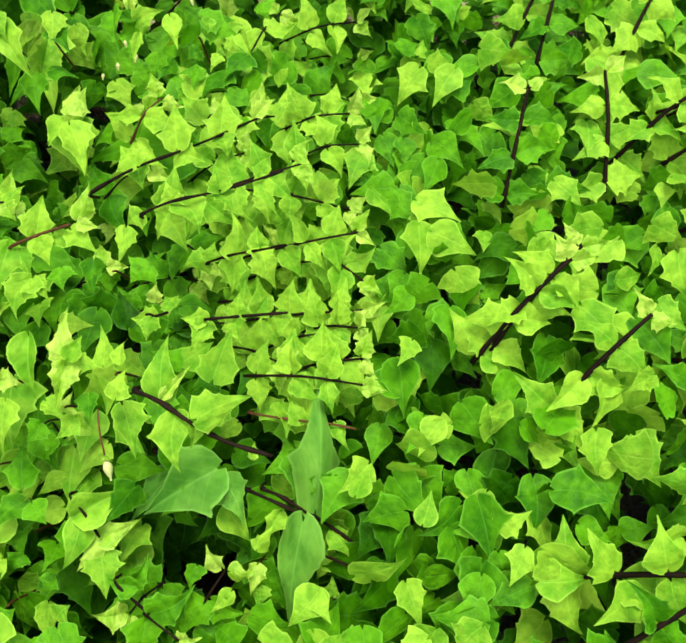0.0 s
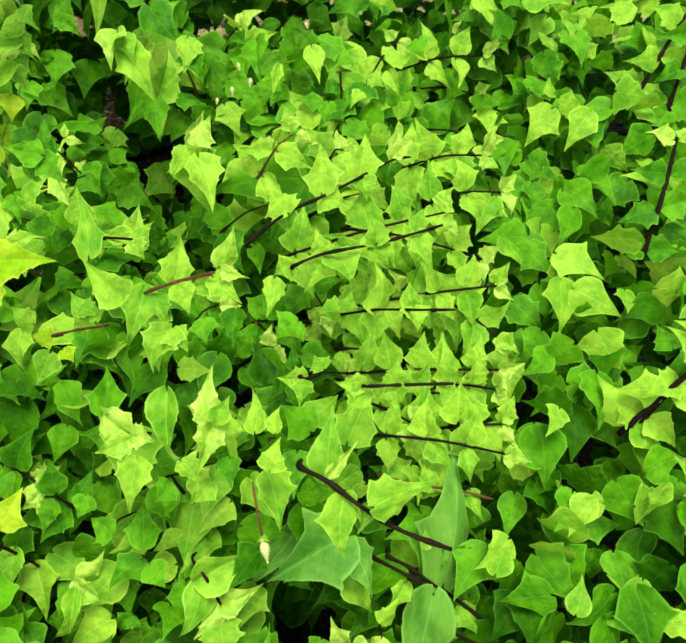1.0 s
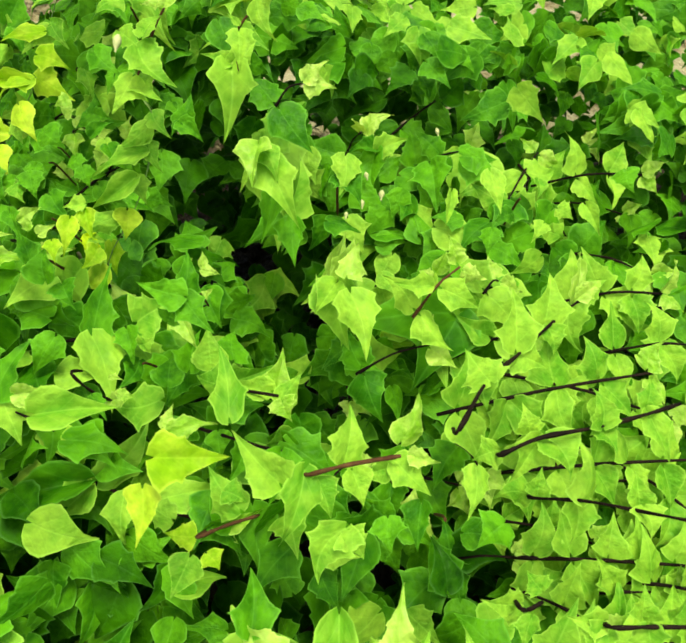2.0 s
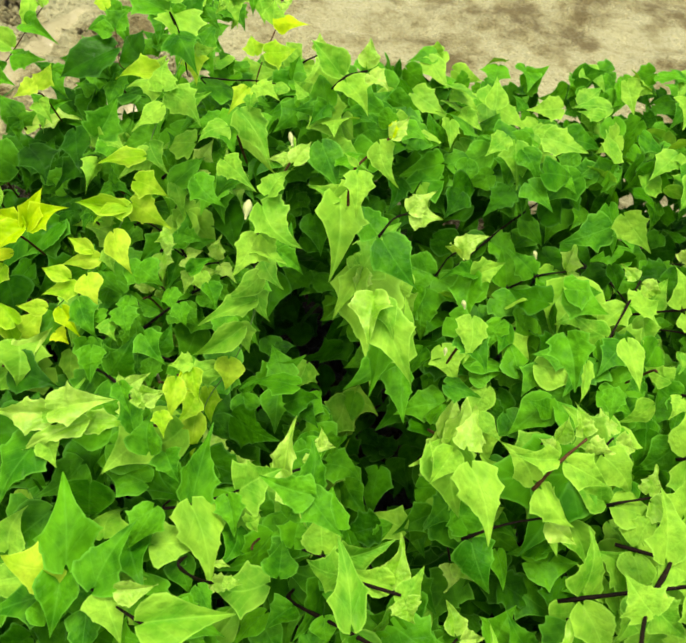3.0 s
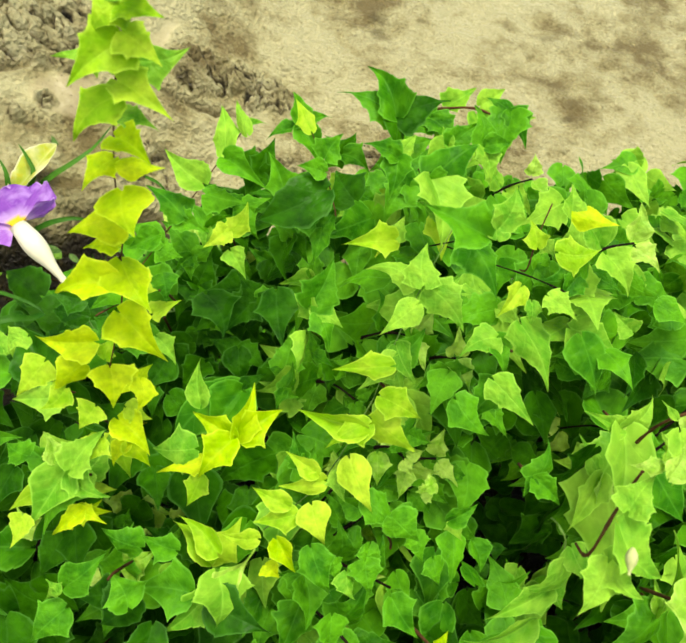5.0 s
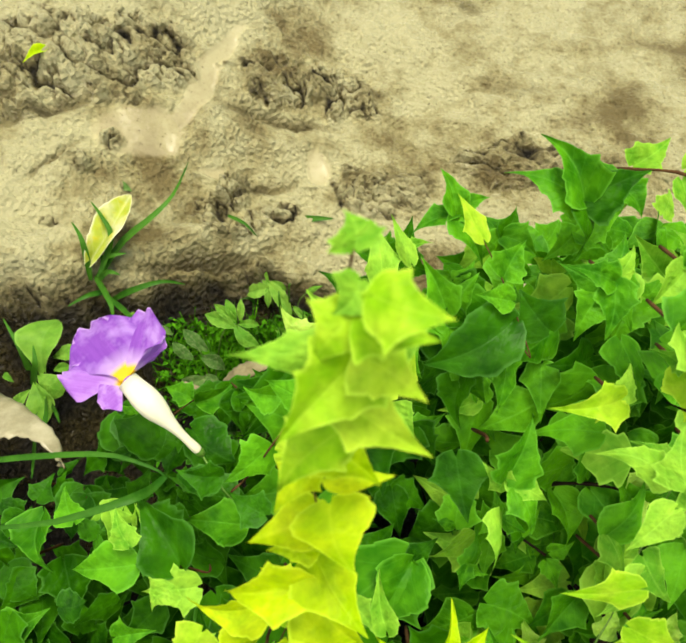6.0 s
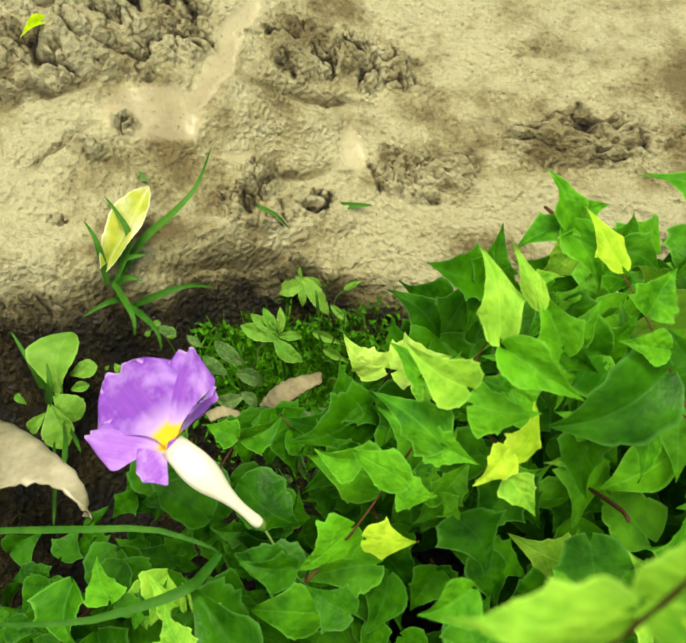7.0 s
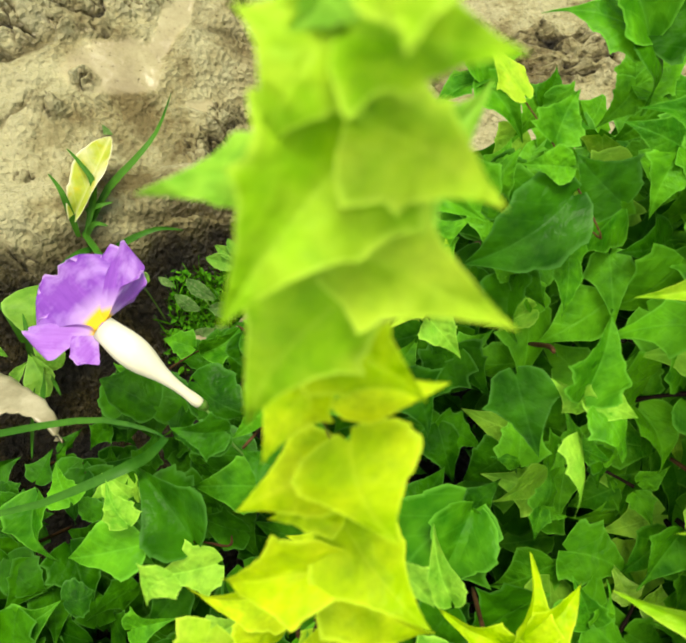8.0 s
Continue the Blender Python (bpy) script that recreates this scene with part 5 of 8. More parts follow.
sprig("middle", [(-162, 549, 238), (-159, 533, 250)],
      [(-158, 530, 252, -170, 514, 246, 90, "lime"), (-158, 530, 252, -163, 539, 257, 85, "lime"), (-158, 530, 252, -141, 515, 241, 90, "mature"), (-158, 530, 252, -143, 547, 258, 85, "mature")], 3130, (0.62, 0.45), "red")
sprig("middle", [(-143, 554, 238), (-141, 538, 250)],
      [(-140, 535, 252, -132, 519, 243, 95, "lime"), (-140, 535, 252, -148, 522, 247, 90, "lime"), (-140, 535, 252, -126, 541, 253, 90, "mature"), (-140, 535, 252, -149, 552, 263, 80, "mature")], 3140, (0.62, 0.45), "red")
sprig("middle", [(-130, 588, 238), (-128, 571, 250)],
      [(-128, 567, 252, -142, 571, 256, 90, "mature"), (-128, 567, 252, -116, 552, 242, 90, "mature"), (-128, 567, 252, -128, 541, 238, 90, "mature")], 3150, (0.62, 0.45), "red")
sprig("middle", [(-159, 512, 223), (-156, 498, 235)],
      [(-156, 496, 237, -149, 478, 227, 95, "fresh"), (-156, 496, 237, -169, 499, 241, 85, "lime"), (-156, 496, 237, -141, 502, 238, 90, "lime")], 3160, (0.62, 0.45), "red")
sprig("middle", [(-180, 498, 213), (-176, 486, 225)],
      [(-175, 483, 227, -200, 475, 227, 80, "fresh"), (-175, 483, 227, -183, 474, 223, 90, "fresh"), (-175, 483, 227, -172, 497, 233, 85, "lime")], 3170, (0.62, 0.45), "red")
sprig("middle", [(-158, 472, 208), (-156, 461, 220)],
      [(-155, 459, 222, -172, 466, 229, 90, "lime"), (-155, 459, 222, -146, 454, 218, 90, "lime"), (-155, 459, 222, -138, 473, 226, 85, "lime")], 3180, (0.62, 0.45), "red")
sprig("middle", [(-138, 492, 188), (-137, 481, 200)],
      [(-136, 479, 202, -156, 469, 200, 90, "mature"), (-136, 479, 202, -133, 462, 193, 90, "mature"), (-136, 479, 202, -118, 484, 201, 90, "lime")], 3190, (0.62, 0.45), "red")
sprig("middle", [(-117, 481, 188), (-116, 470, 200)],
      [(-116, 468, 202, -129, 455, 197, 90, "lime"), (-116, 468, 202, -99, 453, 191, 90, "lime"), (-116, 468, 202, -110, 479, 207, 90, "lime")], 3200, (0.62, 0.45), "red")
sprig("middle", [(-134, 460, 158), (-133, 451, 170)],
      [(-133, 449, 172, -146, 436, 167, 90, "mature"), (-133, 449, 172, -117, 453, 171, 90, "mature"), (-133, 449, 172, -126, 428, 160, 90, "mature")], 3210, (0.62, 0.45), "red")
sprig("middle", [(-104, 453, 138), (-104, 446, 150)],
      [(-104, 444, 152, -121, 445, 155, 90, "mature"), (-104, 444, 152, -90, 432, 144, 90, "mature"), (-104, 444, 152, -111, 427, 145, 90, "mature")], 3220, (0.62, 0.45), "red")
sprig("middle", [(-148, 421, 148), (-147, 414, 160)],
      [(-146, 412, 162, -157, 400, 158, 90, "mature"), (-146, 412, 162, -133, 411, 159, 90, "mature"), (-146, 412, 162, -149, 426, 170, 80, "mature")], 3230, (0.62, 0.45), "red")
sprig("left", [(-295, 413, 158), (-288, 405, 170)],
      [(-287, 404, 172, -295, 395, 169, 90, "yellow"), (-287, 404, 172, -282, 413, 176, 90, "yellow"), (-287, 404, 172, -303, 407, 176, 90, "yellow")], 3250, (0.62, 0.45), "red")
sprig("left", [(-288, 379, 158), (-281, 373, 170)],
      [(-280, 372, 172, -267, 364, 166, 90, "yellow"), (-280, 372, 172, -284, 360, 166, 90, "yellow"), (-280, 372, 172, -275, 382, 176, 90, "yellow")], 3260, (0.62, 0.45), "red")
sprig("left", [(-290, 497, 158), (-287, 490, 170)],
      [(-286, 488, 172, -307, 501, 182, 85, "mature"), (-286, 488, 172, -293, 477, 168, 100, "mature"), (-286, 488, 172, -275, 501, 176, 90, "mature"), (-286, 488, 172, -283, 476, 165, 90, "mature")], 3340, (0.62, 0.45), "red")
sprig("left", [(-264, 519, 188), (-262, 509, 200)],
      [(-261, 508, 202, -275, 510, 206, 90, "mature"), (-261, 508, 202, -248, 494, 193, 90, "mature"), (-261, 508, 202, -246, 516, 204, 85, "mature")], 3350, (0.62, 0.45), "red")
sprig("left", [(-231, 510, 178), (-230, 501, 190)],
      [(-230, 500, 192, -245, 504, 197, 90, "mature"), (-230, 500, 192, -218, 490, 185, 90, "dark"), (-230, 500, 192, -229, 478, 181, 90, "dark")], 3360, (0.62, 0.45), "red")
sprig("middle", [(-204, 455, 148), (-205, 449, 160)],
      [(-205, 448, 162, -214, 439, 159, 85, "mature"), (-205, 448, 162, -210, 459, 169, 70, "mature"), (-205, 448, 162, -192, 445, 158, 90, "mature")], 3390, (0.62, 0.45), "red")
sprig("middle", [(-216, 433, 138), (-216, 428, 150)],
      [(-216, 427, 152, -218, 416, 147, 80, "mature"), (-216, 427, 152, -206, 425, 150, 80, "mature"), (-216, 427, 152, -215, 442, 159, 80, "mature")], 3400, (0.62, 0.45), "red")
sprig("middle", [(-197, 395, 128), (-198, 392, 140)],
      [(-198, 391, 142, -179, 380, 133, 85, "mature"), (-198, 391, 142, -206, 405, 150, 90, "mature"), (-198, 391, 142, -192, 404, 148, 80, "mature")], 3420, (0.62, 0.45), "red")
sprig("left", [(-259, 349, 88), (-258, 348, 100)],
      [(-258, 347, 102, -275, 351, 107, 90, "dark"), (-258, 347, 102, -256, 357, 107, 90, "mature"), (-258, 347, 102, -256, 334, 95, 90, "dark")], 3480, (0.62, 0.45), "red")
sprig("left", [(-288, 355, 88), (-286, 353, 100)],
      [(-286, 352, 102, -297, 351, 104, 90, "dark"), (-286, 352, 102, -276, 351, 100, 90, "dark"), (-286, 352, 102, -286, 360, 106, 90, "dark")], 3490, (0.62, 0.45), "red")
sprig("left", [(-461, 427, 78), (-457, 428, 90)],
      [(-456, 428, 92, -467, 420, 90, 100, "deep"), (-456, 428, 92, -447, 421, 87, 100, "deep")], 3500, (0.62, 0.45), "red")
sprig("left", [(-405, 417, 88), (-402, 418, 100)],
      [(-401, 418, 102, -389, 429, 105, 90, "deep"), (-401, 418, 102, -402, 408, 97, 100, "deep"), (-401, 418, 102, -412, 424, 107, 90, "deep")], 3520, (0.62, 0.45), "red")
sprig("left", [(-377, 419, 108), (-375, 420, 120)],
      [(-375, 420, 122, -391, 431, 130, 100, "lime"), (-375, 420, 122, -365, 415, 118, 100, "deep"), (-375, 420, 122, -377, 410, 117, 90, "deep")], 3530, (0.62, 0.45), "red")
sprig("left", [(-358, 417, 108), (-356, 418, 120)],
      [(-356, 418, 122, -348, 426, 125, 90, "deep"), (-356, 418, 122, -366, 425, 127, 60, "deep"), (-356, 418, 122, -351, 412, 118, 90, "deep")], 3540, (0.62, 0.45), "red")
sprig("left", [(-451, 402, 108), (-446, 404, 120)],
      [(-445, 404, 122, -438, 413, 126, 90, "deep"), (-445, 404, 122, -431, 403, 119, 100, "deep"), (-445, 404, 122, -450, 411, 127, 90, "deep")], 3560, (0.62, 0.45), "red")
sprig("left", [(-420, 445, 48), (-417, 445, 60)],
      [(-417, 445, 62, -433, 449, 66, 100, "dark"), (-417, 445, 62, -405, 439, 57, 100, "dark"), (-417, 445, 62, -420, 457, 69, 90, "dark"), (-417, 445, 62, -424, 434, 57, 100, "dark")], 3570, (0.62, 0.45), "red")
sprig("left", [(-387, 457, 48), (-385, 457, 60)],
      [(-385, 457, 62, -399, 463, 67, 100, "dark"), (-385, 457, 62, -372, 465, 64, 100, "dark"), (-385, 457, 62, -378, 441, 53, 100, "dark")], 3580, (0.62, 0.45), "red")
sprig("left", [(-351, 456, 68), (-350, 456, 80)],
      [(-350, 456, 82, -363, 461, 87, 100, "dark"), (-350, 456, 82, -337, 458, 81, 100, "dark"), (-350, 456, 82, -352, 442, 75, 100, "dark")], 3590, (0.62, 0.45), "red")
sprig("left", [(-325, 482, 88), (-325, 481, 100)],
      [(-325, 481, 102, -337, 475, 101, 90, "dark"), (-325, 481, 102, -318, 488, 104, 90, "dark"), (-325, 481, 102, -321, 467, 94, 90, "dark")], 3600, (0.62, 0.45), "red")
shoot("near", (100, 295, 90), (146, 308, 110), 3, 32, "lime", 3630, 6, "tip", 0.83, "dark", 0.1)
shoot("near", (145, 278, 80), (194, 278, 100), 4, 30, "lime", 3640, 6, "tip", 0.83, "dark", 0.1)
shoot("near", (169, 341, 100), (225, 339, 120), 4, 30, "lime", 3650, 6, "tip", 0.83, "dark", 0.1)
shoot("near", (191, 245, 80), (237, 207, 90), 4, 28, "lime", 3660, 6, "tip", 0.83, "dark", 0.1)
shoot("near", (160, 235, 60), (175, 245, 80), 3, 28, "lime", 3670, 6, "tip", 0.83, "red", 0.1)
shoot("near", (132, 260, 70), (150, 274, 90), 3, 28, "lime", 3680, 6, "tip", 0.83, "red", 0.1)
shoot("near", (182, 142, 70), (238, 146, 90), 5, 28, "lime", 3690, 6, "tip", 0.83, "dark", 0.1)
shoot("near", (141, 170, 60), (183, 147, 80), 3, 28, "lime", 3700, 6, "tip", 0.83, "dark", 0.1)
shoot("near", (192, 176, 70), (235, 169, 90), 4, 28, "lime", 3710, 6, "tip", 0.83, "dark", 0.1)
shoot("near", (184, 404, 80), (230, 371, 100), 3, 30, "mature", 3740, 6, "tip", 0.83, "dark", 0.1)
shoot("near", (67, 474, 80), (110, 484, 100), 3, 32, "mature", 3750, 6, "tip", 0.83, "dark", 0.1)
shoot("near", (173, 539, 50), (213, 538, 70), 3, 30, "mature", 3760, 6, "tip", 0.83, "dark", 0.1)
shoot("near", (112, 17, 20), (96, -4, 30), 3, 30, "mature", 3790, 6, "tip", 0.83, "dark", 0.1)
sprig("left", [(-298, 576, 108), (-293, 566, 120)],
      [(-292, 563, 122, -304, 542, 113, 100, "dark"), (-292, 563, 122, -268, 552, 112, 100, "dark"), (-292, 563, 122, -286, 580, 129, 90, "dark")], 3820, (0.62, 0.45), "red")
sprig("left", [(-336, 519, 88), (-330, 511, 100)],
      [(-328, 509, 102, -340, 490, 94, 100, "dark"), (-328, 509, 102, -309, 498, 93, 100, "dark"), (-328, 509, 102, -342, 521, 111, 90, "dark")], 3830, (0.62, 0.45), "red")
sprig("left", [(-289, 491, 88), (-284, 483, 100)],
      [(-283, 482, 102, -295, 467, 96, 100, "dark"), (-283, 482, 102, -262, 478, 97, 100, "dark"), (-283, 482, 102, -287, 499, 111, 90, "dark")], 3840, (0.62, 0.45), "red")
sprig("left", [(-255, 546, 108), (-251, 537, 120)],
      [(-250, 534, 122, -268, 539, 127, 100, "mature"), (-250, 534, 122, -232, 530, 117, 100, "dark"), (-250, 534, 122, -241, 512, 109, 90, "dark")], 3850, (0.62, 0.45), "red")
sprig("middle", [(-195, 458, 128), (-192, 450, 140)],
      [(-192, 448, 142, -205, 456, 148, 90, "dark"), (-192, 448, 142, -183, 461, 147, 90, "mature"), (-192, 448, 142, -192, 438, 137, 90, "dark")], 3870, (0.62, 0.45), "red")
sprig("near", [(90, 191, 194), (91, 185, 205), (105, 219, 189), (121, 242, 177), (142, 274, 161), (162, 301, 150), (173, 310, 144)],
      [(121, 247, 176, 118, 273, 190, 95, "lime"), (106, 217, 192, 95, 229, 197, 133, "lime"), (103, 225, 183, 107, 211, 178, 138, "lime"), (121, 246, 173, 138, 243, 168, 137, "lime"), (141, 278, 157, 143, 303, 170, 108, "lime"), (142, 275, 159, 147, 263, 151, 134, "lime"), (161, 305, 146, 164, 332, 157, 48, "tip"), (162, 302, 153, 175, 313, 157, 80, "tip"), (170, 313, 141, 184, 326, 144, 91, "lime")], 5000, (0.9, 0.68), "dark")
sprig("near", [(112, 193, 173), (112, 187, 184), (128, 196, 185), (154, 205, 184), (176, 214, 184), (191, 221, 184)],
      [(126, 203, 177, 122, 212, 185, 138, "lime"), (129, 199, 180, 118, 181, 168, 98, "lime"), (132, 200, 179, 144, 183, 174, 143, "lime"), (155, 205, 184, 150, 220, 192, 113, "lime"), (154, 206, 181, 163, 196, 180, 132, "lime"), (177, 217, 181, 188, 198, 171, 74, "lime"), (177, 219, 180, 180, 233, 184, 104, "lime"), (111, 191, 179, 101, 186, 176, 158, "lime")], 5010, (0.9, 0.68), "dark")
sprig("near", [(138, 199, 119), (138, 193, 129), (157, 187, 146), (178, 176, 166), (197, 165, 186)],
      [(137, 197, 123, 120, 192, 122, 133, "lime"), (157, 188, 144, 156, 216, 155, 72, "lime"), (156, 192, 138, 155, 172, 125, 104, "lime"), (178, 181, 160, 181, 168, 156, 131, "lime"), (177, 182, 158, 175, 196, 164, 115, "lime"), (140, 195, 129, 142, 207, 135, 115, "lime")], 5020, (0.8, 0.6), "dark")
sprig("near", [(154, 133, 159), (155, 127, 169), (171, 129, 169), (199, 132, 169)],
      [(154, 130, 165, 139, 130, 166, 114, "lime"), (154, 128, 165, 145, 112, 157, 79, "lime"), (170, 134, 162, 171, 145, 168, 126, "lime"), (170, 130, 167, 173, 117, 161, 131, "lime"), (181, 134, 164, 187, 143, 169, 125, "lime"), (196, 134, 167, 194, 121, 161, 96, "lime")], 5030, (0.8, 0.6), "dark")
sprig("near", [(-17, 367, 140), (-16, 355, 170), (-16, 351, 178)],
      [(-22, 354, 197, -21, 326, 191, 83, "tip"), (-17, 352, 189, 5, 321, 170, 67, "lime"), (-2, 337, 158, 4, 310, 148, 80, "mature"), (-16, 349, 163, -18, 319, 153, 58, "mature"), (-21, 353, 195, -9, 335, 188, 92, "lime")], 5040, (0.7, 0.52), "red")
sprig("near", [(23, 351, 151), (24, 339, 181), (25, 335, 189)],
      [(25, 337, 194, 39, 321, 188, 94, "mature"), (28, 342, 204, 27, 322, 194, 90, "lime"), (21, 320, 176, 40, 318, 174, 88, "mature")], 5050, (0.6, 0.45), "red")
sprig("near", [(123, 355, 151), (124, 343, 181), (124, 338, 188)],
      [(73, 335, 209, 78, 310, 200, 94, "mature"), (106, 345, 199, 113, 322, 191, 75, "lime"), (172, 338, 214, 177, 328, 208, 147, "mature"), (132, 344, 197, 132, 334, 193, 122, "lime"), (156, 329, 196, 164, 314, 189, 75, "lime"), (144, 333, 188, 153, 329, 185, 135, "lime"), (122, 339, 176, 113, 334, 173, 140, "mature"), (115, 346, 155, 113, 330, 149, 97, "mature"), (138, 329, 180, 132, 318, 177, 102, "lime"), (86, 331, 195, 84, 310, 187, 44, "lime")], 5060, (0.6, 0.45), "red")
sprig("near", [(31, 308, 118), (32, 296, 147), (32, 292, 155)],
      [(35, 294, 163, 39, 318, 167, 83, "tip"), (29, 294, 155, 19, 277, 149, 94, "lime"), (38, 283, 161, 50, 250, 148, 76, "lime"), (27, 289, 152, 17, 300, 155, 95, "tip")], 5070, (0.7, 0.52), "red")
sprig("near", [(80, 328, 111), (81, 316, 141), (82, 312, 149)],
      [(84, 312, 151, 89, 324, 158, 88, "tip"), (81, 307, 153, 73, 309, 156, 125, "tip"), (81, 311, 150, 78, 292, 143, 54, "lime")], 5080, (0.5, 0.38), "red")
sprig("near", [(121, 136, 158), (121, 130, 168), (125, 131, 165), (131, 135, 163)],
      [(123, 135, 158, 108, 133, 158, 120, "lime"), (125, 127, 169, 123, 115, 165, 123, "lime"), (132, 141, 158, 126, 148, 159, 147, "lime")], 5090, (0.8, 0.6), "dark")
sprig("near", [(91, 182, 122), (92, 170, 151), (92, 165, 159)],
      [(102, 182, 178, 100, 161, 173, 69, "lime"), (81, 170, 163, 82, 151, 155, 87, "mature"), (67, 159, 170, 70, 146, 167, 131, "mature"), (116, 164, 166, 106, 153, 164, 157, "mature"), (97, 144, 131, 89, 165, 139, 90, "deep")], 5100, (0.6, 0.45), "red")
sprig("near", [(30, 181, 158), (31, 175, 168), (48, 179, 174), (70, 183, 180)],
      [(70, 193, 174, 76, 212, 185, 77, "tip"), (74, 185, 178, 88, 184, 176, 74, "tip"), (68, 184, 173, 85, 172, 168, 108, "lime"), (66, 181, 172, 53, 176, 170, 121, "lime"), (46, 182, 170, 48, 207, 180, 87, "lime"), (50, 177, 173, 57, 164, 166, 107, "lime"), (29, 178, 166, 23, 147, 153, 78, "lime"), (35, 174, 166, 43, 160, 158, 117, "lime")], 5110, (0.9, 0.68), "red")
sprig("near", [(-15, 230, 140), (-15, 224, 150), (10, 218, 158)],
      [(5, 226, 149, 8, 245, 160, 74, "tip"), (5, 224, 150, -16, 229, 151, 89, "lime"), (11, 215, 156, 20, 232, 160, 81, "lime"), (12, 217, 157, 18, 208, 152, 140, "tip")], 5120, (0.7, 0.52), "dark")
sprig("near", [(23, 172, 121), (24, 160, 150), (24, 156, 158)],
      [(-10, 201, 164, -22, 236, 175, 60, "lime"), (19, 170, 168, -3, 185, 183, 85, "lime"), (-4, 165, 164, 6, 162, 161, 156, "lime"), (50, 154, 167, 41, 133, 154, 98, "lime"), (50, 152, 166, 59, 144, 160, 133, "lime"), (51, 123, 154, 54, 94, 134, 72, "lime"), (15, 114, 141, 10, 141, 143, 89, "mature")], 5130, (0.7, 0.52), "red")
sprig("near", [(76, 125, 117), (77, 113, 147), (78, 108, 155)],
      [(77, 107, 156, 76, 134, 169, 73, "tip"), (79, 106, 157, 97, 105, 152, 107, "lime"), (78, 105, 156, 75, 82, 148, 72, "tip"), (75, 109, 156, 64, 115, 159, 87, "tip"), (81, 106, 161, 87, 118, 166, 95, "lime")], 5140, (0.7, 0.52), "red")
sprig("near", [(107, 113, 125), (108, 101, 155), (109, 96, 162)],
      [(102, 101, 165, 99, 121, 174, 72, "lime"), (113, 100, 168, 114, 113, 172, 93, "lime"), (112, 83, 162, 115, 98, 167, 117, "lime")], 5150, (0.6, 0.45), "red")
sprig("near", [(29, 121, 97), (30, 109, 126), (31, 104, 134)],
      [(30, 104, 135, 2, 122, 140, 72, "tip"), (31, 101, 138, 14, 93, 136, 92, "tip"), (32, 103, 137, 45, 102, 135, 129, "tip")], 5160, (0.7, 0.52), "red")
sprig("near", [(68, 107, 92), (69, 95, 122), (70, 91, 129)],
      [(36, 92, 132, 32, 66, 117, 78, "lime"), (50, 87, 114, 43, 76, 112, 136, "mature"), (76, 85, 127, 67, 73, 126, 134, "lime"), (87, 94, 140, 90, 79, 137, 111, "mature"), (61, 92, 135, 72, 81, 131, 101, "lime"), (109, 86, 144, 117, 60, 133, 79, "lime")], 5170, (0.6, 0.45), "red")
sprig("near", [(127, 86, 169), (128, 79, 180), (141, 74, 178), (158, 64, 175), (176, 56, 172), (198, 50, 171)],
      [(140, 77, 174, 142, 108, 186, 69, "lime"), (141, 78, 175, 154, 94, 180, 42, "tip"), (149, 69, 174, 153, 43, 163, 94, "lime"), (163, 62, 186, 189, 73, 188, 82, "lime"), (187, 52, 161, 187, 61, 162, 73, "tip"), (158, 66, 171, 156, 55, 165, 97, "lime")], 5180, (1.15, 0.86), "dark")
sprig("near", [(106, 93, 62), (107, 87, 72), (122, 82, 67), (149, 74, 59), (177, 65, 50), (200, 57, 43)],
      [(148, 77, 69, 104, 48, 63, 110, "broad"), (151, 74, 61, 168, 47, 54, 113, "broad"), (120, 84, 58, 91, 47, 48, 64, "broad")], 5190, (1.2, 0.9), "dark")
sprig("near", [(16, 85, 53), (17, 73, 82), (18, 68, 90)],
      [(36, 58, 88, 33, 82, 96, 102, "mature"), (17, 63, 89, 2, 69, 91, 132, "mature"), (1, 79, 101, -2, 67, 97, 137, "mature")], 5200, (0.6, 0.45), "red")
sprig("near", [(-7, 57, 24), (-6, 45, 53), (-5, 41, 61)],
      [(-3, 42, 66, 9, 57, 72, 78, "tip"), (-6, 40, 63, 17, 30, 59, 87, "tip"), (-6, 35, 62, -6, 12, 52, 62, "lime")], 5210, (0.6, 0.45), "red")
sprig("near", [(34, 54, 18), (35, 42, 48), (36, 38, 56)],
      [(31, 53, 71, 14, 36, 64, 101, "mature"), (39, 50, 76, 49, 39, 71, 134, "mature"), (24, 27, 39, 17, 17, 34, 147, "mature"), (49, 14, 47, 45, 3, 42, 148, "mature")], 5220, (0.6, 0.45), "red")
sprig("near", [(62, 60, 70), (63, 54, 80), (71, 46, 73), (80, 34, 63)],
      [(66, 45, 71, 95, 63, 70, 82, "lime"), (68, 43, 68, 58, 14, 57, 75, "lime"), (78, 35, 57, 102, 48, 58, 71, "tip"), (79, 33, 59, 66, 15, 54, 79, "tip"), (79, 27, 54, 84, 1, 43, 94, "lime")], 5230, (0.8, 0.6), "dark")
sprig("near", [(21, 12, 4), (22, 0, 34), (23, -4, 41)],
      [(9, 4, 46, 18, 15, 50, 101, "mature"), (4, -8, 46, 11, -2, 47, 164, "mature"), (22, -11, 42, 29, -5, 44, 183, "mature"), (56, -9, 42, 63, -2, 44, 230, "lime")], 5240, (0.6, 0.45), "red")
sprig("near", [(90, 17, 41), (91, 10, 52), (104, 0, 45), (120, -11, 37)],
      [(97, 12, 47, 109, 26, 54, 94, "mature"), (103, 9, 48, 84, 13, 49, 95, "mature"), (138, 22, 46, 135, 8, 40, 123, "mature"), (160, 9, 41, 148, -3, 37, 90, "lime")], 5250, (0.8, 0.6), "dark")
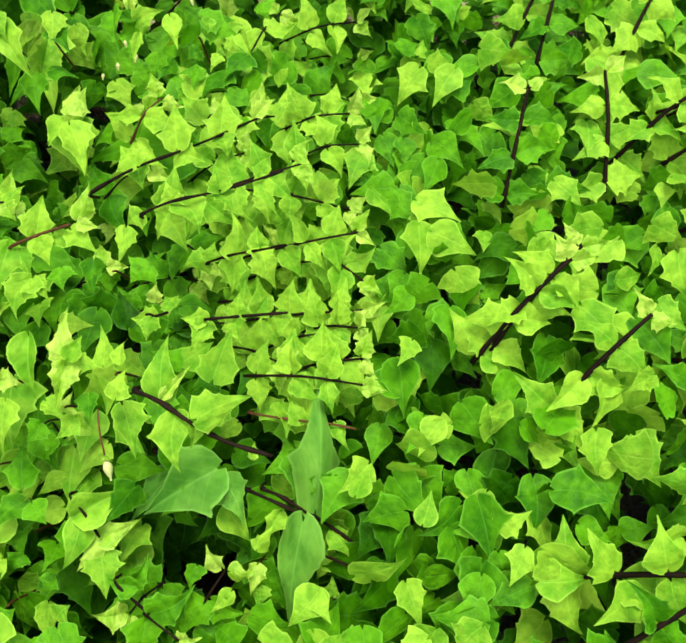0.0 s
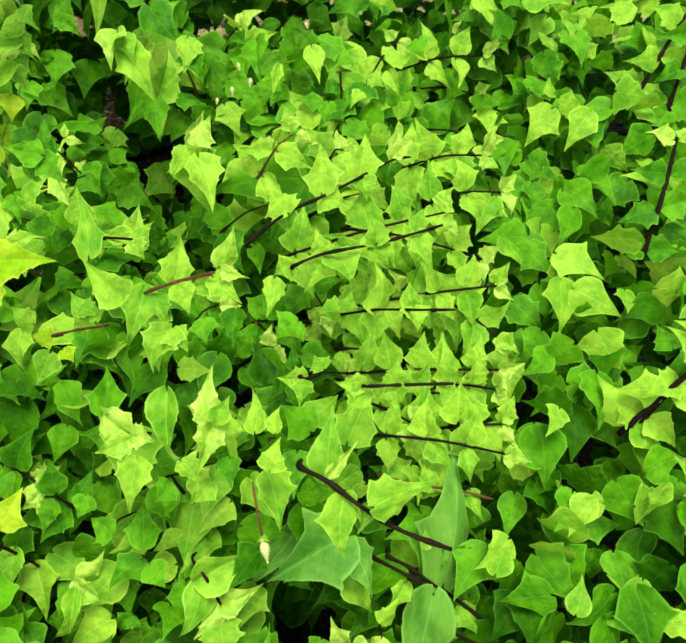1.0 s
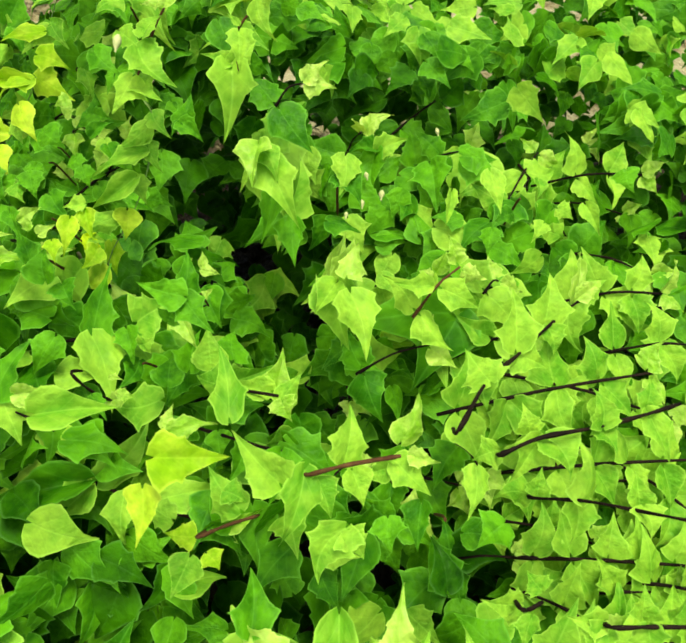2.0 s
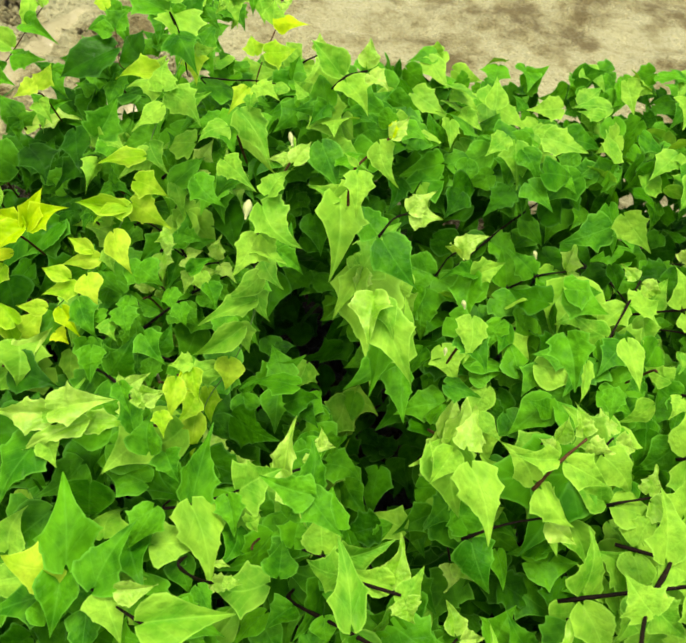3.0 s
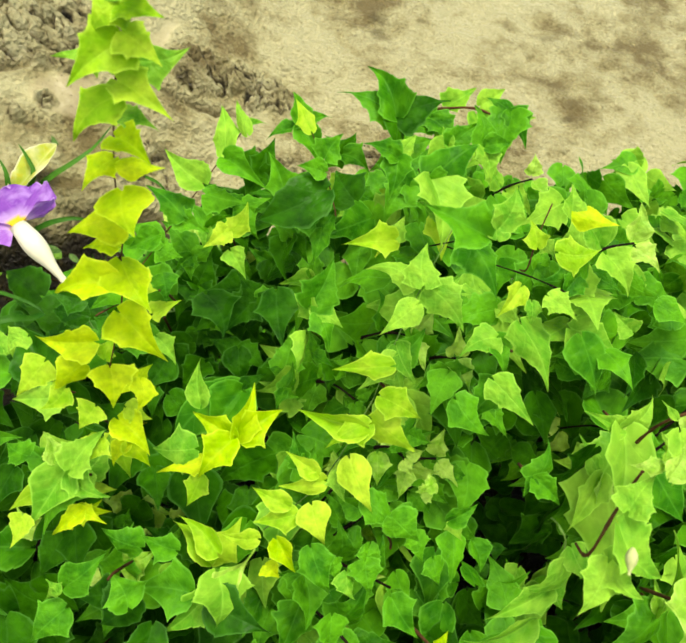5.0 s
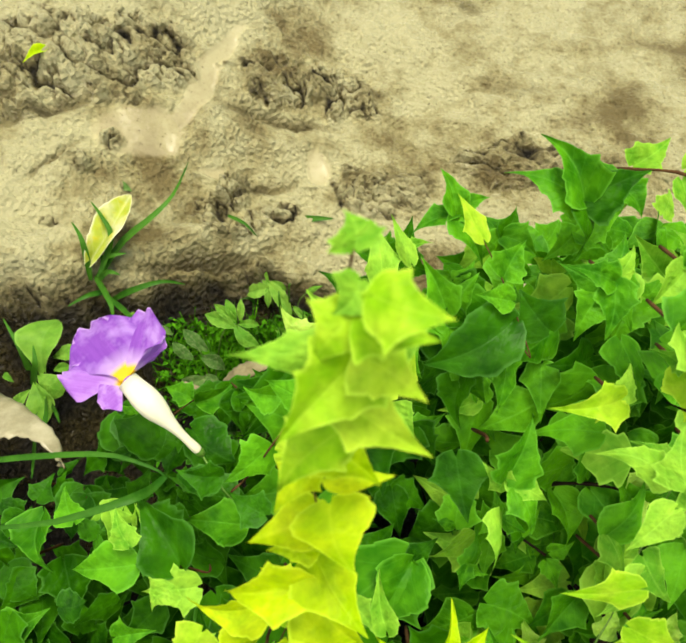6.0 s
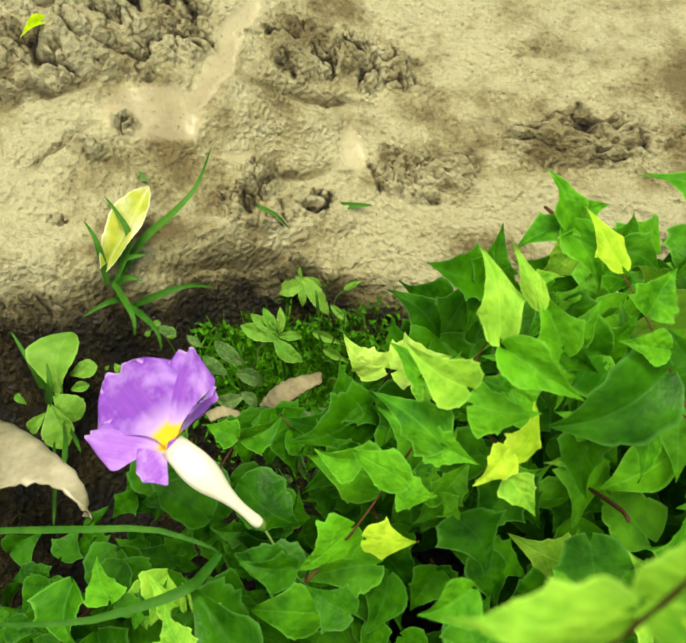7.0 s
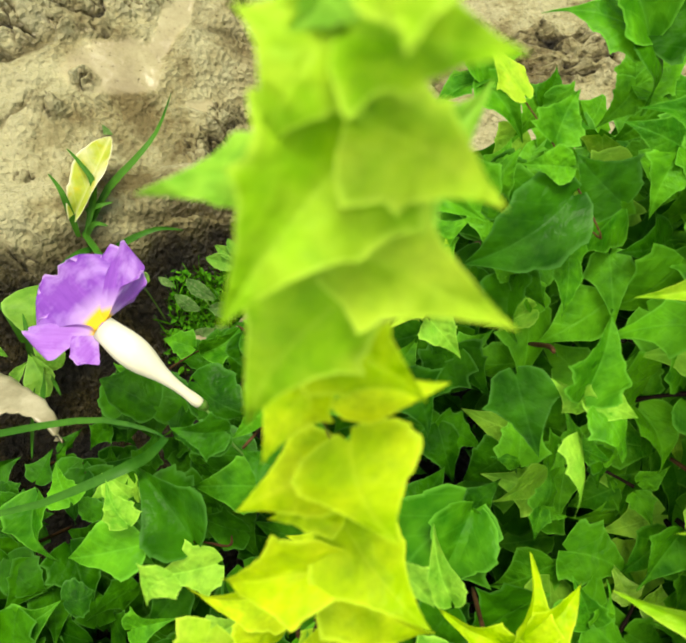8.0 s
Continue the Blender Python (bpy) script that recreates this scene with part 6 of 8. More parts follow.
sprig("near", [(172, 44, -12), (173, 32, 18), (173, 28, 25)],
      [(173, 36, 35, 183, 50, 40, 89, "lime"), (173, 27, 30, 169, 9, 25, 90, "tip"), (174, 16, 19, 172, 3, 15, 123, "lime")], 5260, (0.6, 0.45), "red")
sprig("near", [(-93, 196, 86), (-92, 189, 95), (-76, 185, 93), (-57, 181, 91), (-40, 178, 90), (-13, 175, 89)],
      [(-87, 189, 98, -66, 225, 109, 74, "lime"), (-91, 186, 103, -140, 169, 101, 57, "mature"), (-90, 185, 100, -109, 165, 96, 104, "lime"), (-55, 181, 97, -16, 197, 91, 68, "lime"), (-69, 181, 102, -66, 158, 91, 110, "lime"), (-15, 173, 96, 4, 182, 101, 59, "tip"), (-15, 175, 91, -33, 178, 95, 69, "tip"), (-13, 173, 93, -7, 166, 90, 111, "tip"), (-97, 195, 107, -96, 210, 119, 85, "lime")], 5270, (1.0, 0.75), "dark")
sprig("middle", [(-87, 218, 162), (-87, 211, 171), (-82, 211, 156), (-76, 214, 142)],
      [(-75, 214, 143, -64, 217, 144, 96, "tip"), (-79, 207, 158, -69, 196, 156, 76, "mature"), (-76, 213, 142, -78, 209, 140, 136, "tip")], 5280, (0.7, 0.52), "dark")
sprig("near", [(-58, 253, 116), (-57, 245, 125), (-45, 243, 126), (-23, 239, 126), (9, 232, 127)],
      [(-44, 241, 133, -54, 222, 124, 92, "mature"), (-43, 240, 137, -40, 260, 147, 94, "mature"), (-26, 238, 128, -24, 227, 123, 145, "lime"), (-23, 238, 130, 6, 249, 139, 73, "lime"), (9, 231, 134, -2, 231, 135, 138, "tip")], 5290, (0.8, 0.6), "dark")
sprig("near", [(-42, 229, 101), (-42, 221, 110), (-21, 211, 123), (-2, 202, 135), (18, 192, 151)],
      [(-23, 212, 124, -19, 201, 117, 131, "mature"), (-40, 216, 117, -51, 205, 111, 141, "mature"), (-6, 204, 131, -13, 185, 122, 92, "mature"), (-30, 204, 120, -22, 193, 113, 115, "mature"), (16, 190, 156, 13, 167, 145, 84, "mature")], 5300, (0.9, 0.68), "dark")
sprig("middle", [(-145, 215, 141), (-145, 208, 150), (-123, 198, 157), (-109, 192, 162), (-90, 184, 170), (-83, 180, 173)],
      [(-121, 198, 165, -110, 226, 175, 99, "mature"), (-138, 206, 162, -150, 240, 180, 79, "mature"), (-142, 206, 154, -140, 179, 143, 90, "mature"), (-141, 206, 158, -169, 204, 163, 129, "fresh"), (-109, 197, 171, -93, 201, 171, 99, "tip"), (-92, 185, 177, -57, 194, 176, 67, "lime"), (-117, 196, 164, -105, 179, 155, 105, "lime")], 5310, (0.61, 0.46), "dark")
sprig("middle", [(-82, 351, 225), (-81, 344, 235), (-76, 357, 247), (-72, 367, 256), (-68, 374, 262)],
      [(-67, 370, 266, -67, 381, 272, 44, "tip"), (-65, 366, 268, -59, 379, 272, 92, "tip"), (-67, 370, 268, -78, 368, 267, 78, "tip"), (-75, 355, 257, -67, 369, 264, 102, "lime"), (-77, 351, 253, -56, 339, 242, 101, "lime"), (-78, 339, 245, -85, 320, 238, 97, "lime"), (-77, 343, 241, -62, 331, 239, 104, "lime")], 5320, (0.56, 0.42), "red")
sprig("middle", [(-85, 367, 205), (-85, 360, 215), (-80, 354, 207), (-84, 335, 183), (-93, 318, 164), (-103, 306, 150), (-108, 292, 134)],
      [(-79, 353, 213, -67, 342, 208, 111, "lime"), (-80, 347, 209, -97, 334, 202, 70, "lime"), (-81, 343, 200, -73, 333, 189, 97, "lime"), (-83, 339, 197, -108, 322, 193, 52, "lime"), (-89, 334, 183, -82, 323, 174, 100, "lime"), (-87, 328, 188, -112, 314, 176, 61, "lime"), (-93, 319, 171, -92, 305, 162, 123, "fresh"), (-98, 313, 171, -118, 303, 165, 71, "lime"), (-104, 310, 153, -101, 295, 140, 77, "fresh"), (-108, 301, 157, -115, 286, 154, 97, "fresh"), (-108, 297, 146, -106, 276, 134, 75, "fresh")], 5330, (0.42, 0.32), "green")
sprig("middle", [(-151, 499, 212), (-150, 492, 221), (-127, 478, 231), (-109, 467, 240), (-94, 456, 247)],
      [(-110, 476, 251, -115, 487, 257, 106, "fresh"), (-102, 470, 257, -84, 474, 260, 112, "fresh"), (-99, 485, 269, -79, 481, 270, 77, "yellow"), (-100, 483, 267, -102, 497, 274, 108, "lime"), (-113, 462, 237, -121, 447, 230, 79, "fresh"), (-103, 451, 248, -89, 443, 246, 89, "lime"), (-108, 453, 239, -107, 442, 234, 99, "lime")], 5340, (0.42, 0.32), "dark")
sprig("middle", [(-111, 482, 226), (-110, 475, 236), (-108, 489, 243), (-104, 505, 252)],
      [(-107, 484, 246, -98, 479, 244, 128, "lime")], 5350, (0.35, 0.26), "red")
sprig("middle", [(-114, 452, 191), (-113, 438, 219), (-112, 433, 226)],
      [(-111, 442, 235, -91, 421, 217, 67, "lime"), (-120, 438, 227, -135, 426, 224, 121, "lime"), (-117, 421, 217, -97, 404, 214, 79, "lime"), (-132, 411, 210, -113, 401, 201, 103, "mature"), (-71, 433, 259, -80, 439, 262, 121, "lime"), (-121, 441, 223, -112, 424, 218, 89, "mature")], 5360, (0.6, 0.45), "red")
sprig("near", [(-109, 251, 139), (-108, 243, 148), (-95, 249, 145), (-81, 256, 144), (-72, 263, 143), (-56, 273, 141), (-42, 281, 141)],
      [(-95, 248, 150, -92, 282, 169, 66, "mature"), (-94, 245, 152, -78, 212, 132, 68, "lime"), (-79, 254, 148, -72, 237, 141, 93, "mature"), (-73, 257, 152, -54, 270, 155, 133, "lime"), (-54, 271, 146, -53, 297, 162, 48, "tip"), (-53, 267, 154, -37, 244, 147, 57, "tip"), (-44, 278, 149, -38, 284, 153, 86, "tip"), (-110, 239, 157, -119, 221, 146, 96, "mature")], 5370, (0.63, 0.47), "dark")
sprig("middle", [(-117, 284, 152), (-116, 270, 180), (-115, 265, 187)],
      [(-107, 259, 176, -98, 247, 172, 121, "mature"), (-113, 256, 181, -115, 271, 192, 124, "mature"), (-122, 263, 186, -133, 277, 194, 73, "mature"), (-116, 271, 199, -109, 276, 202, 101, "tip"), (-117, 267, 206, -121, 274, 209, 74, "tip")], 5380, (0.6, 0.45), "red")
sprig("near", [(-61, 245, 126), (-60, 231, 154), (-59, 226, 161)],
      [(-45, 218, 157, -46, 233, 161, 129, "mature"), (-65, 239, 158, -59, 243, 160, 200, "lime"), (-42, 232, 191, -38, 238, 194, 199, "mature"), (-74, 218, 158, -67, 218, 157, 66, "tip"), (-69, 212, 153, -61, 213, 151, 100, "tip")], 5390, (0.5, 0.38), "red")
sprig("middle", [(-76, 380, 50), (-74, 366, 78), (-74, 361, 86)],
      [(-64, 380, 86, -71, 361, 79, 115, "lime"), (-80, 357, 82, -84, 361, 84, 230, "tip"), (-70, 362, 75, -69, 350, 68, 133, "mature"), (-53, 351, 82, -54, 338, 77, 145, "mature"), (-83, 370, 87, -92, 373, 87, 171, "deep"), (-61, 330, 85, -65, 320, 80, 161, "mature"), (-94, 334, 110, -88, 318, 100, 112, "mature"), (-82, 387, 97, -80, 378, 93, 174, "deep")], 5400, (0.5, 0.38), "red")
sprig("middle", [(-150, 368, 139), (-148, 354, 168), (-148, 348, 175)],
      [(-151, 358, 189, -137, 350, 185, 137, "mature"), (-140, 369, 194, -134, 373, 196, 148, "tip"), (-157, 349, 172, -155, 336, 166, 101, "mature"), (-143, 329, 167, -128, 316, 161, 101, "mature"), (-128, 348, 174, -122, 339, 167, 114, "mature"), (-125, 363, 185, -113, 372, 190, 73, "mature"), (-113, 357, 184, -107, 346, 177, 106, "mature"), (-165, 336, 167, -158, 326, 163, 131, "lime"), (-168, 316, 167, -165, 300, 157, 104, "mature"), (-183, 341, 173, -170, 325, 161, 86, "mature")], 5410, (0.5, 0.38), "red")
sprig("middle", [(-164, 281, 150), (-162, 268, 178), (-162, 262, 185)],
      [(-159, 264, 192, -131, 272, 196, 75, "tip"), (-162, 265, 188, -189, 260, 190, 72, "tip"), (-161, 266, 191, -162, 273, 194, 90, "tip"), (-163, 261, 189, -152, 283, 193, 67, "lime"), (-164, 254, 181, -176, 223, 170, 91, "mature"), (-160, 252, 183, -153, 242, 179, 107, "lime")], 5420, (0.8, 0.6), "red")
sprig("middle", [(-205, 220, 99), (-205, 213, 109), (-180, 216, 132)],
      [(-178, 215, 137, -175, 234, 146, 131, "lime"), (-179, 214, 132, -199, 229, 146, 71, "mature"), (-171, 207, 126, -199, 202, 121, 95, "lime")], 5430, (0.63, 0.47), "dark")
sprig("left", [(-237, 353, 98), (-235, 339, 126), (-235, 334, 133)],
      [(-235, 336, 135, -220, 356, 143, 106, "fresh"), (-231, 334, 137, -253, 349, 143, 78, "fresh"), (-225, 329, 140, -218, 306, 130, 167, "lime"), (-247, 330, 131, -255, 320, 124, 158, "lime")], 5440, (0.6, 0.45), "red")
sprig("left", [(-311, 459, 170), (-311, 452, 180), (-301, 468, 192), (-290, 487, 206), (-280, 503, 218), (-273, 516, 227), (-265, 528, 236)],
      [(-271, 514, 231, -282, 541, 242, 63, "lime"), (-269, 509, 233, -244, 496, 231, 66, "mature"), (-279, 499, 222, -300, 506, 235, 97, "lime"), (-285, 482, 213, -309, 494, 219, 85, "mature"), (-276, 494, 220, -254, 494, 221, 99, "mature"), (-288, 482, 209, -271, 478, 208, 95, "mature"), (-294, 471, 202, -315, 479, 200, 84, "mature"), (-295, 469, 200, -282, 468, 197, 136, "mature"), (-304, 452, 189, -286, 452, 187, 102, "fresh"), (-261, 522, 241, -272, 539, 249, 44, "lime"), (-264, 530, 238, -253, 534, 240, 71, "lime")], 5450, (0.36, 0.27), "red")
sprig("left", [(-263, 502, 165), (-261, 489, 194), (-261, 483, 201)],
      [(-260, 483, 206, -255, 500, 214, 83, "fresh"), (-262, 484, 207, -272, 472, 203, 99, "fresh"), (-259, 478, 197, -248, 468, 189, 97, "lime")], 5460, (0.5, 0.38), "red")
sprig("left", [(-209, 508, 210), (-208, 501, 219), (-221, 532, 221), (-232, 552, 223)],
      [(-232, 547, 229, -245, 565, 237, 55, "fresh"), (-218, 519, 228, -233, 518, 230, 106, "mature"), (-221, 534, 223, -214, 549, 230, 123, "mature")], 5470, (0.28, 0.21), "red")
sprig("middle", [(-220, 489, 156), (-218, 476, 185), (-218, 471, 192)],
      [(-216, 514, 220, -249, 493, 210, 78, "deep"), (-271, 467, 167, -257, 449, 153, 134, "deep"), (-230, 463, 190, -221, 439, 177, 112, "deep"), (-210, 455, 196, -203, 479, 210, 96, "mature"), (-208, 454, 192, -220, 460, 196, 133, "lime"), (-208, 457, 193, -191, 451, 191, 106, "lime"), (-205, 452, 194, -195, 437, 185, 94, "mature"), (-209, 444, 185, -207, 420, 179, 73, "lime"), (-200, 515, 216, -215, 528, 222, 167, "deep")], 5480, (0.7, 0.52), "red")
sprig("middle", [(-143, 445, 282), (-142, 439, 292), (-145, 455, 270), (-157, 486, 225)],
      [(-143, 435, 295, -168, 442, 299, 98, "mature"), (-139, 436, 300, -136, 451, 308, 108, "lime"), (-145, 451, 273, -129, 430, 268, 96, "mature")], 5490, (0.39, 0.29), "dark")
sprig("middle", [(-150, 486, 245), (-149, 479, 254), (-159, 451, 231), (-165, 430, 214), (-169, 410, 197)],
      [(-162, 452, 236, -186, 458, 234, 78, "lime"), (-158, 449, 240, -160, 468, 248, 105, "lime"), (-154, 450, 237, -135, 437, 227, 98, "lime"), (-159, 443, 232, -173, 428, 224, 90, "lime"), (-164, 429, 216, -150, 416, 209, 113, "lime"), (-165, 418, 215, -191, 411, 213, 61, "fresh"), (-164, 424, 215, -177, 406, 208, 73, "lime"), (-166, 406, 207, -146, 399, 205, 107, "fresh"), (-168, 399, 196, -145, 390, 188, 96, "fresh"), (-169, 395, 198, -186, 381, 196, 87, "fresh"), (-171, 393, 196, -204, 397, 193, 49, "fresh")], 5500, (0.28, 0.21), "green")
sprig("middle", [(-169, 410, 197), (-184, 376, 170), (-208, 351, 150)],
      [(-174, 380, 189, -159, 360, 180, 81, "fresh"), (-178, 377, 179, -172, 365, 173, 113, "lime"), (-184, 373, 174, -204, 365, 173, 77, "fresh"), (-188, 374, 177, -205, 381, 180, 69, "fresh"), (-187, 361, 171, -177, 346, 164, 114, "fresh"), (-194, 357, 165, -212, 349, 166, 90, "fresh"), (-198, 359, 169, -217, 364, 170, 69, "fresh"), (-200, 346, 157, -188, 335, 146, 82, "yellow"), (-203, 336, 146, -195, 332, 142, 140, "yellow"), (-227, 336, 150, -249, 348, 156, 66, "fresh"), (-209, 344, 158, -227, 342, 159, 76, "fresh")], 5510, (0.28, 0.21), "green")
sprig("left", [(-239, 399, 139), (-238, 386, 168), (-237, 380, 175)],
      [(-229, 382, 182, -225, 404, 196, 67, "yellow"), (-227, 383, 182, -210, 398, 188, 98, "yellow"), (-230, 381, 183, -253, 387, 186, 73, "yellow"), (-230, 379, 184, -242, 360, 177, 101, "yellow"), (-240, 372, 168, -264, 362, 167, 54, "yellow"), (-248, 375, 173, -268, 371, 171, 126, "lime"), (-249, 392, 187, -255, 411, 197, 70, "lime"), (-243, 366, 163, -247, 352, 155, 103, "fresh")], 5520, (0.6, 0.45), "red")
sprig("middle", [(-232, 340, 90), (-231, 326, 119), (-230, 321, 127)],
      [(-228, 320, 131, -210, 344, 140, 64, "tip"), (-229, 321, 126, -247, 300, 117, 83, "lime"), (-225, 317, 131, -194, 309, 132, 106, "deep"), (-237, 320, 128, -265, 316, 127, 115, "mature")], 5530, (0.7, 0.52), "red")
sprig("left", [(-235, 337, 94), (-233, 324, 123), (-233, 318, 130)],
      [(-251, 303, 120, -252, 281, 106, 102, "deep"), (-263, 313, 131, -274, 297, 123, 134, "deep"), (-183, 334, 146, -177, 313, 139, 93, "mature")], 5540, (0.7, 0.52), "red")
sprig("middle", [(-181, 285, 129), (-180, 271, 158), (-179, 266, 165)],
      [(-145, 263, 185, -122, 267, 184, 67, "tip"), (-145, 262, 189, -173, 245, 183, 46, "tip"), (-167, 257, 175, -146, 280, 185, 75, "deep"), (-173, 260, 171, -203, 251, 170, 104, "deep"), (-195, 269, 154, -204, 288, 161, 115, "deep"), (-177, 265, 169, -180, 282, 175, 89, "deep"), (-193, 264, 159, -220, 255, 159, 76, "deep"), (-239, 276, 140, -233, 255, 129, 130, "deep")], 5550, (0.8, 0.6), "red")
sprig("left", [(-283, 301, 56), (-282, 288, 85), (-281, 283, 93)],
      [(-279, 280, 96, -268, 262, 89, 60, "lime"), (-283, 282, 94, -294, 284, 96, 109, "lime")], 5560, (0.5, 0.38), "red")
sprig("middle", [(-148, 377, 142), (-146, 364, 170), (-146, 359, 178)],
      [(-149, 361, 187, -137, 353, 184, 155, "mature"), (-121, 370, 177, -114, 360, 171, 109, "lime"), (-137, 359, 172, -131, 347, 167, 97, "mature"), (-158, 341, 172, -152, 328, 165, 120, "mature"), (-172, 339, 170, -167, 332, 164, 125, "mature"), (-136, 372, 203, -143, 366, 202, 131, "tip")], 5570, (0.5, 0.38), "red")
sprig("middle", [(-116, 301, 162), (-115, 288, 190), (-114, 283, 198)],
      [(-109, 289, 192, -108, 270, 185, 69, "fresh"), (-108, 267, 199, -104, 257, 195, 94, "fresh"), (-125, 274, 205, -116, 282, 207, 84, "tip"), (-126, 274, 205, -131, 280, 208, 86, "tip"), (-124, 269, 215, -116, 257, 210, 80, "mature"), (-104, 299, 194, -115, 296, 193, 98, "lime"), (-103, 296, 192, -97, 284, 182, 71, "fresh")], 5580, (0.5, 0.38), "red")
sprig("left", [(-286, 379, 212), (-277, 395, 256), (-277, 400, 270), (-275, 407, 289), (-276, 411, 307), (-276, 416, 321), (-275, 421, 335)],
      [(-274, 422, 329, -261, 420, 330, 93, "lime"), (-274, 415, 326, -260, 409, 322, 113, "yellow"), (-272, 410, 319, -257, 413, 319, 71, "yellow"), (-276, 414, 317, -283, 401, 313, 97, "yellow"), (-271, 406, 311, -263, 393, 304, 151, "yellow"), (-273, 405, 296, -291, 397, 293, 102, "yellow"), (-274, 399, 288, -287, 397, 286, 88, "yellow"), (-274, 399, 280, -257, 382, 277, 106, "yellow"), (-274, 392, 276, -299, 386, 270, 77, "yellow"), (-276, 391, 256, -255, 379, 246, 96, "yellow")], 5590, (0.28, 0.21), "red")
sprig("left", [(-275, 421, 335), (-273, 427, 353), (-272, 431, 364), (-271, 435, 373)],
      [(-269, 426, 368, -275, 416, 364, 136, "fresh"), (-268, 424, 369, -254, 422, 369, 115, "fresh"), (-269, 429, 373, -273, 423, 370, 194, "lime"), (-266, 424, 377, -253, 421, 380, 120, "fresh"), (-271, 435, 373, -274, 441, 376, 196, "lime"), (-268, 421, 359, -280, 405, 352, 97, "fresh"), (-275, 427, 350, -294, 422, 349, 61, "lime"), (-267, 420, 363, -254, 415, 359, 119, "fresh"), (-271, 429, 347, -254, 438, 350, 108, "lime"), (-270, 417, 348, -251, 410, 344, 80, "fresh"), (-269, 412, 346, -280, 400, 336, 91, "fresh")], 5600, (0.28, 0.21), "red")
sprig("left", [(-290, 396, 181), (-290, 383, 210), (-289, 378, 217)],
      [(-291, 389, 232, -316, 384, 233, 77, "yellow"), (-310, 378, 225, -318, 363, 218, 117, "fresh"), (-300, 372, 217, -308, 362, 213, 134, "fresh"), (-323, 389, 223, -330, 381, 219, 149, "lime"), (-294, 380, 226, -303, 368, 218, 109, "yellow"), (-282, 359, 203, -287, 347, 199, 118, "fresh"), (-274, 372, 211, -262, 370, 209, 123, "fresh"), (-281, 380, 229, -276, 366, 221, 133, "yellow"), (-268, 379, 226, -267, 367, 219, 105, "yellow"), (-277, 368, 205, -260, 357, 201, 93, "yellow"), (-285, 367, 216, -289, 357, 213, 157, "fresh"), (-286, 386, 225, -283, 395, 230, 123, "fresh")], 5610, (0.5, 0.38), "red")
sprig("left", [(-275, 439, 196), (-274, 426, 225), (-274, 421, 232)],
      [(-265, 395, 236, -255, 387, 231, 108, "lime"), (-277, 417, 218, -265, 424, 224, 80, "fresh"), (-275, 429, 233, -270, 418, 229, 140, "mature"), (-277, 436, 252, -289, 428, 248, 109, "mature")], 5620, (0.5, 0.38), "red")
sprig("left", [(-297, 359, 151), (-296, 347, 181), (-296, 342, 188)],
      [(-299, 347, 196, -307, 357, 202, 84, "tip"), (-295, 345, 192, -302, 321, 186, 96, "lime"), (-292, 344, 193, -272, 339, 191, 77, "lime"), (-290, 344, 200, -280, 362, 207, 85, "lime"), (-285, 334, 181, -297, 321, 173, 58, "yellow"), (-287, 334, 180, -273, 330, 180, 80, "yellow"), (-312, 347, 195, -322, 350, 198, 151, "mature"), (-306, 324, 187, -307, 311, 182, 101, "fresh")], 5630, (0.6, 0.45), "red")
sprig("left", [(-272, 331, 115), (-271, 318, 145), (-271, 313, 152)],
      [(-287, 306, 156, -272, 321, 167, 91, "mature"), (-289, 302, 155, -296, 306, 158, 112, "lime"), (-286, 298, 147, -298, 282, 140, 111, "mature"), (-260, 305, 143, -272, 316, 150, 140, "mature"), (-261, 329, 156, -281, 331, 161, 95, "mature"), (-242, 328, 170, -259, 331, 172, 96, "mature")], 5640, (0.6, 0.45), "red")
sprig("left", [(-372, 474, 135), (-371, 469, 146), (-377, 506, 84), (-375, 508, 76)],
      [(-370, 457, 145, -393, 465, 151, 104, "deep"), (-361, 475, 126, -334, 462, 125, 97, "deep"), (-375, 507, 80, -356, 525, 82, 79, "mature"), (-376, 503, 96, -393, 507, 97, 106, "mature")], 5650, (0.39, 0.29), "red")
sprig("left", [(-324, 442, 159), (-323, 437, 170), (-316, 449, 167), (-310, 461, 164)],
      [(-328, 440, 179, -346, 438, 184, 105, "deep"), (-310, 456, 179, -325, 437, 174, 103, "mature"), (-306, 429, 172, -323, 435, 173, 112, "deep"), (-311, 481, 179, -328, 482, 180, 116, "mature")], 5660, (0.44, 0.33), "red")
sprig("left", [(-466, 456, 23), (-464, 446, 53), (-463, 443, 62)],
      [(-484, 435, 63, -469, 447, 65, 127, "deep"), (-456, 436, 67, -451, 452, 70, 140, "deep"), (-449, 453, 63, -438, 466, 64, 61, "deep")], 5670, (0.6, 0.45), "red")
sprig("left", [(-334, 411, 125), (-332, 406, 136), (-344, 406, 142), (-360, 401, 148)],
      [(-343, 406, 146, -371, 431, 155, 89, "deep"), (-362, 408, 165, -371, 421, 171, 90, "lime"), (-361, 402, 152, -391, 394, 148, 94, "mature"), (-334, 399, 140, -358, 392, 141, 116, "lime")], 5680, (0.44, 0.33), "red")
sprig("left", [(-437, 416, 54), (-434, 406, 85), (-433, 403, 93)],
      [(-409, 420, 117, -418, 436, 122, 128, "mature"), (-431, 424, 105, -424, 395, 92, 98, "mature"), (-448, 396, 85, -430, 382, 78, 125, "deep"), (-444, 366, 75, -422, 379, 81, 103, "mature")], 5690, (0.7, 0.52), "red")
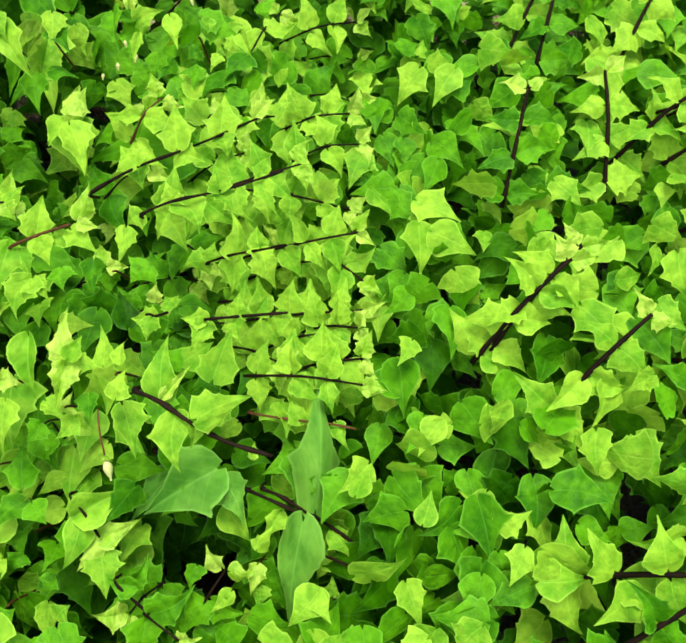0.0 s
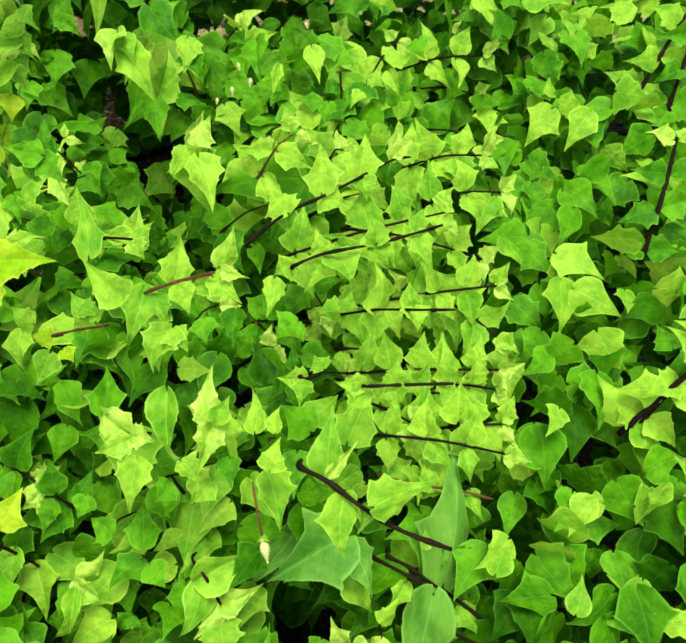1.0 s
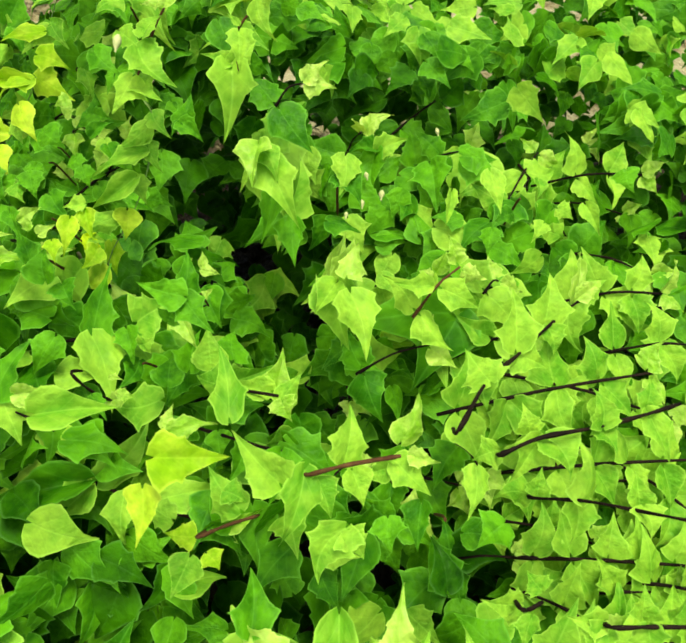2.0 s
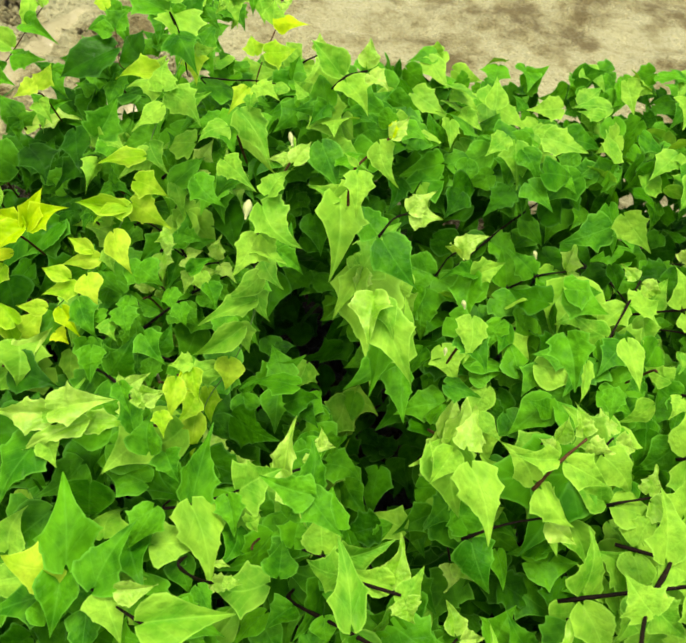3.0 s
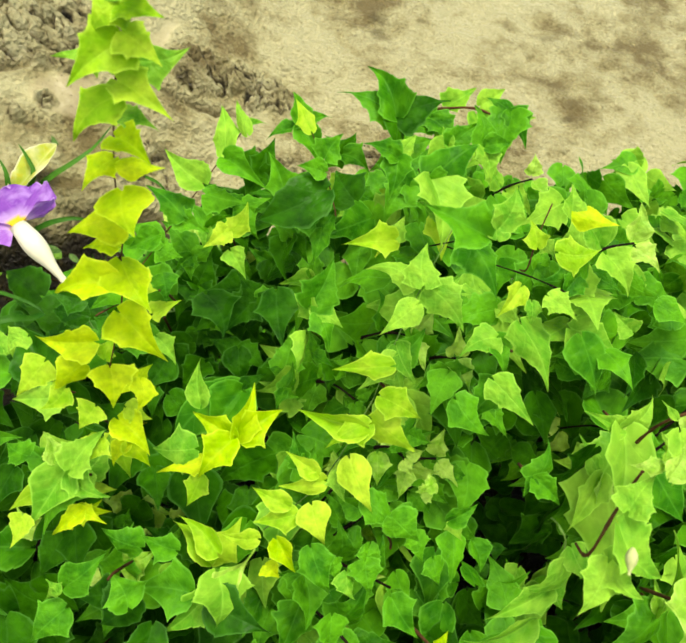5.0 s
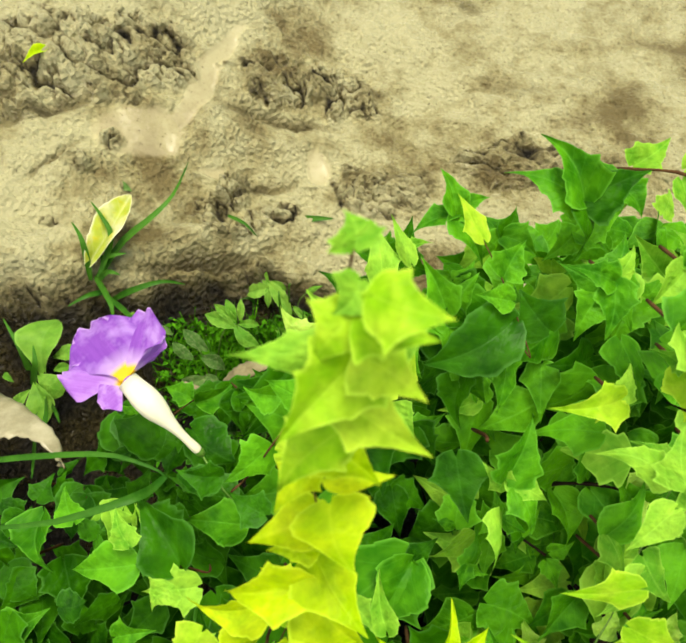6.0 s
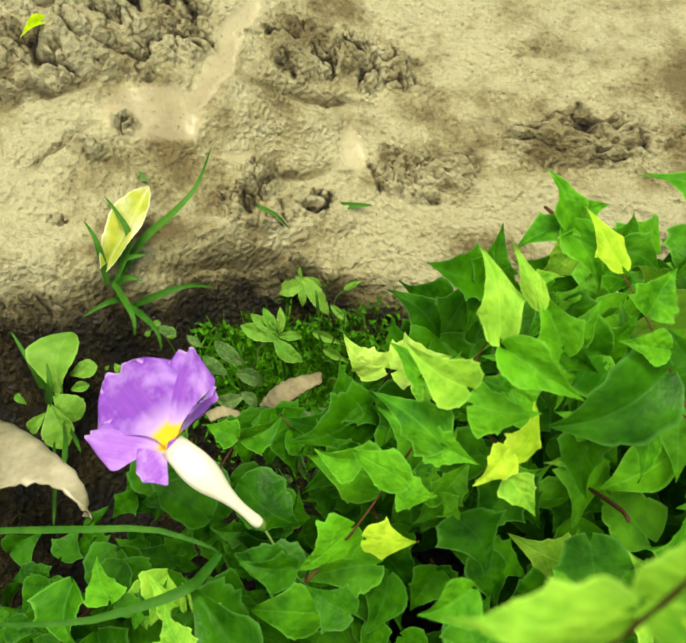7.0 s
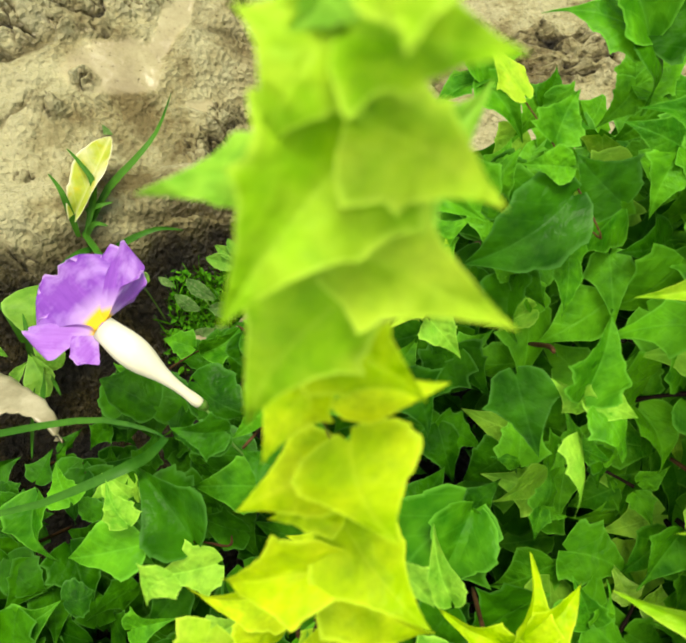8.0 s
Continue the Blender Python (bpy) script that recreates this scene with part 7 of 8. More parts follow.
sprig("left", [(-356, 414, 91), (-354, 405, 122), (-353, 401, 130)],
      [(-369, 373, 122, -351, 378, 125, 111, "mature"), (-336, 374, 126, -323, 382, 127, 135, "lime"), (-404, 381, 111, -392, 386, 111, 141, "deep"), (-319, 428, 147, -347, 425, 149, 102, "mature"), (-333, 443, 158, -353, 441, 159, 92, "deep")], 5700, (0.7, 0.52), "red")
sprig("left", [(-305, 482, 91), (-302, 472, 122), (-301, 469, 130)],
      [(-302, 485, 132, -336, 489, 140, 111, "mature"), (-299, 450, 134, -328, 438, 137, 92, "mature")], 5710, (0.7, 0.52), "red")
sprig("middle", [(-21, 172, 182), (-19, 160, 212), (-19, 156, 219)],
      [(-18, 150, 226, 8, 154, 224, 93, "fresh"), (-15, 160, 226, 1, 166, 225, 59, "tip"), (-20, 165, 220, -18, 174, 223, 75, "tip"), (-22, 142, 216, -21, 123, 208, 83, "fresh")], 5720, (0.7, 0.52), "red")
sprig("near", [(-24, 248, 110), (-23, 236, 140), (-23, 232, 148)],
      [(-28, 235, 150, -32, 252, 163, 121, "lime"), (-17, 225, 151, -35, 228, 151, 137, "lime")], 5730, (0.6, 0.45), "red")
sprig("near", [(-37, 270, 155), (-36, 258, 185), (-36, 254, 193)],
      [(-35, 241, 202, -38, 262, 209, 77, "mature"), (-34, 238, 204, -57, 242, 206, 89, "mature"), (-35, 240, 201, -18, 226, 194, 90, "mature"), (-38, 274, 180, -28, 275, 177, 76, "tip"), (-35, 268, 189, -36, 276, 193, 68, "tip")], 5740, (0.5, 0.38), "red")
sprig("near", [(-8, 146, 166), (-8, 140, 176), (1, 149, 168), (12, 158, 159)],
      [(3, 160, 159, -15, 176, 164, 89, "lime"), (-11, 142, 170, -24, 142, 170, 119, "fresh"), (-12, 135, 165, -18, 120, 156, 117, "lime"), (-5, 137, 166, 1, 132, 163, 169, "fresh"), (-20, 146, 177, -35, 154, 179, 112, "lime")], 5750, (0.7, 0.52), "red")
sprig("near", [(-65, 65, 58), (-64, 58, 69), (-56, 56, 44), (-44, 51, 10), (-34, 48, -13)],
      [(-52, 53, 21, -39, 22, 15, 110, "lime"), (-58, 58, 42, -57, 34, 35, 96, "lime"), (-37, 48, -19, -13, 65, -12, 62, "tip"), (-37, 47, -20, -31, 23, -32, 66, "tip"), (-63, 68, 60, -54, 91, 66, 125, "fresh")], 5760, (0.8, 0.6), "dark")
sprig("near", [(174, 79, 36), (174, 72, 47), (186, 68, 44), (200, 61, 39), (215, 54, 35), (236, 42, 28)],
      [(209, 61, 40, 210, 137, 90, 43, "broad"), (202, 51, 47, 190, -11, 15, 57, "broad"), (220, 49, 32, 232, 35, 25, 100, "lime"), (186, 59, 38, 175, 41, 33, 92, "lime")], 5770, (1.2, 0.9), "dark")
sprig("near", [(166, 119, 64), (167, 113, 74), (197, 110, 71), (215, 109, 70), (235, 106, 68)],
      [(202, 113, 65, 205, 150, 82, 63, "lime"), (199, 109, 70, 191, 125, 79, 99, "lime"), (222, 110, 67, 231, 93, 64, 87, "lime")], 5780, (0.8, 0.6), "red")
sprig("near", [(203, 44, 19), (204, 38, 30), (219, 34, 25), (236, 29, 20)],
      [(208, 39, 15, 232, 23, 4, 68, "lime"), (214, 37, 15, 209, 22, 8, 95, "lime")], 5790, (0.8, 0.6), "dark")
sprig("near", [(198, 22, 8), (198, 16, 18), (214, 12, 14), (237, 9, 9)],
      [(220, 13, 0, 230, -8, -3, 90, "lime"), (215, 13, 5, 220, 28, 8, 106, "lime")], 5800, (0.8, 0.6), "dark")
# the close inner leaves, below the shoots; dark ones carry shade in their green
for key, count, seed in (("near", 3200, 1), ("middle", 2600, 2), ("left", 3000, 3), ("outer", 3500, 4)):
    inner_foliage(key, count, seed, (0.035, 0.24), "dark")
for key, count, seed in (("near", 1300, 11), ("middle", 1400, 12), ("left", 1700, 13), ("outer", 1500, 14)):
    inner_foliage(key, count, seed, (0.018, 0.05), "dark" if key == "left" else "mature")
for key, count, seed in (("near", 420, 21), ("middle", 200, 22), ("left", 30, 23), ("outer", 800, 24)):
    inner_foliage(key, count, seed, (0.010, 0.035), "lime")

bud("near", (34, 398, 120), (35, 392, 117), 75)
bud("near", (47, 409, 120), (47, 402, 117), 75)
bud("near", (25, 385, 120), (25, 380, 118), 75)
bud("near", (26, 475, 120), (27, 470, 118), 75)
bud("near", (34, 426, 120), (36, 421, 117), 75)
bud("near", (82, 481, 120), (84, 476, 117), 75)
bud("near", (113, 50, 160), (116, 41, 155), 65)
bud("middle", (-79, 338, 268), (-79, 330, 264), 65)
bud("middle", (-64, 356, 292), (-62, 351, 289), 50)
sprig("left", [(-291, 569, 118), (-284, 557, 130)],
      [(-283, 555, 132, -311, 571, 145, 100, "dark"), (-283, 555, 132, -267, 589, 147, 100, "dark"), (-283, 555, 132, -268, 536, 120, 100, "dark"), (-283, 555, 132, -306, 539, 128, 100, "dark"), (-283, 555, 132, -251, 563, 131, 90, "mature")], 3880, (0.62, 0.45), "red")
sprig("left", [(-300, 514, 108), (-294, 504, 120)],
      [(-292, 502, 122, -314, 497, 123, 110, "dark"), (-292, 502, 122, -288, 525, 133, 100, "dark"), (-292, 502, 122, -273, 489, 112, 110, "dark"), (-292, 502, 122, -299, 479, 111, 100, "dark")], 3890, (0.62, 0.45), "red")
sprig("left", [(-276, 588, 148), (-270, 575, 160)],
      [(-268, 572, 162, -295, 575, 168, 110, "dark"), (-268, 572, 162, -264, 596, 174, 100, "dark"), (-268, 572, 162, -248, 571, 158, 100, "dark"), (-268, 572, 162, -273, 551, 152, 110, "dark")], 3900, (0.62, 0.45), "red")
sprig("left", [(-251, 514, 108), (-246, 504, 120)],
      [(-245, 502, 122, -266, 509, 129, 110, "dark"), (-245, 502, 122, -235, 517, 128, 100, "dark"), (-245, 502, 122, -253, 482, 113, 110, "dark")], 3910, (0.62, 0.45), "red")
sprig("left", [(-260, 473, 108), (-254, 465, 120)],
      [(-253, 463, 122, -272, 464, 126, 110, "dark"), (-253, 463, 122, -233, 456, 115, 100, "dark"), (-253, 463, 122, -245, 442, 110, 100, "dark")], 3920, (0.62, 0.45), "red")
sprig("middle", [(-177, 566, 188), (-173, 551, 200)],
      [(-172, 548, 202, -194, 554, 209, 110, "mature"), (-172, 548, 202, -165, 574, 214, 100, "mature"), (-172, 548, 202, -157, 534, 193, 100, "mature"), (-172, 548, 202, -182, 525, 192, 100, "mature")], 3930, (0.62, 0.45), "red")
sprig("middle", [(-154, 573, 168), (-151, 559, 180)],
      [(-151, 557, 182, -158, 533, 171, 110, "mature"), (-151, 557, 182, -129, 541, 170, 100, "mature"), (-151, 557, 182, -167, 574, 194, 90, "dark"), (-151, 557, 182, -138, 572, 188, 90, "mature")], 3940, (0.62, 0.45), "red")
sprig("middle", [(-109, 578, 168), (-107, 564, 180)],
      [(-107, 561, 182, -122, 539, 173, 110, "mature"), (-107, 561, 182, -87, 554, 175, 100, "mature"), (-107, 561, 182, -104, 580, 191, 90, "mature")], 3950, (0.62, 0.45), "red")
sprig("middle", [(-94, 530, 178), (-93, 517, 190)],
      [(-93, 515, 192, -107, 495, 184, 110, "mature"), (-93, 515, 192, -77, 508, 186, 100, "mature"), (-93, 515, 192, -90, 530, 199, 90, "mature")], 3960, (0.62, 0.45), "red")
sprig("left", [(-299, 540, 138), (-292, 529, 150)],
      [(-290, 527, 152, -288, 512, 144, 80, "lime"), (-290, 527, 152, -306, 538, 161, 80, "mature"), (-290, 527, 152, -274, 540, 156, 70, "mature")], 3970, (0.62, 0.45), "red")
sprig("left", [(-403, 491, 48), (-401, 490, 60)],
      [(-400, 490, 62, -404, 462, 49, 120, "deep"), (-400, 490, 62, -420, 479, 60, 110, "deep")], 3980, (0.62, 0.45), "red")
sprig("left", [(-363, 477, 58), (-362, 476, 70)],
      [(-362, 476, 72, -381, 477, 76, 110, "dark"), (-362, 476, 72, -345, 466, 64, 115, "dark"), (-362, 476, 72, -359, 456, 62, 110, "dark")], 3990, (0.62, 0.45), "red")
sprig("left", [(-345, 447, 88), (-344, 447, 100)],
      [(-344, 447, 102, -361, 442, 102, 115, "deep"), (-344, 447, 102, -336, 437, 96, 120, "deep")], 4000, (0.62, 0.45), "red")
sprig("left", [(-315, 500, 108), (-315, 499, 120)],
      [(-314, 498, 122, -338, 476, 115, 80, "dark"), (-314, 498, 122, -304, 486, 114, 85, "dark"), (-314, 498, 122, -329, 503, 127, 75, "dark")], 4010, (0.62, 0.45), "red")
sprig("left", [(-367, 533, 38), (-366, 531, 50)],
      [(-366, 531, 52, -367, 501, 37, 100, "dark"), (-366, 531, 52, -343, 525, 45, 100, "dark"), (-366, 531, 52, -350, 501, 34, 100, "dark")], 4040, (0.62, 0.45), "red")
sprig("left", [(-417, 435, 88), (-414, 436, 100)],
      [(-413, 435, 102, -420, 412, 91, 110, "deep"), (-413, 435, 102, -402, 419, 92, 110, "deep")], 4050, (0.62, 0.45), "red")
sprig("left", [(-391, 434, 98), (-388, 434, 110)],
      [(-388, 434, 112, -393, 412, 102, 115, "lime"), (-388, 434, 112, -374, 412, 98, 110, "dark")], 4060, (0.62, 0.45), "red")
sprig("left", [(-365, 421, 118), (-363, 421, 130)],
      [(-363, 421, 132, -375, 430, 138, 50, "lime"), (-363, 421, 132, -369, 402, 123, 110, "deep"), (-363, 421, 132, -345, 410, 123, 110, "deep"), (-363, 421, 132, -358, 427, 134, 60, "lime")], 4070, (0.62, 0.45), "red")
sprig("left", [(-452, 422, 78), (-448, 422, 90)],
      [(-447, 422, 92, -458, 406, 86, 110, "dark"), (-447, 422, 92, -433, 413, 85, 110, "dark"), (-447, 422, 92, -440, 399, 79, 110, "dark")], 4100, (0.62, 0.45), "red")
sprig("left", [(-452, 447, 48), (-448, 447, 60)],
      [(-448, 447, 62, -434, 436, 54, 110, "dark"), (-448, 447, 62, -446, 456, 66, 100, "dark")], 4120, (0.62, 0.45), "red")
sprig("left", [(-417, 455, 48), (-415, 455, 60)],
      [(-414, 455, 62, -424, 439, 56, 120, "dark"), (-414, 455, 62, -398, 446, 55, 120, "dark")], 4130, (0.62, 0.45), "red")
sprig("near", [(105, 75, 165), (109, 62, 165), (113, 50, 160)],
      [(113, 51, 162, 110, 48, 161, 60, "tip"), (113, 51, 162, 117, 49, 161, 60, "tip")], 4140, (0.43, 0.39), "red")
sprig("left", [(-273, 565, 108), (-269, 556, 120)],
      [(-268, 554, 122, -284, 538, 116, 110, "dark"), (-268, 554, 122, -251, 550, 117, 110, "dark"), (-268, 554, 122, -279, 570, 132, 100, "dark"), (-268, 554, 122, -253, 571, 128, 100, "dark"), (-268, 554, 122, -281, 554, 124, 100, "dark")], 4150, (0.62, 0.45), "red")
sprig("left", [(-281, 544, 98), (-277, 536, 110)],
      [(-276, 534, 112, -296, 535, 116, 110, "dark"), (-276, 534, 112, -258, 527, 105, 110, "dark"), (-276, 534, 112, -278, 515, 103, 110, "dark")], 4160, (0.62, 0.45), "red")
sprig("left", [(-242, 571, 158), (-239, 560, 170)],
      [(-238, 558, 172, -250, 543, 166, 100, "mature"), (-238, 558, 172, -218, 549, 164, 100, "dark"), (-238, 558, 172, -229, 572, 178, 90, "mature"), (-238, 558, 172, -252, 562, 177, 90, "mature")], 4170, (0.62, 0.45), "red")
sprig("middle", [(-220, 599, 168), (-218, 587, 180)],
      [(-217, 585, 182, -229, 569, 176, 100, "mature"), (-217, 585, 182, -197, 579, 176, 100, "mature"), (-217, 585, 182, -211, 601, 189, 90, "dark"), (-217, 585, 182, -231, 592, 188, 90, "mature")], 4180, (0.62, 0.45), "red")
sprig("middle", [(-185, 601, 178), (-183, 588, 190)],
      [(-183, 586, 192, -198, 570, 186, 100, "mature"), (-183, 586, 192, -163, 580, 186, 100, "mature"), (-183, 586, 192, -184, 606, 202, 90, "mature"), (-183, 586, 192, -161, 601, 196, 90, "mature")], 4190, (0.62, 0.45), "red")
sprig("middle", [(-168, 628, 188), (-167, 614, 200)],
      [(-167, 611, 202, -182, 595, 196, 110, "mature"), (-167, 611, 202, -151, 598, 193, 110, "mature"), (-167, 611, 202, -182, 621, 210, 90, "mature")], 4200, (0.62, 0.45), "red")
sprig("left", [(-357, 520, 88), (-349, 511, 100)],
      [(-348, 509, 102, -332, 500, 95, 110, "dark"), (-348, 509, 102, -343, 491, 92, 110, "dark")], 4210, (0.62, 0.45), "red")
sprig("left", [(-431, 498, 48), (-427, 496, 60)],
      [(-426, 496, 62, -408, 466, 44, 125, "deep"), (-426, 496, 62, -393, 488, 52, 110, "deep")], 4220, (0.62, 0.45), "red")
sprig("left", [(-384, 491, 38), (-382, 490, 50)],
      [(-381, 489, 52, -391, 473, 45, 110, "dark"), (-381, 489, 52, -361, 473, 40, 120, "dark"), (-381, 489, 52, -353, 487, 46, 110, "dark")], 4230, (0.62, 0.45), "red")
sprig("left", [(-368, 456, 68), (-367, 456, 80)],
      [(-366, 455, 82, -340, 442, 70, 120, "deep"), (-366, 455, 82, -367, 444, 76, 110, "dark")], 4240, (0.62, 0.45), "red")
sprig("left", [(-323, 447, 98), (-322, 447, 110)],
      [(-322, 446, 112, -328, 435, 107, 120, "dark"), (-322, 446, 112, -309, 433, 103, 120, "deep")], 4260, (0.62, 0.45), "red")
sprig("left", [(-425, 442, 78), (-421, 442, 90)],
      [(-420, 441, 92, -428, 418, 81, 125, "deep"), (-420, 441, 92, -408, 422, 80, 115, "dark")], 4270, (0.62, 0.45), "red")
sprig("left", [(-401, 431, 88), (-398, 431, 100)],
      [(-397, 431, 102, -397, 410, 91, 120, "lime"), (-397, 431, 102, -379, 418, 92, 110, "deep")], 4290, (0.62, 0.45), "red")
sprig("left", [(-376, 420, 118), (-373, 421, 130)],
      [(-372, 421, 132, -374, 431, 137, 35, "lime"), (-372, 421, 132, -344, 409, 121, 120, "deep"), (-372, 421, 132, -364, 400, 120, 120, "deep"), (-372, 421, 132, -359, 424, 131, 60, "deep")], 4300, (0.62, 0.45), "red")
sprig("left", [(-369, 536, 18), (-368, 533, 30)],
      [(-367, 533, 32, -370, 504, 18, 110, "dark"), (-367, 533, 32, -351, 523, 24, 100, "dark"), (-367, 533, 32, -382, 521, 29, 100, "deep")], 4360, (0.62, 0.45), "red")
stem("dry_twig", SHRUB["middle"], [(-0.1557, 0.3462, 0.02), (-0.156, 0.3494, 0.071), (-0.1584, 0.3525, 0.09)], (0.0016, 0.0012), DRY, label="pale dry broken twig")
stem("dry_twig", SHRUB["left"], [(-0.2404, 0.2927, 0.02), (-0.2402, 0.2952, 0.056), (-0.242, 0.2976, 0.06)], (0.0016, 0.0012), DRY, label="pale dry broken twig")
stem("dry_twig", SHRUB["middle"], [(-0.151, 0.3477, 0.02), (-0.1554, 0.3519, 0.061), (-0.1618, 0.3562, 0.07)], (0.0016, 0.0012), DRY, label="pale dry broken twig")
sprig("middle", [(-97, 501, 118), (-95, 489, 130)],
      [(-94, 487, 132, -102, 467, 123, 110, "dark"), (-94, 487, 132, -75, 476, 123, 110, "dark"), (-94, 487, 132, -101, 501, 140, 100, "dark"), (-94, 487, 132, -84, 492, 133, 100, "dark")], 4370, (0.62, 0.45), "red")
sprig("middle", [(-89, 506, 118), (-88, 495, 130)],
      [(-88, 493, 132, -100, 475, 125, 110, "dark"), (-88, 493, 132, -70, 485, 125, 110, "dark"), (-88, 493, 132, -93, 507, 140, 100, "dark")], 4380, (0.62, 0.45), "red")
sprig("middle", [(-73, 530, 128), (-73, 518, 140)],
      [(-72, 516, 142, -86, 502, 137, 110, "dark"), (-72, 516, 142, -54, 506, 134, 110, "dark"), (-72, 516, 142, -72, 530, 149, 100, "dark")], 4390, (0.62, 0.45), "red")
sprig("left", [(-309, 563, 108), (-301, 551, 120)],
      [(-300, 549, 122, -313, 532, 116, 110, "dark"), (-300, 549, 122, -278, 544, 116, 110, "dark"), (-300, 549, 122, -307, 564, 131, 100, "dark")], 4400, (0.62, 0.45), "red")
sprig("left", [(-331, 535, 108), (-322, 524, 120)],
      [(-321, 522, 122, -330, 506, 116, 110, "dark"), (-321, 522, 122, -301, 513, 114, 110, "dark"), (-321, 522, 122, -328, 537, 131, 100, "dark")], 4410, (0.62, 0.45), "red")
sprig("left", [(-274, 460, 98), (-273, 455, 110)],
      [(-272, 454, 112, -281, 435, 104, 110, "dark"), (-272, 454, 112, -256, 446, 105, 110, "dark")], 4420, (0.62, 0.45), "red")
sprig("left", [(-443, 477, 18), (-441, 477, 30)],
      [(-440, 476, 32, -451, 462, 27, 110, "dark"), (-440, 476, 32, -425, 467, 25, 110, "dark"), (-440, 476, 32, -447, 487, 39, 90, "dark")], 4430, (0.62, 0.45), "red")

weed("round-leaved pale green weed rooted in the mud", [(-540, 529, -40), (-532, 535, -25), (-528, 547, -12)],
     [(-525, 543, -12, -529, 581, 3, 115), (-522, 556, -12, -506, 564, -11, 100), (-528, 539, -12, -509, 528, -18, 110), (-528, 531, -12, -514, 507, -22, 110), (-531, 526, -12, -540, 513, -16, 90), (-518, 545, -12, -507, 550, -11, 90), (-546, 531, -12, -554, 536, -10, 80)], 444, "weed", "round")
weed("small green weed with pointed oval leaves in a whorl", [(-417, 582, -30), (-393, 585, 10), (-381, 591, 24)],
     [(-383, 588, 24, -405, 593, 28, 90), (-380, 588, 24, -361, 578, 18, 90), (-378, 591, 24, -364, 593, 23, 90), (-383, 594, 24, -392, 607, 30, 80), (-383, 594, 24, -400, 602, 29, 80), (-379, 595, 24, -381, 609, 30, 70)], 445)
weed("low weed with dusty oval leaves on the dark soil", [(-406, 569, -40), (-409, 576, -15), (-414, 580, -10)],
     [(-407, 581, -8, -428, 592, -2, 85), (-416, 572, -8, -433, 580, -3, 85), (-407, 573, -8, -389, 568, -12, 110), (-402, 557, -8, -419, 552, -8, 120), (-401, 559, -8, -390, 552, -12, 110), (-437, 589, -8, -449, 594, -5, 80), (-458, 596, -8, -471, 598, -6, 90)], 446, "dusty", "oval")
weed("bright green weed with upright oval leaves", [(-385, 678, -100), (-387, 683, -85), (-389, 688, -75)],
     [(-389, 686, -75, -406, 706, -65, 85), (-388, 681, -75, -408, 672, -76, 120), (-387, 686, -75, -362, 663, -87, 80), (-385, 689, -75, -371, 684, -78, 90), (-388, 682, -75, -385, 665, -82, 80)], 447)
weed("tiny seedlings with round green leaves", [(-465, 591, -30), (-467, 596, -20), (-480, 601, -20)],
     [(-472, 601, -18, -461, 598, -20, 110), (-479, 599, -18, -483, 595, -19, 110), (-480, 602, -18, -474, 606, -17, 100), (-497, 570, -18, -493, 565, -20, 110), (-501, 568, -18, -503, 565, -19, 100)], 448, "weed", "round")
weed("small shade weed with lobed dusty leaves", [(-360, 515, 0), (-361, 518, 20), (-360, 524, 30)],
     [(-366, 534, 30, -348, 505, 17, 110), (-362, 513, 30, -371, 506, 29, 110), (-360, 521, 30, -345, 536, 34, 100), (-354, 501, 30, -359, 494, 28, 90)], 449, "dusty", "lobed")
weed("dusty lobed leaves on a creeping stem", [(-324, 537, -20), (-328, 540, 0), (-333, 539, 20)],
     [(-332, 538, 20, -338, 556, 27, 110), (-327, 537, 20, -315, 552, 24, 110), (-329, 534, 20, -314, 532, 17, 110), (-342, 544, 20, -353, 544, 21, 100)], 450, "dusty", "lobed")
weed("dark green narrow weed leaves among the grass", [(-362, 678, -100), (-359, 682, -90), (-352, 686, -80)],
     [(-361, 769, -80, -379, 765, -80, 45), (-352, 686, -80, -338, 695, -78, 70), (-360, 668, -80, -343, 657, -86, 60), (-370, 642, -80, -344, 637, -85, 60), (-359, 628, -80, -338, 622, -85, 70)], 451, "weed", "slim")
grass_blades("grass tuft with long curved green blades rooted in the mud", [([(-510, 623, -5), (-495, 654, 10), (-473, 678, 20), (-463, 703, 20), (-465, 746, 10)], 2.6), ([(-510, 625, -5), (-499, 650, 20), (-508, 663, 30), (-522, 676, 30)], 2.4), ([(-515, 624, -5), (-515, 635, 20), (-519, 643, 30), (-530, 654, 30)], 2.6), ([(-513, 628, -5), (-491, 606, 10), (-482, 594, 10), (-482, 586, 0)], 2.4), ([(-502, 618, -10), (-510, 607, 0), (-522, 595, 0)], 2.0), ([(-500, 616, -20), (-475, 619, 0), (-455, 630, 0), (-440, 636, -10)], 2.4), ([(-505, 618, -15), (-483, 605, -10), (-471, 595, -10), (-468, 586, -20)], 2.2), ([(-517, 641, -5), (-501, 640, 10), (-488, 645, 10)], 2.4), ([(-509, 624, -5), (-491, 620, 20), (-481, 619, 20)], 2.2)])
grass_blades("long green grass blade bent over the shrub leaves", [([(-498, 434, 100), (-459, 439, 130), (-418, 443, 150), (-390, 447, 155), (-373, 446, 155), (-362, 444, 152), (-360, 442, 150)], 1.3), ([(-360, 443, 150), (-363, 435, 155), (-366, 428, 165), (-380, 420, 165), (-403, 411, 160), (-436, 405, 150), (-472, 401, 120)], 2.0)], (0.1, -0.35, 0.93))
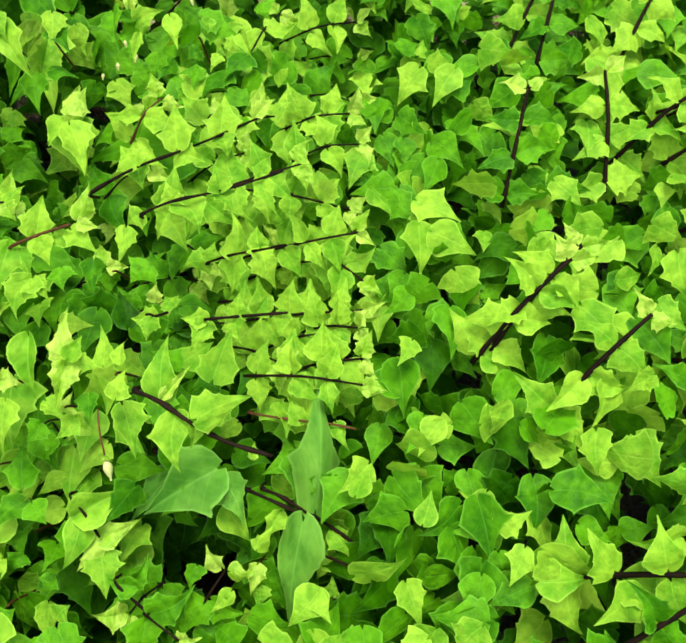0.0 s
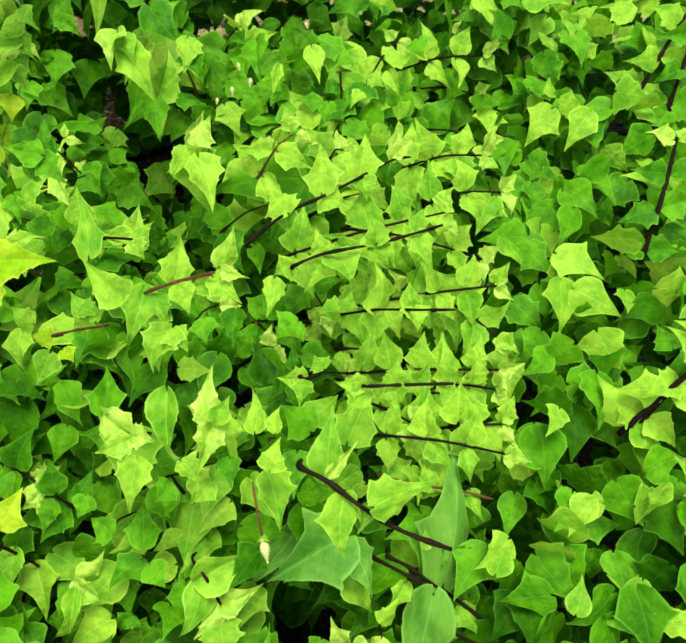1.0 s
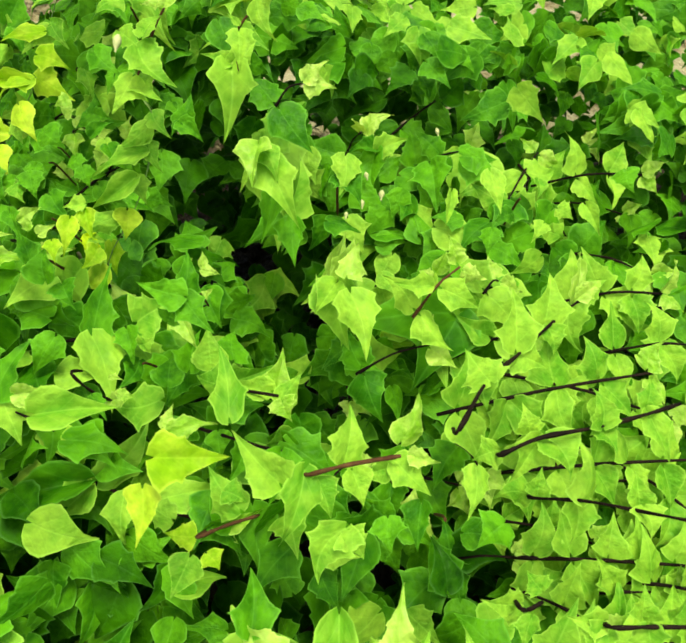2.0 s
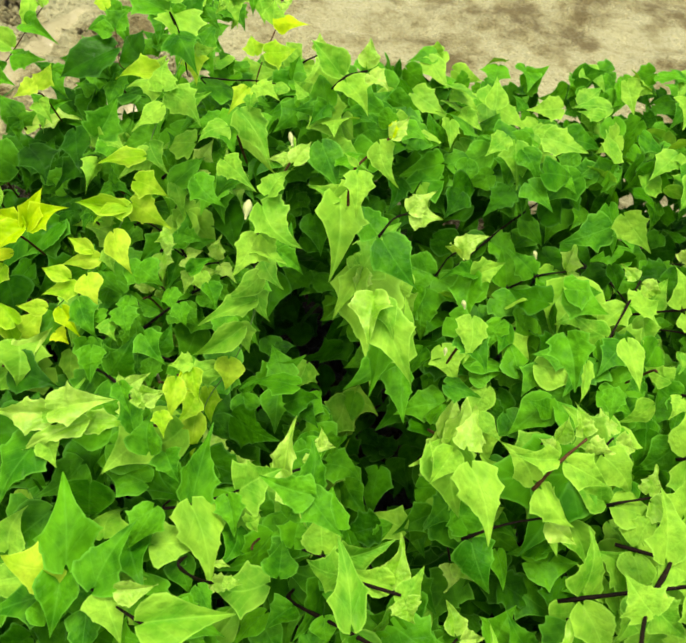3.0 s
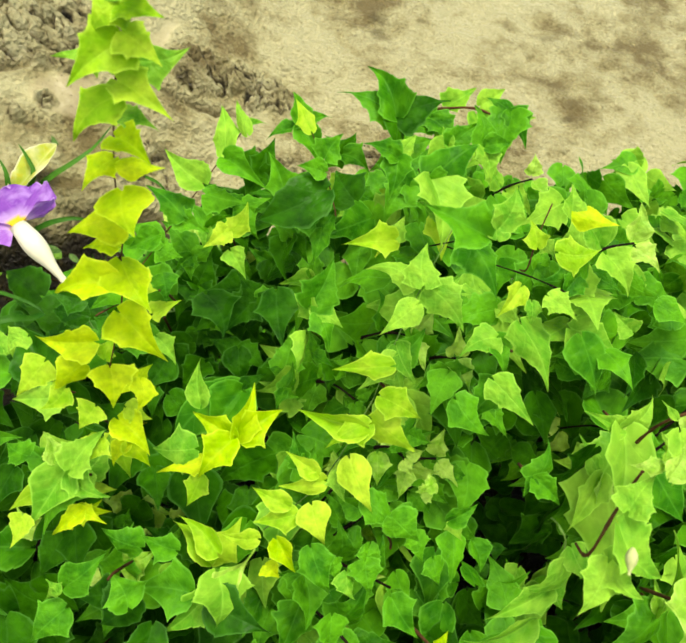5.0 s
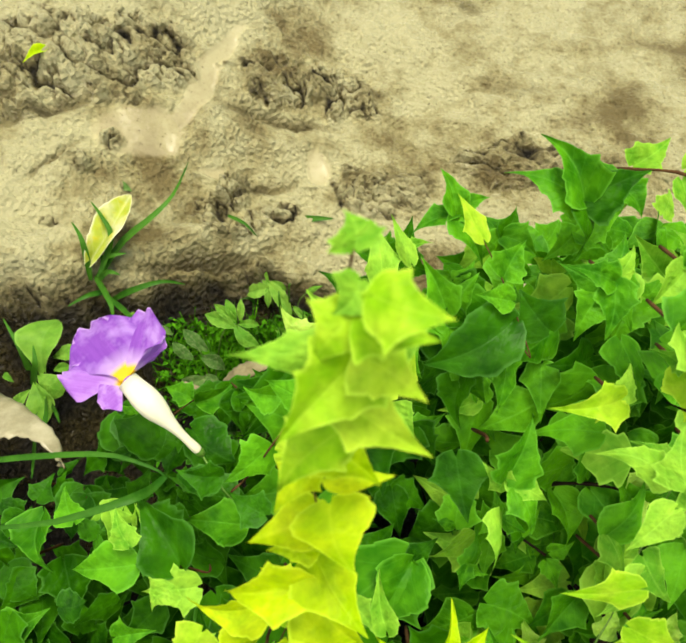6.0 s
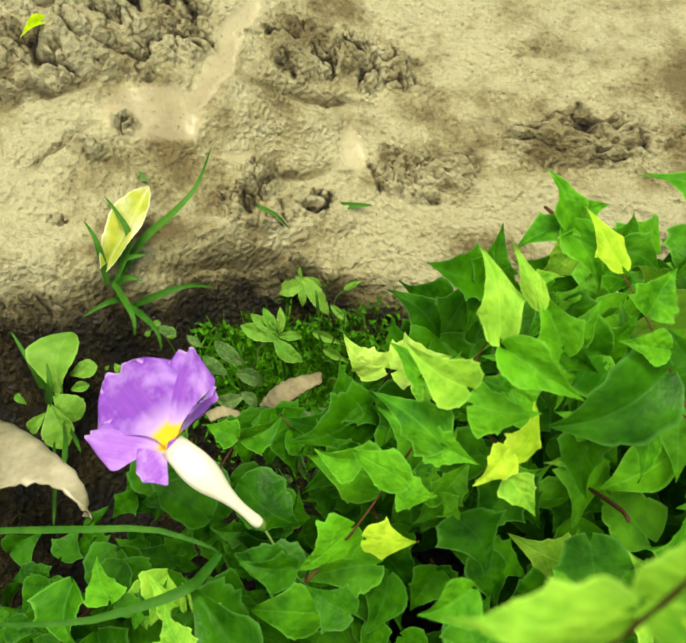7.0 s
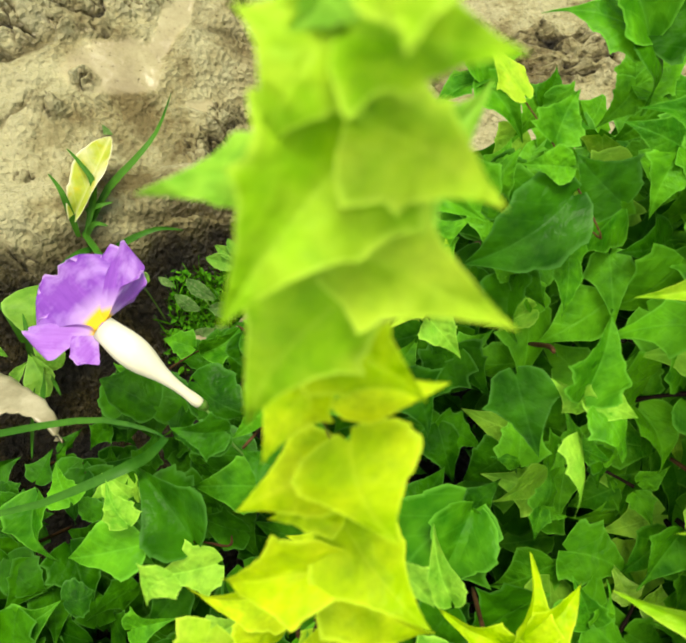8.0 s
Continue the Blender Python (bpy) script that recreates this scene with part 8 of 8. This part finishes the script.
grass_blades("short grass blades beside the round-leaved weed", [([(-545, 544, -35), (-549, 556, -10), (-568, 576, 0)], 2.6), ([(-542, 537, -35), (-528, 543, 0), (-533, 556, 5)], 2.8), ([(-529, 534, -30), (-501, 508, 10), (-492, 490, 20), (-490, 479, 20)], 2.4), ([(-512, 506, 0), (-489, 477, 30), (-477, 452, 40)], 2.0), ([(-524, 528, -30), (-500, 511, 0), (-493, 502, 0)], 2.0)])
grass_blades("fine dark green grass blades on the damp soil", [([(-345, 606, -75), (-344, 609, -50), (-343, 611, -50)], 0.5), ([(-392, 630, -75), (-395, 626, -50), (-400, 623, -50)], 1.2), ([(-367, 649, -75), (-370, 659, -50), (-372, 666, -50)], 1.1), ([(-346, 639, -75), (-346, 646, -50), (-346, 651, -50)], 0.5), ([(-377, 644, -75), (-369, 641, -50), (-362, 640, -50)], 1.0), ([(-345, 652, -75), (-332, 656, -50), (-318, 660, -50)], 0.5), ([(-365, 669, -75), (-364, 672, -50), (-363, 675, -50)], 0.6), ([(-392, 599, -75), (-392, 600, -50), (-395, 599, -50)], 1.0), ([(-380, 601, -75), (-383, 603, -50), (-388, 603, -50)], 1.1)])
grass_blades("fine dark green grass blades on the damp soil", [([(-378, 625, -75), (-379, 622, -50), (-383, 621, -50)], 1.2), ([(-415, 592, -75), (-418, 603, -50), (-423, 609, -50)], 0.8), ([(-335, 627, -75), (-343, 632, -50), (-351, 635, -50)], 1.0), ([(-361, 631, -75), (-368, 634, -50), (-376, 636, -50)], 0.6), ([(-358, 617, -75), (-362, 626, -50), (-366, 631, -50)], 0.6), ([(-386, 600, -75), (-388, 608, -50), (-391, 612, -50)], 0.9), ([(-329, 594, -75), (-322, 603, -50), (-314, 608, -50)], 0.6), ([(-353, 602, -75), (-355, 608, -50), (-358, 611, -50)], 0.8), ([(-335, 647, -75), (-336, 645, -50), (-337, 644, -50)], 0.8)])
grass_blades("fine dark green grass blades on the damp soil", [([(-360, 594, -75), (-350, 594, -50), (-341, 594, -50)], 1.2), ([(-405, 595, -75), (-410, 597, -50), (-417, 596, -50)], 0.6), ([(-339, 605, -75), (-348, 607, -50), (-356, 607, -50)], 0.7), ([(-379, 621, -75), (-390, 624, -50), (-402, 624, -50)], 0.7), ([(-391, 660, -75), (-396, 654, -50), (-403, 651, -50)], 0.7), ([(-332, 602, -75), (-332, 607, -50), (-332, 610, -50)], 1.0), ([(-345, 643, -75), (-337, 645, -50), (-330, 647, -50)], 0.9), ([(-355, 629, -75), (-348, 636, -50), (-342, 640, -50)], 0.5)])
grass_blades("hair-thin grass stalks in the shade", [([(-336, 482, 30), (-338, 486, 50), (-341, 494, 50)], 0.35), ([(-336, 475, 30), (-330, 486, 50), (-326, 501, 50)], 0.35), ([(-337, 488, 30), (-336, 498, 50), (-337, 511, 50)], 0.35), ([(-336, 476, 30), (-336, 486, 50), (-337, 500, 50)], 0.35), ([(-328, 479, 30), (-332, 490, 50), (-338, 505, 50)], 0.35), ([(-342, 492, 30), (-339, 497, 50), (-337, 507, 50)], 0.35), ([(-332, 488, 30), (-338, 493, 50), (-346, 502, 50)], 0.35)])
grass_blades("hair-thin grass stalks in the shade", [([(-344, 487, 30), (-350, 492, 50), (-359, 501, 50)], 0.35), ([(-338, 488, 30), (-330, 494, 50), (-324, 504, 50)], 0.35), ([(-346, 485, 30), (-341, 490, 50), (-338, 498, 50)], 0.35), ([(-336, 488, 30), (-342, 500, 50), (-350, 515, 50)], 0.35), ([(-356, 483, 30), (-357, 490, 50), (-360, 501, 50)], 0.35), ([(-342, 484, 30), (-346, 487, 50), (-352, 493, 50)], 0.35), ([(-328, 487, 30), (-323, 492, 50), (-319, 499, 50)], 0.35)])
grass_blades("single blade of grass lying on the wet mud", [([(-378, 756, -70), (-362, 755, -60), (-340, 759, -60)], 4.0), ([(-430, 724, -30), (-413, 718, -30), (-402, 713, -40)], 1.5)])
PETALS = [(-417, 506, 171, 0.78, 0.05), (-387, 517, 178, 0.58, 0.0), (-417, 476, 175, 0.58, -0.05), (-389, 461, 183, 1.3, 0.05), (-369, 499, 185, 0.45, 1.2)]
flower()
fallen_leaf("fading pale yellow-green fallen leaf on the mud", (-512, 633, 12), (-498, 696, 22), 80, "pale", "oval", 5)
fallen_leaf("small olive green leaf scrap on the mud", (-530, 723, 0), (-509, 713, 4), 80, "dusty", "oval", 6)
fallen_leaf("crumpled yellow leaf on the mud crust", (-590, 799, 68), (-601, 775, 76), 75, "yellow", "slim", 7)
curled_bark("pale curled sheet of dry bark over the dark soil", [(-558, 510, 20), (-535, 508, 30), (-511, 501, 40), (-486, 488, 50), (-464, 472, 60), (-449, 458, 66)], [(-511, 459, 70), (-497, 463, 72), (-483, 468, 74), (-472, 469, 74), (-460, 466, 73), (-446, 456, 68)], 8, 3)
curled_bark("narrow curled strip of dry bark on the soil", [(-387, 550, 0), (-379, 559, 10), (-369, 567, 12), (-349, 576, 10)], [(-370, 543, 16), (-364, 550, 20), (-357, 557, 20), (-347, 567, 16)], 4, 4, DRY_INSIDE)
curled_bark("pale dry leaf sheath among the weeds", [(-415, 534, 20), (-404, 538, 25), (-390, 535, 20)], [(-408, 527, 30), (-398, 531, 32), (-385, 528, 30)], 3, 9, DRY_INSIDE)
